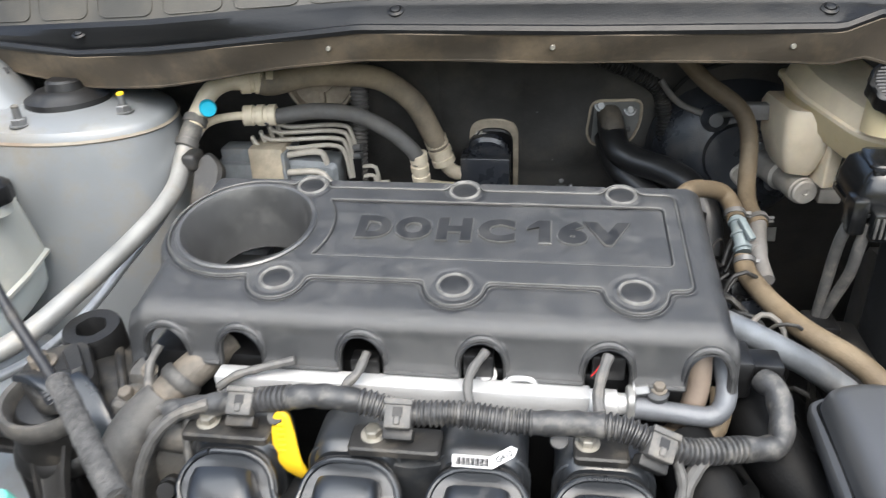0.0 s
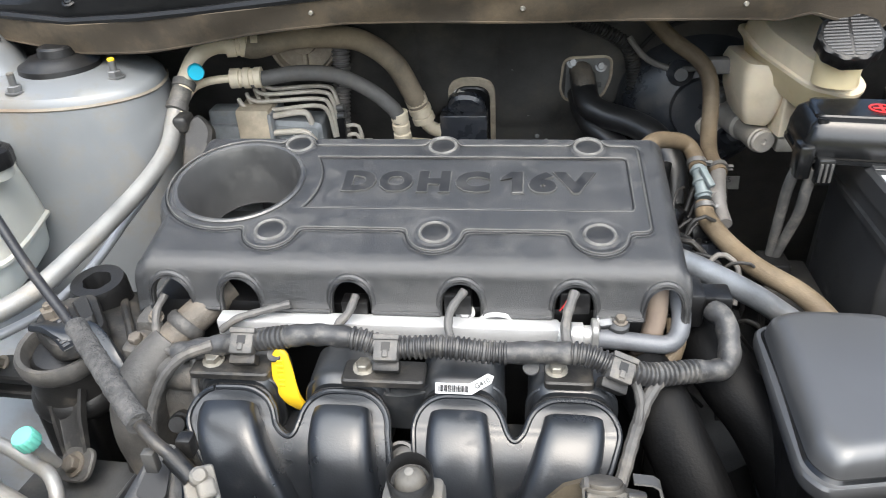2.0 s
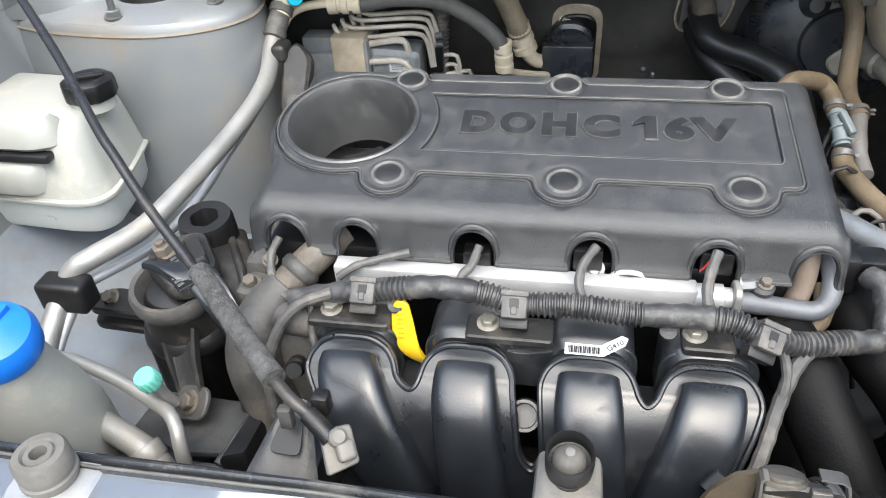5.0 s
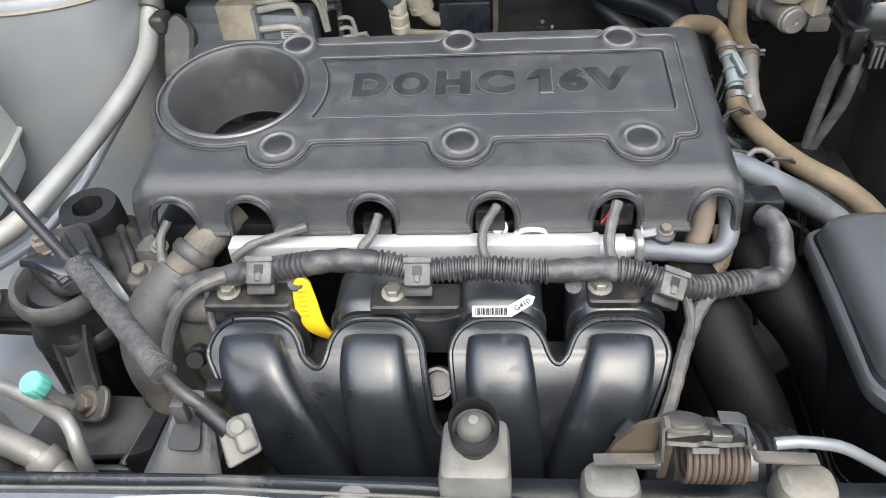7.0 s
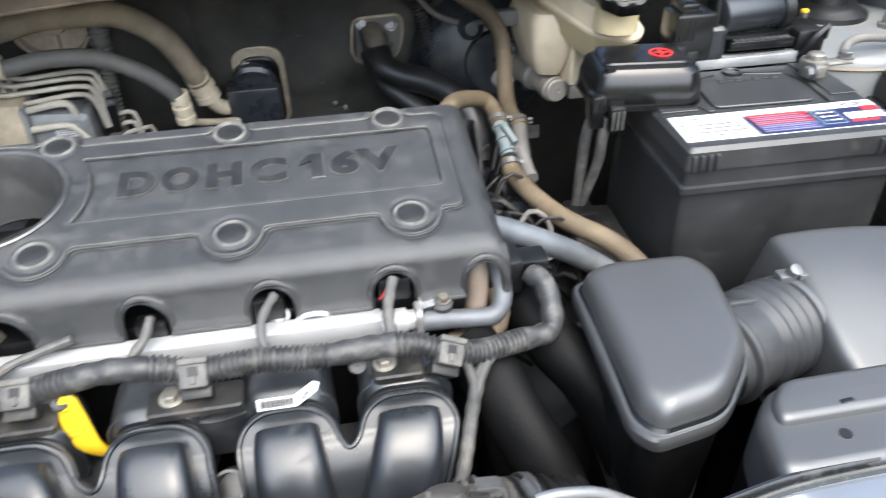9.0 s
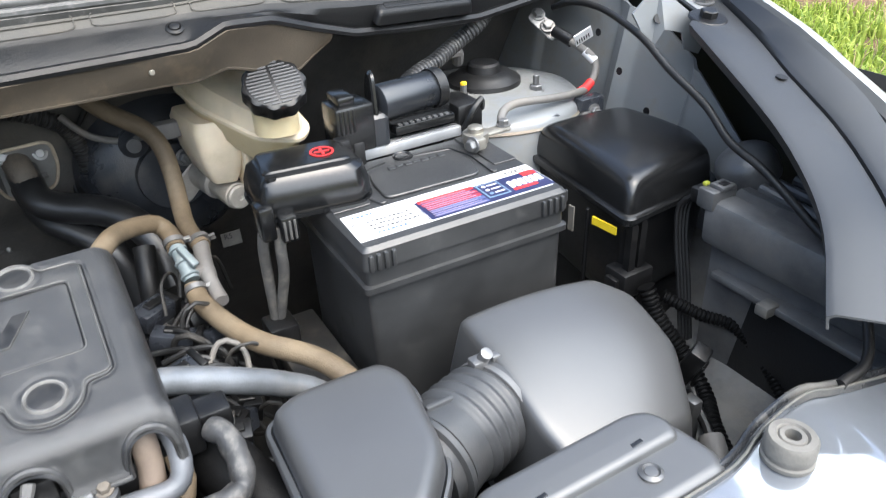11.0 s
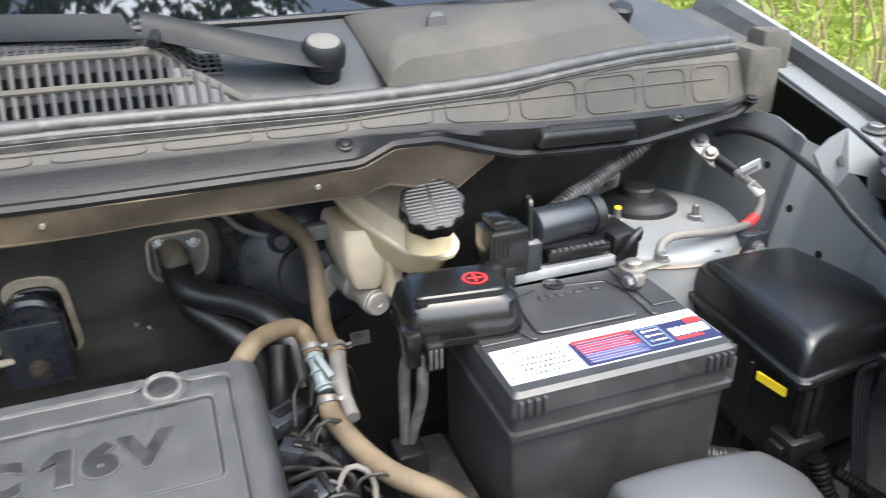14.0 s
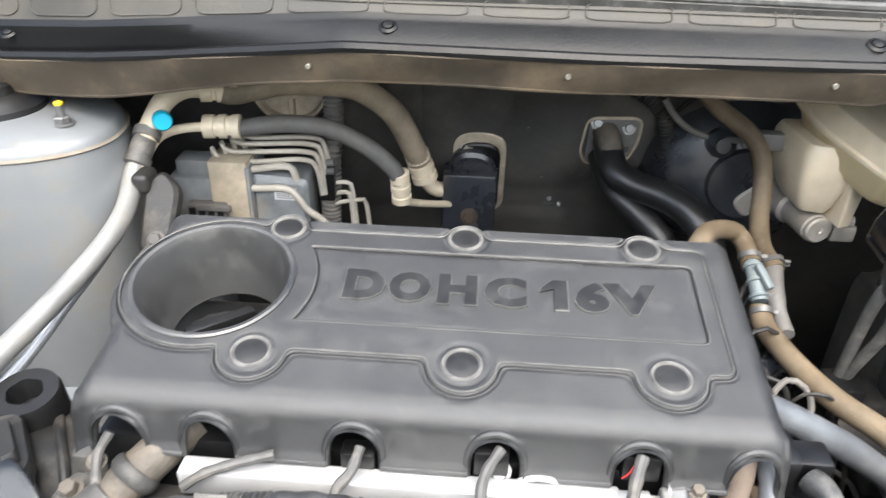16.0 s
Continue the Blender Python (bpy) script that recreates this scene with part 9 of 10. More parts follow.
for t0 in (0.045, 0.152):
    part("slot_shade", thicken(grid([[top_sheet(x, t, 0.0022) for x in [-0.45 + 0.02 * k for k in range(33)]] for t in (t0, t0 + 0.022, t0 + 0.042)]), 0.0006), M_SLOT, ct, "black strips painting the dark of openings between the slats")
for k in range(70):
    x = -0.45 + 0.0099 * k
    t1 = 0.25 if x < 0.19 else 0.25 * (0.268 - x) / 0.078
    if t1 < 0.05:
        continue
    part("slat", TB([top_sheet(x, 0.03, 0.002), top_sheet(x, (0.03 + t1) / 2, 0.002), top_sheet(x, t1, 0.002)], 0.0022, 5, 1, False), M_COWLGREY, ct)
part("middle_bar", TB([top_sheet(-0.45 + 0.02 * k, 0.135, 0.002) for k in range(34)], 0.0034, 8, 1, False), M_DUSTCOWL, ct)
# black plate under the bars, in place of see-through mesh and its shade
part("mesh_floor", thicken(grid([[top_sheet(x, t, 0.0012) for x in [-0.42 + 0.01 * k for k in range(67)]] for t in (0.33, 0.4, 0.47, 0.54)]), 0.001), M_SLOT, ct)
for k in range(84):
    x = -0.42 + 0.0079 * k
    part("mesh_bar", TB([top_sheet(x, t, 0.002) for t in (0.32, 0.4, 0.47, 0.55)], 0.0013, 4, 1, False), M_COWLGREY, ct)
for k in range(5):
    part("mesh_bar", TB([top_sheet(-0.42 + 0.01 * j, 0.325 + 0.0555 * k, 0.002) for j in range(67)], 0.0014, 4, 1, False), M_COWLGREY, ct)
# raised dusty duct on the driver's side
HB = [(0.388, 0.296, 1.170), (0.397, 0.305, 1.190), (0.412, 0.320, 1.203), (0.43, 0.327, 1.206), (0.5, 0.345, 1.209), (0.6, 0.372, 1.214), (0.69, 0.4, 1.219), (0.715, 0.392, 1.205), (0.74, 0.375, 1.178)]
rows = [[], [], [], [], []]
for i, q in enumerate(spline(HB, 0.012)):
    sy, sz = cowl_at(q.x)[6:]
    gy, gz = glass_foot(q.x)
    for row, p in zip(rows, ((q.x + 0.004, sy + 0.006, sz - 0.004), (q.x + 0.001, q.y * 0.35 + sy * 0.65, q.z * 0.6 + sz * 0.4), (q.x, q.y - 0.004, q.z - 0.003), (q.x, q.y + 0.006, q.z + 0.001), (q.x, gy + 0.003, gz + 0.004))):
        row.append(p)
hump = part("raised_duct", thicken(grid(rows), 0.003), M_DUSTCOWL, ct, "raised dusty duct moulding")
part("duct_rib", PR(smooth_outline([(-0.012, -0.01), (0.014, -0.008), (0.012, 0.012), (-0.006, 0.01)], 0.004), [(0, 0), (0.012, 0.002), (0.016, 0.007)], pose(0.463, 0.352, 1.206)), M_COWLGREY, ct)
part("end_block", PR(smooth_outline([(0.893, 0.345), (0.935, 0.335), (0.95, 0.375), (0.93, 0.42), (0.895, 0.41)], 0.006), [(1.07, 0), (1.145, 0), (1.152, 0.004)]), M_FOAMBLOCK, ct, "dusty black foam end block")
part("end_block", PR(smooth_outline([(0.925, 0.36), (0.965, 0.352), (0.975, 0.395), (0.94, 0.41)], 0.006), [(1.10, 0), (1.163, 0), (1.17, 0.004)]), M_FOAMBLOCK, ct)
part("end_clip", BT((0.89, 0.33, 1.092), (0, -0.3, 1), 0.007, 0.006), M_BLACK, ct)
# wiper arm
wip = thing("windshield_wiper", "black wiper arm with a round metal cap", "wiper arm", at=(0.32, 0.28, 1.2))
ARM_T = [(0.175, 0.335, 1.240), (0.257, 0.322, 1.219), (0.315, 0.322, 1.2045), (0.334, 0.325, 1.199)]
ARM_B = [(0.173, 0.322, 1.219), (0.254, 0.306, 1.199), (0.318, 0.298, 1.186), (0.334, 0.298, 1.184)]
wrows = []
for a, b in zip(spline(ARM_T, 0.01), spline(ARM_B, 0.01)):
    back = Vector((0.002, 0.02, -0.004))
    wrows.append([a + back + Vector((0, 0.002, -0.014)), a + back, a + Vector((0, 0.002, 0.001)), a + Vector((0, -0.004, -0.002)), a.lerp(b, 0.5) + Vector((0, -0.003, 0)), b, b + Vector((0, 0.004, -0.001))])
part("arm", thicken(grid(wrows), 0.002), M_ARM, wip)
brows = []
for a, b in zip(spline([(-0.25, 0.42, 1.248), (-0.06, 0.39, 1.245), (0.058, 0.36, 1.241), (0.177, 0.337, 1.238)], 0.02), spline([(-0.25, 0.405, 1.224), (-0.06, 0.375, 1.222), (0.056, 0.35, 1.219), (0.174, 0.325, 1.218)], 0.02)):
    brows.append([a + Vector((0, 0.018, -0.016)), a + Vector((0, 0.016, -0.003)), a, a.lerp(b, 0.5) + Vector((0, -0.003, 0)), b])
part("blade_arm", thicken(grid(brows), 0.002), M_ARM, wip)
part("blade", TB([(0.18, 0.345, 1.21), (0.0, 0.385, 1.212), (-0.3, 0.43, 1.214)], 0.007, 8), M_BLACK, wip)
part("hinge_pin", LT([(0.005, -0.012), (0.005, 0.012)], aim((0.184, 0.318, 1.219), (0.2, 0.9, 0.3)), 12), M_ARM, wip)
part("cap", LT([(0.017, -0.03), (0.018, -0.016), (0.0212, -0.013), (0.0218, -0.004), (0.0212, 0.004), (0.0185, 0.008), (0.0165, 0.0085)], Matrix.Translation((0.335, 0.316, 1.198)) @ pose(0, 0, 0, 18, 0, 0), 36), M_ARM, wip)
part("cap_disc", LT([(0.0162, 0.007), (0.016, 0.0092), (0.015, 0.0100), (0.006, 0.0105)], Matrix.Translation((0.335, 0.316, 1.198)) @ pose(0, 0, 0, 18, 0, 0), 32), M_CONE, wip, "dusty round metal disc")
part("spindle", LT([(0.009, -0.06), (0.009, -0.02)], Matrix.Translation((0.335, 0.316, 1.198)) @ pose(0, 0, 0, 18, 0, 0), 16), M_STEEL, wip)
wip2 = thing("windshield_wiper", "black wiper arm at the far end of the cowl", "wiper arm", at=(0.74, 0.44, 1.2))
part("arm", TB([(0.75, 0.43, 1.2), (0.70, 0.445, 1.222), (0.58, 0.47, 1.24), (0.4, 0.5, 1.26)], 0.013, 12, 0.008, True, 0.5), M_BLACK, wip2)
part("cap", LT([(0.017, -0.03), (0.0175, 0.004), (0.014, 0.008)], pose(0.742, 0.425, 1.2, 18, 0, 0), 28), M_BLACK, wip2)
# windshield
rows = []
for k in range(9):
    t = k / 8
    row = []
    for x in np.linspace(-0.66, 0.88, 40):
        gy, gz = glass_foot(float(x))
        row.append((MID + (x - MID) * (1 - 0.12 * t), gy + 0.76 * t, gz + 0.002 + 0.46 * t - 0.05 * t * t))
    rows.append(row)
single("window_1", thicken(grid(rows), 0.005), M_GLASS, "dark sloping windshield that mirrors trees and sky", "windshield", kind="structure")
part("moulding", TB([(x, glass_foot(x)[0] - 0.002, glass_foot(x)[1] + 0.003) for x in [float(v) for v in np.linspace(-0.66, 0.88, 24)]], 0.0045, 8), M_BLACK, ct)
# wings
for s in (1, -1):
    w = thing("front_wing", "silver grey painted front wing" if s > 0 else "pale grey painted front wing", "front wing", "front wings", at=(MID + s * 0.86, -0.05, 0.6))
    mx = lambda x: x if s > 0 else 2 * MID - x
    EDGE = [(1.035, 0.60, 1.20), (1.012, 0.46, 1.172), (0.985, 0.29, 1.135), (0.963, 0.176, 1.112), (0.948, 0.10, 1.095), (0.931, 0.016, 1.075), (0.905, -0.06, 1.055), (0.872, -0.15, 1.03), (0.80, -0.27, 0.99), (0.70, -0.36, 0.955)]
    FOOT = [(0.995, 0.60, 1.17), (0.988, 0.46, 1.145), (0.984, 0.354, 1.122), (0.958, 0.163, 1.081), (0.942, 0.10, 1.068), (0.925, 0.016, 1.049), (0.895, -0.06, 1.033), (0.862, -0.15, 1.012), (0.79, -0.27, 0.98), (0.69, -0.36, 0.95)]
    e, f = spline(EDGE, 0.03), None
    ys = [q.y for q in e]
    rows = [[] for _ in range(9)]
    for q in e:
        fx, fz = (float(np.interp(q.y, [r[1] for r in FOOT[::-1]], [r[k] for r in FOOT[::-1]])) for k in (0, 2))
        for row, p in zip(rows, ((fx - 0.045, q.y, fz - 0.004), (fx, q.y, fz), (fx * 0.5 + q.x * 0.5 - 0.004, q.y, fz * 0.3 + q.z * 0.7), (q.x, q.y, q.z), (q.x + 0.005, q.y - 0.001, q.z + 0.001), (q.x + 0.016, q.y - 0.003, q.z - 0.004), (q.x + 0.028, q.y - 0.008, q.z - 0.018), (q.x + 0.040, q.y - 0.015, q.z - 0.06), (q.x + 0.06, q.y - 0.03, q.z - 0.5))):
            row.append((mx(p[0]), p[1], p[2]))
    part("inner_face", thicken(grid(rows[:4]), 0.002), M_WINGIN, w, "inner edge in a darkened copy of the wing paint")
    part("skin", thicken(grid(rows[3:]), 0.002), M_SILVER, w)
    part("mount_flange", thicken(grid([[(mx(x), y, z) for x, y, z in r] for r in ([(0.935, 0.40, 1.128), (0.947, 0.36, 1.124), (0.93, 0.26, 1.102), (0.911, 0.154, 1.078), (0.90, 0.10, 1.066)], [(0.985, 0.40, 1.134), (0.987, 0.354, 1.122), (0.972, 0.26, 1.101), (0.955, 0.163, 1.079), (0.945, 0.11, 1.066)])]), 0.003), M_PAINT, w)
    wall_rows = [[], [], []]
    for q in e:
        if q.y < -0.25:
            continue
        fx, fz = (float(np.interp(q.y, [r[1] for r in FOOT[::-1]], [r[k] for r in FOOT[::-1]])) for k in (0, 2))
        for row, (dx, z) in zip(wall_rows, ((0.004, fz - 0.008), (0.012, fz - 0.15), (0.02, 0.42))):
            row.append((mx(fx + dx), q.y, z))
    # wall coloured as the shaded void under the wing's edge
    part("inner_wall", thicken(grid(wall_rows), 0.002), M_BAYDARK2, w, "side of the wing painted dark as its hollow")
    g = [Vector((mx(x), y, z)) for x, y, z in ((0.865, 0.160, 1.102), (0.903, 0.135, 1.066), (0.918, 0.128, 1.043), (0.909, 0.130, 1.023), (0.889, 0.135, 1.031), (0.884, 0.137, 1.051), (0.865, 0.145, 1.056), (0.856, 0.155, 1.030), (0.829, 0.165, 1.076), (0.848, 0.165, 1.091))]
    bm = bmesh.new()
    ring = [bm.verts.new(q) for q in g]
    bm.faces.new(ring)
    bmesh.ops.triangulate(bm, faces=bm.faces[:])
    part("gusset", thicken(bm, 0.003), M_PAINT, w)
    part("gusset_hole", LT([(0.006, 0), (0.006, 0.0008)], aim((mx(0.861), 0.152, 1.068), (-0.3 if s > 0 else 0.3, -0.85, 0.4)), 16), M_INKSHADE, w)
    for x, y, z in ((0.934, 0.18, 1.086), (0.932, 0.152, 1.0765)):
        part("flange_bolt", BT((mx(x), y, z), (0, -0.1, 1), 0.0095, 0.008, 1.5), M_STEEL, w)
strip = thing("wing_trim_strip", "black plastic trim strip along the wing", "trim strip", at=(0.83, -0.05, 1.03))
IN = [(0.864, 0.108, 1.070), (0.84, 0.052, 1.058), (0.806, -0.028, 1.040), (0.774, -0.093, 1.026), (0.734, -0.155, 1.012), (0.689, -0.205, 1.001), (0.62, -0.26, 0.985)]
MIDL = [(0.945, 0.135, 1.078), (0.91, 0.052, 1.060), (0.871, -0.023, 1.043), (0.835, -0.104, 1.024), (0.79, -0.175, 1.008), (0.74, -0.23, 0.998), (0.66, -0.29, 0.98)]
OUT = [(0.949, 0.122, 1.092), (0.932, 0.052, 1.078), (0.913, -0.018, 1.060), (0.883, -0.10, 1.038), (0.835, -0.175, 1.015), (0.785, -0.235, 1.0), (0.7, -0.30, 0.982)]
a, b, c = (spline(v, 0.02) for v in (IN, MIDL, OUT))
k = min(len(a), len(b), len(c))
pick = lambda v: [v[round(i * (len(v) - 1) / (k - 1))] for i in range(k)]
a, b, c = pick(a), pick(b), pick(c)
rows = [[q + Vector((0.004, 0, -0.012)) for q in a], a, [q.lerp(r, 0.12) + Vector((0, 0, 0.003)) for q, r in zip(a, b)], [q.lerp(r, 0.9) + Vector((0, 0, 0.001)) for q, r in zip(a, b)], b]
part("inner_strip", thicken(grid(rows), 0.002), M_STRIP, strip)
rows = [[q + Vector((0.002, 0, -0.006)) for q in b], [q + Vector((0.003, 0, 0.002)) for q in b], [q.lerp(r, 0.2) + Vector((0, 0, 0.004)) for q, r in zip(b, c)], [q + Vector((0, 0, 0.003)) for q in c], [q + Vector((0.005, 0, -0.006)) for q in c]]
part("outer_strip", thicken(grid(rows), 0.002), M_STRIP, strip)
part("strip_bolt", BT((0.893, 0.108, 1.072), (0, -0.2, 1), 0.010, 0.010, 2.1), M_BLACK, strip)
part("grommet", LT([(0.021, 0), (0.023, 0.002), (0.021, 0.004)], aim((0.893, 0.108, 1.070), (0, -0.2, 1)), 30), M_BLACK, strip)
part("strip_hole", LT([(0.006, 0), (0.006, 0.0008)], aim((0.857, -0.026, 1.0445), (0.05, -0.2, 1)), 14), M_INKSHADE, strip)

# ---- outside: ground, grass, shrubs, tree ----
def ground_material():
    m = bpy.data.materials.new("grassy_earth")
    m.use_nodes = True
    n, link = m.node_tree.nodes, m.node_tree.links.new
    b = n["Principled BSDF"]
    co = n.new("ShaderNodeTexCoord").outputs["Object"]
    big, small = n.new("ShaderNodeTexNoise"), n.new("ShaderNodeTexNoise")
    big.inputs["Scale"].default_value, big.inputs["Detail"].default_value = 0.9, 5
    small.inputs["Scale"].default_value, small.inputs["Detail"].default_value = 28, 6
    for t in (big, small):
        link(co, t.inputs["Vector"])
    soil, mixed = n.new("ShaderNodeValToRGB"), n.new("ShaderNodeMix")
    soil.color_ramp.elements[0].color, soil.color_ramp.elements[1].color = (0.085, 0.048, 0.028, 1), (0.22, 0.13, 0.08, 1)
    link(small.outputs["Fac"], soil.inputs["Fac"])
    green = n.new("ShaderNodeValToRGB")
    green.color_ramp.elements[0].color, green.color_ramp.elements[1].color = (0.05, 0.065, 0.012, 1), (0.13, 0.15, 0.035, 1)
    link(small.outputs["Fac"], green.inputs["Fac"])
    r = n.new("ShaderNodeMapRange")
    r.inputs["From Min"].default_value, r.inputs["From Max"].default_value = 0.5, 0.6
    link(big.outputs["Fac"], r.inputs["Value"])
    mixed.data_type = "RGBA"
    far = n.new("ShaderNodeVectorMath")
    far.operation = "DISTANCE"
    far.inputs[1].default_value = (5.9, 2.6, 0.0)
    link(co, far.inputs[0])
    near = n.new("ShaderNodeMapRange")
    near.inputs["From Min"].default_value, near.inputs["From Max"].default_value = 1.3, 0.6
    link(far.outputs["Value"], near.inputs["Value"])
    most = n.new("ShaderNodeMath")
    most.operation = "MAXIMUM"
    link(r.outputs["Result"], most.inputs[0])
    link(near.outputs["Result"], most.inputs[1])
    link(most.outputs[0], mixed.inputs["Factor"])
    link(green.outputs["Color"], mixed.inputs["A"])
    link(soil.outputs["Color"], mixed.inputs["B"])
    link(mixed.outputs["Result"], b.inputs["Base Color"])
    b.inputs["Roughness"].default_value = 0.9
    bp = n.new("ShaderNodeBump")
    bp.inputs["Distance"].default_value = 0.03
    link(small.outputs["Fac"], bp.inputs["Height"])
    link(bp.outputs["Normal"], b.inputs["Normal"])
    return m


def leaf_material(name, a, c, through=0.35):
    m = bpy.data.materials.new(name)
    m.use_nodes = True
    n, link = m.node_tree.nodes, m.node_tree.links.new
    b = n["Principled BSDF"]
    g = n.new("ShaderNodeNewGeometry")
    r = n.new("ShaderNodeValToRGB")
    r.color_ramp.elements[0].color, r.color_ramp.elements[1].color = (*a, 1), (*c, 1)
    link(g.outputs["Random Per Island"], r.inputs["Fac"])
    link(r.outputs["Color"], b.inputs["Base Color"])
    b.inputs["Roughness"].default_value = 0.55
    t = n.new("ShaderNodeBsdfTranslucent")
    link(r.outputs["Color"], t.inputs["Color"])
    x = n.new("ShaderNodeMixShader")
    x.inputs["Fac"].default_value = through
    link(b.outputs["BSDF"], x.inputs[1])
    link(t.outputs["BSDF"], x.inputs[2])
    link(x.outputs["Shader"], n["Material Output"].inputs["Surface"])
    return m


M_GROUND = ground_material()
M_GRASS = leaf_material("grass_blades", (0.13, 0.22, 0.018), (0.55, 0.62, 0.14), 0.5)
M_DRY = leaf_material("dry_grass", (0.28, 0.22, 0.10), (0.42, 0.34, 0.16), 0.2)
M_LEAF = leaf_material("shrub_leaves", (0.12, 0.20, 0.02), (0.36, 0.46, 0.07))
M_TREELEAF = leaf_material("tree_leaves", (0.012, 0.03, 0.006), (0.05, 0.09, 0.015))
M_BARK = material("pale_bark", (0.34, 0.27, 0.16), 0.8, vary=0.3, scale=30, stain=(0.2, 0.15, 0.08), amount=0.4)
single("ground", grid([[(x, y, 0.0) for x in (-400, -60, -8, -3, 0, 3, 8, 60, 400)] for y in (-400, -60, -8, -3, 0, 3, 8, 60, 400)]), M_GROUND, "grassy ground with patches of bare red earth", "ground", kind="structure")
rng = random.Random(7)


def blades(n, x0, x1, y0, y1, h0, h1, w, clump):
    verts, faces = [], []
    while len(faces) < n:
        cx, cy = rng.uniform(x0, x1), rng.uniform(y0, y1)
        bare = math.hypot(cx - 5.9, (cy - 2.6) * 1.5) + 0.5 * noise.noise(Vector((cx * 2, cy * 2, 1.0)))
        if (bare < 0.95 or noise.noise(Vector((cx * 0.9, cy * 0.9, 3.0))) > 0.2) and rng.random() < 0.93:
            continue
        for _ in range(clump):
            a, lean = rng.uniform(0, 6.283), rng.uniform(0.15, 0.9)
            h = rng.uniform(h0, h1)
            bx, by = cx + rng.gauss(0, 0.05), cy + rng.gauss(0, 0.05)
            dx, dy = math.cos(a), math.sin(a)
            k = len(verts)
            ww = w * rng.uniform(0.6, 1.3)
            verts += [(bx - dy * ww, by + dx * ww, 0), (bx + dy * ww, by - dx * ww, 0),
                      (bx + dx * h * lean * 0.4 - dy * ww * 0.9, by + dy * h * lean * 0.4 + dx * ww * 0.9, h * 0.65), (bx + dx * h * lean * 0.4 + dy * ww * 0.9, by + dy * h * lean * 0.4 - dx * ww * 0.9, h * 0.65),
                      (bx + dx * h * lean, by + dy * h * lean, h * (1.0 - 0.35 * lean))]
            faces += [(k, k + 1, k + 3, k + 2), (k + 2, k + 3, k + 4)]
    me = bpy.data.meshes.new("blades")
    me.from_pydata(verts, [], faces)
    return me


for name, args, mat, text in (("grass", (170000, 2.2, 10.5, 0.0, 9.5, 0.04, 0.15, 0.0075, 14), M_GRASS, "bright green grass with bare patches beside the car"),
                              ("dry_grass", (12000, 2.2, 10.5, 0.0, 9.5, 0.08, 0.34, 0.003, 6), M_DRY, "dry straw-coloured grass stalks")):
    tagged(part(name, blades(*args), mat, None, "", 0), text, "grass", kind="stuff")


def shrub(x, y, h, stems, leaves, mat, label, spread=0.5):
    t = thing("shrub", label, "shrub", "shrubs by the car", at=(x, y, 0))
    tips = []
    for k in range(stems):
        a = rng.uniform(0, 6.283)
        q = [(x + rng.gauss(0, 0.28), y + rng.gauss(0, 0.28), 0)]
        for j in range(1, 5):
            f = j / 4
            q.append((q[0][0] + math.cos(a) * spread * f * f * h * 0.6 + rng.gauss(0, 0.03), q[0][1] + math.sin(a) * spread * f * f * h * 0.6 + rng.gauss(0, 0.03), h * f))
        r = rng.uniform(0.007, 0.016)
        part("stem", TB(q, (lambda r: lambda g, tt: r * (1 - 0.7 * g / tt))(r), 8, 0.08), M_BARK, t)
        tips += [Vector(p) for p in spline(q, 0.1)][3:]
    verts, faces = [], []
    for _ in range(leaves):
        c = rng.choice(tips) + Vector((rng.gauss(0, 0.22), rng.gauss(0, 0.22), rng.gauss(0, 0.16)))
        u = Vector((rng.gauss(0, 1), rng.gauss(0, 1), rng.gauss(0, 0.5))).normalized()
        v = u.cross(Vector((rng.gauss(0, 1), rng.gauss(0, 1), 1))).normalized()
        s = rng.uniform(0.025, 0.06)
        k = len(verts)
        verts += [tuple(c - u * s), tuple(c + v * s * 0.35), tuple(c + u * s), tuple(c - v * s * 0.35)]
        faces.append((k, k + 1, k + 2, k + 3))
    me = bpy.data.meshes.new("leaves")
    me.from_pydata(verts, [], faces)
    part("foliage", me, mat, t, "", 0)


shrub(4.75, 3.45, 1.7, 8, 420, M_LEAF, "shrub with bare pale stems", 0.9)
shrub(5.6, 4.9, 1.5, 7, 600, M_LEAF, "dry shrub with thin pale stems", 0.9)
shrub(4.2, 3.6, 1.4, 5, 500, M_LEAF, "shrub with thin stems and light green leaves")
shrub(5.0, 4.6, 1.6, 5, 900, M_LEAF, "leafy shrub with dry stems", 0.7)
shrub(6.3, 6.4, 1.8, 6, 1400, M_LEAF, "dense green shrub at the verge", 0.8)
shrub(7.8, 5.6, 1.5, 5, 1200, M_LEAF, "low green shrub in the grass", 0.8)


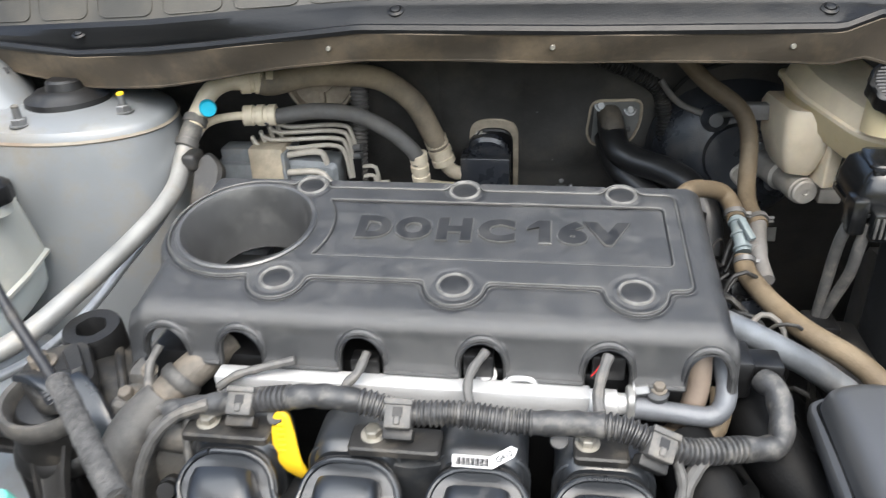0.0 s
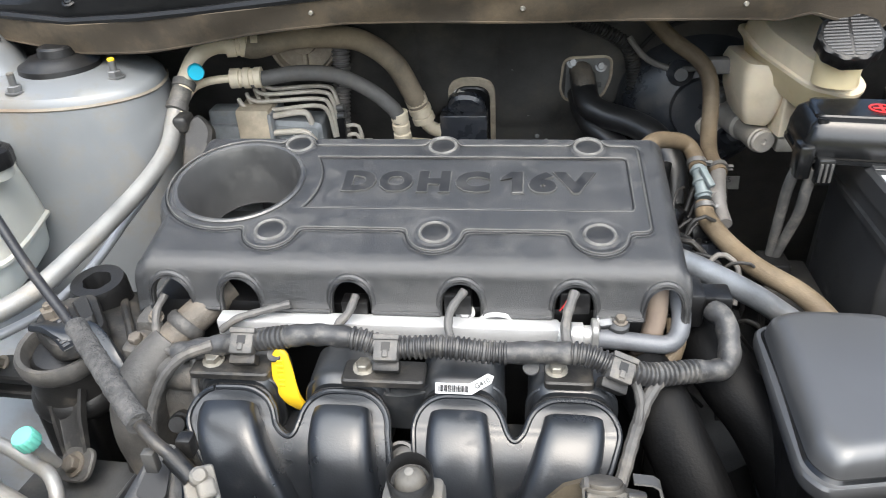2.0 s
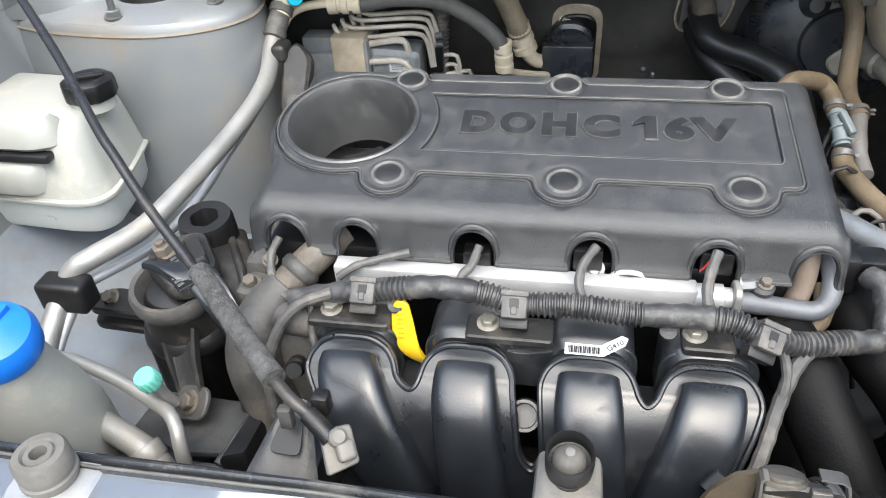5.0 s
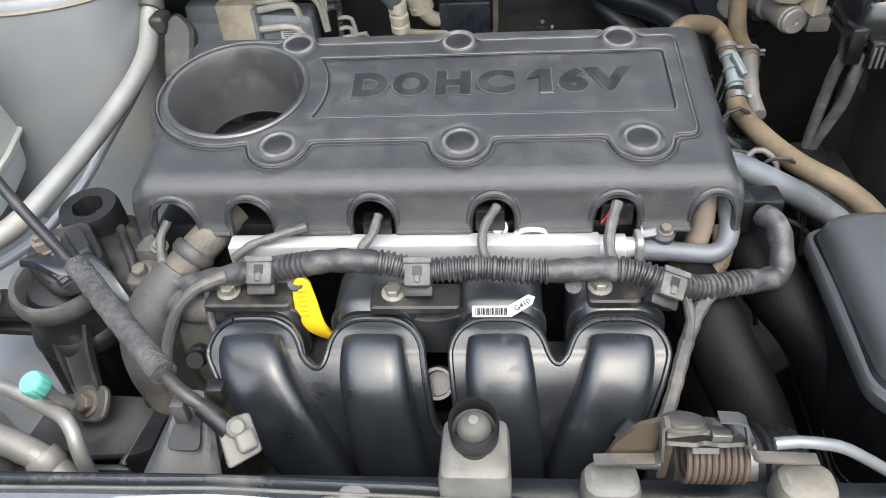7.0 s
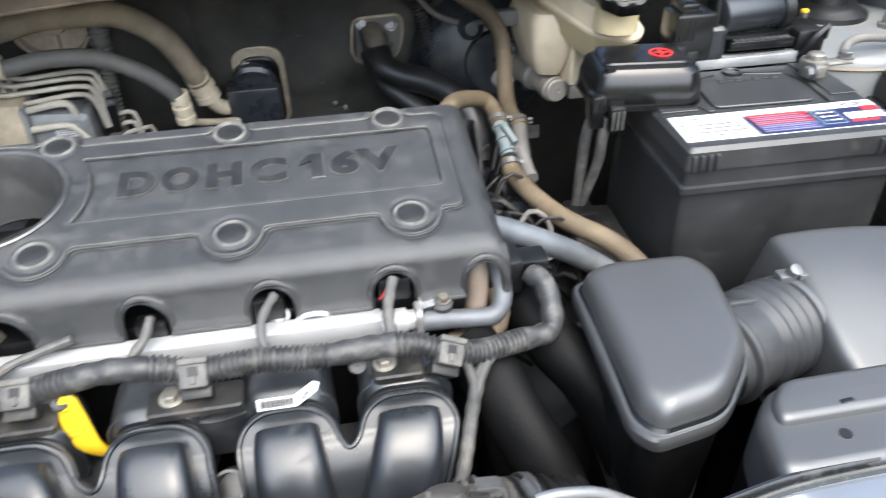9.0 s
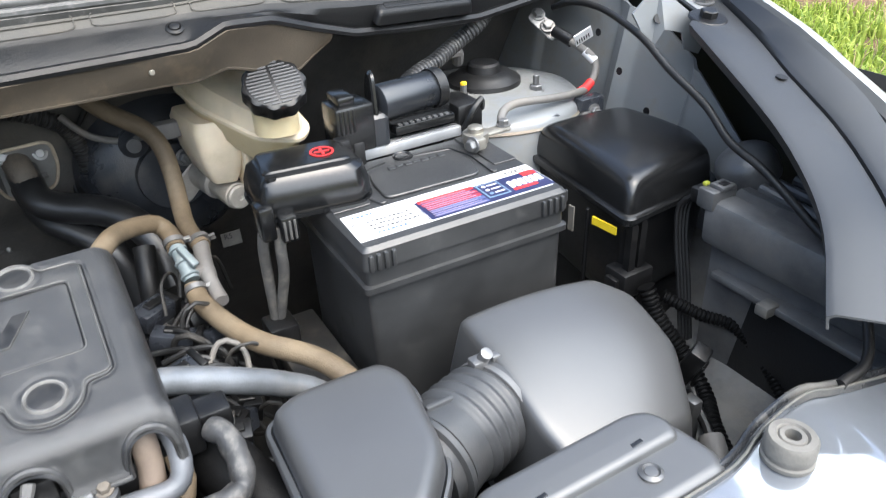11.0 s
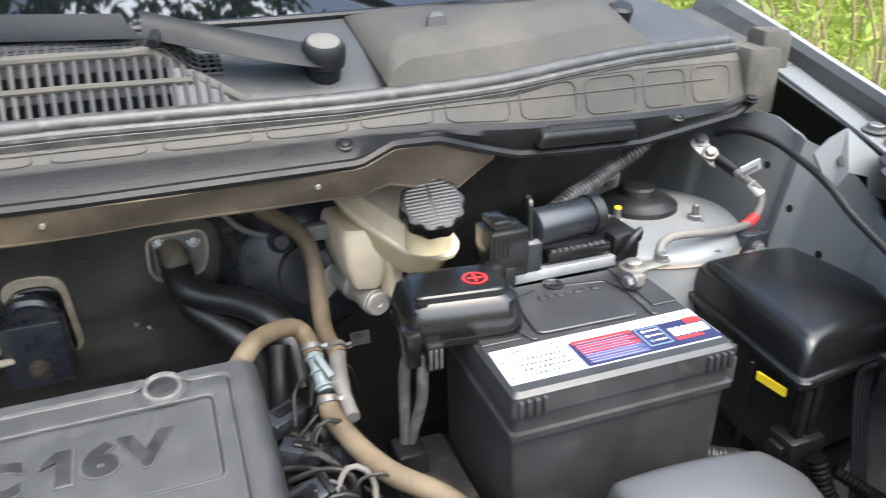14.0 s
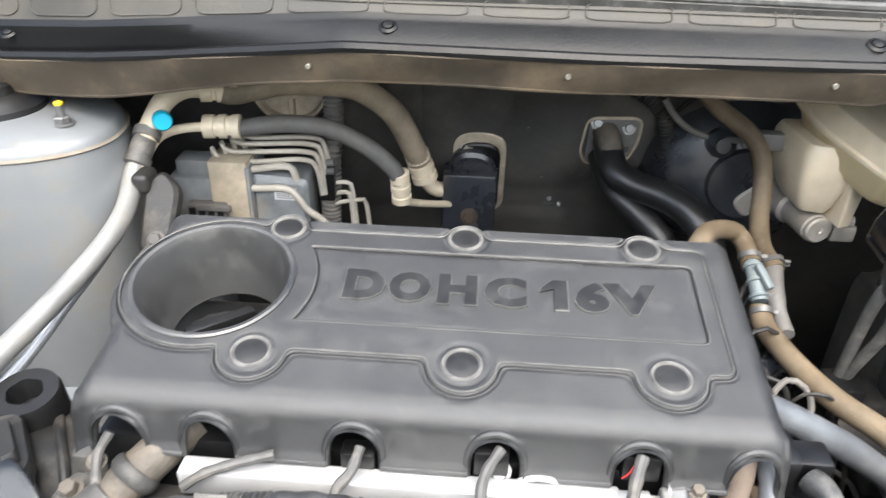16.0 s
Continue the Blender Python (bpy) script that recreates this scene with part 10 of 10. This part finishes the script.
def leaf_cloud(n, centres, spread, s0, s1, per):
    verts, faces = [], []
    for _ in range(n):
        c0 = rng.choice(centres) + Vector((rng.gauss(0, spread), rng.gauss(0, spread), rng.gauss(0, spread * 0.7)))
        for _ in range(per):
            c = c0 + Vector((rng.gauss(0, s1 * 1.3), rng.gauss(0, s1 * 1.3), rng.gauss(0, s1)))
            u = Vector((rng.gauss(0, 1), rng.gauss(0, 1), rng.gauss(0, 0.4))).normalized()
            v = u.cross(Vector((rng.gauss(0, 0.4), rng.gauss(0, 0.4), 1))).normalized()
            s = rng.uniform(s0, s1)
            k = len(verts)
            verts += [tuple(c - u * s), tuple(c - u * s * 0.2 + v * s * 0.42), tuple(c + u * s), tuple(c - u * s * 0.2 - v * s * 0.42)]
            faces.append((k, k + 1, k + 2, k + 3))
    me = bpy.data.meshes.new("leaves")
    me.from_pydata(verts, [], faces)
    return me


# tree leaning over the car: the windshield mirrors its crown
tree = thing("tree", "large leafy tree leaning over the car", "tree", at=(-3.0, 3.8, 0))
part("trunk", TB([(-3.0, 3.8, 0), (-2.9, 3.7, 2.2), (-2.4, 3.2, 4.6), (-1.0, 2.4, 6.6), (0.5, 2.1, 7.3)], lambda g, tt: 0.22 * (1 - 0.75 * g / tt), 12, 0.3), M_BARK, tree)
tips = []
for k in range(24):
    a, L = rng.uniform(0, 6.283), rng.uniform(0.6, 1.3)
    f = rng.uniform(0.0, 1.0)
    q0 = Vector((-1.5, 2.5, 5.9)).lerp(Vector((1.9, 2.0, 7.4)), f)
    q = [q0, q0 + Vector((math.cos(a) * L * 0.5, math.sin(a) * L * 0.45, 0.3)), q0 + Vector((math.cos(a) * L, math.sin(a) * L * 0.8, 0.35))]
    part("limb", TB(q, lambda g, tt: 0.05 * (1 - 0.8 * g / tt), 8, 0.3), M_BARK, tree)
    tips += spline(q, 0.25)[2:]
part("crown", leaf_cloud(720, tips, 0.3, 0.06, 0.12, 6), M_TREELEAF, tree, "", 0)
# woods added out of view to darken low reflections, open behind the camera
ring = []
for k in range(400):
    a = radians(rng.uniform(-25, 205))
    r = rng.uniform(13, 17)
    ring.append(Vector((r * math.cos(a), r * math.sin(a), rng.uniform(0.3, 3.2 + 1.6 * noise.noise(Vector((a * 3, 0, 0)))))))
tagged(part("unseen_woods", leaf_cloud(5000, ring, 0.6, 0.2, 0.4, 4), M_TREELEAF, None, "", 0), "unseen dark green woods added to darken low reflections", "woods", kind="stuff")
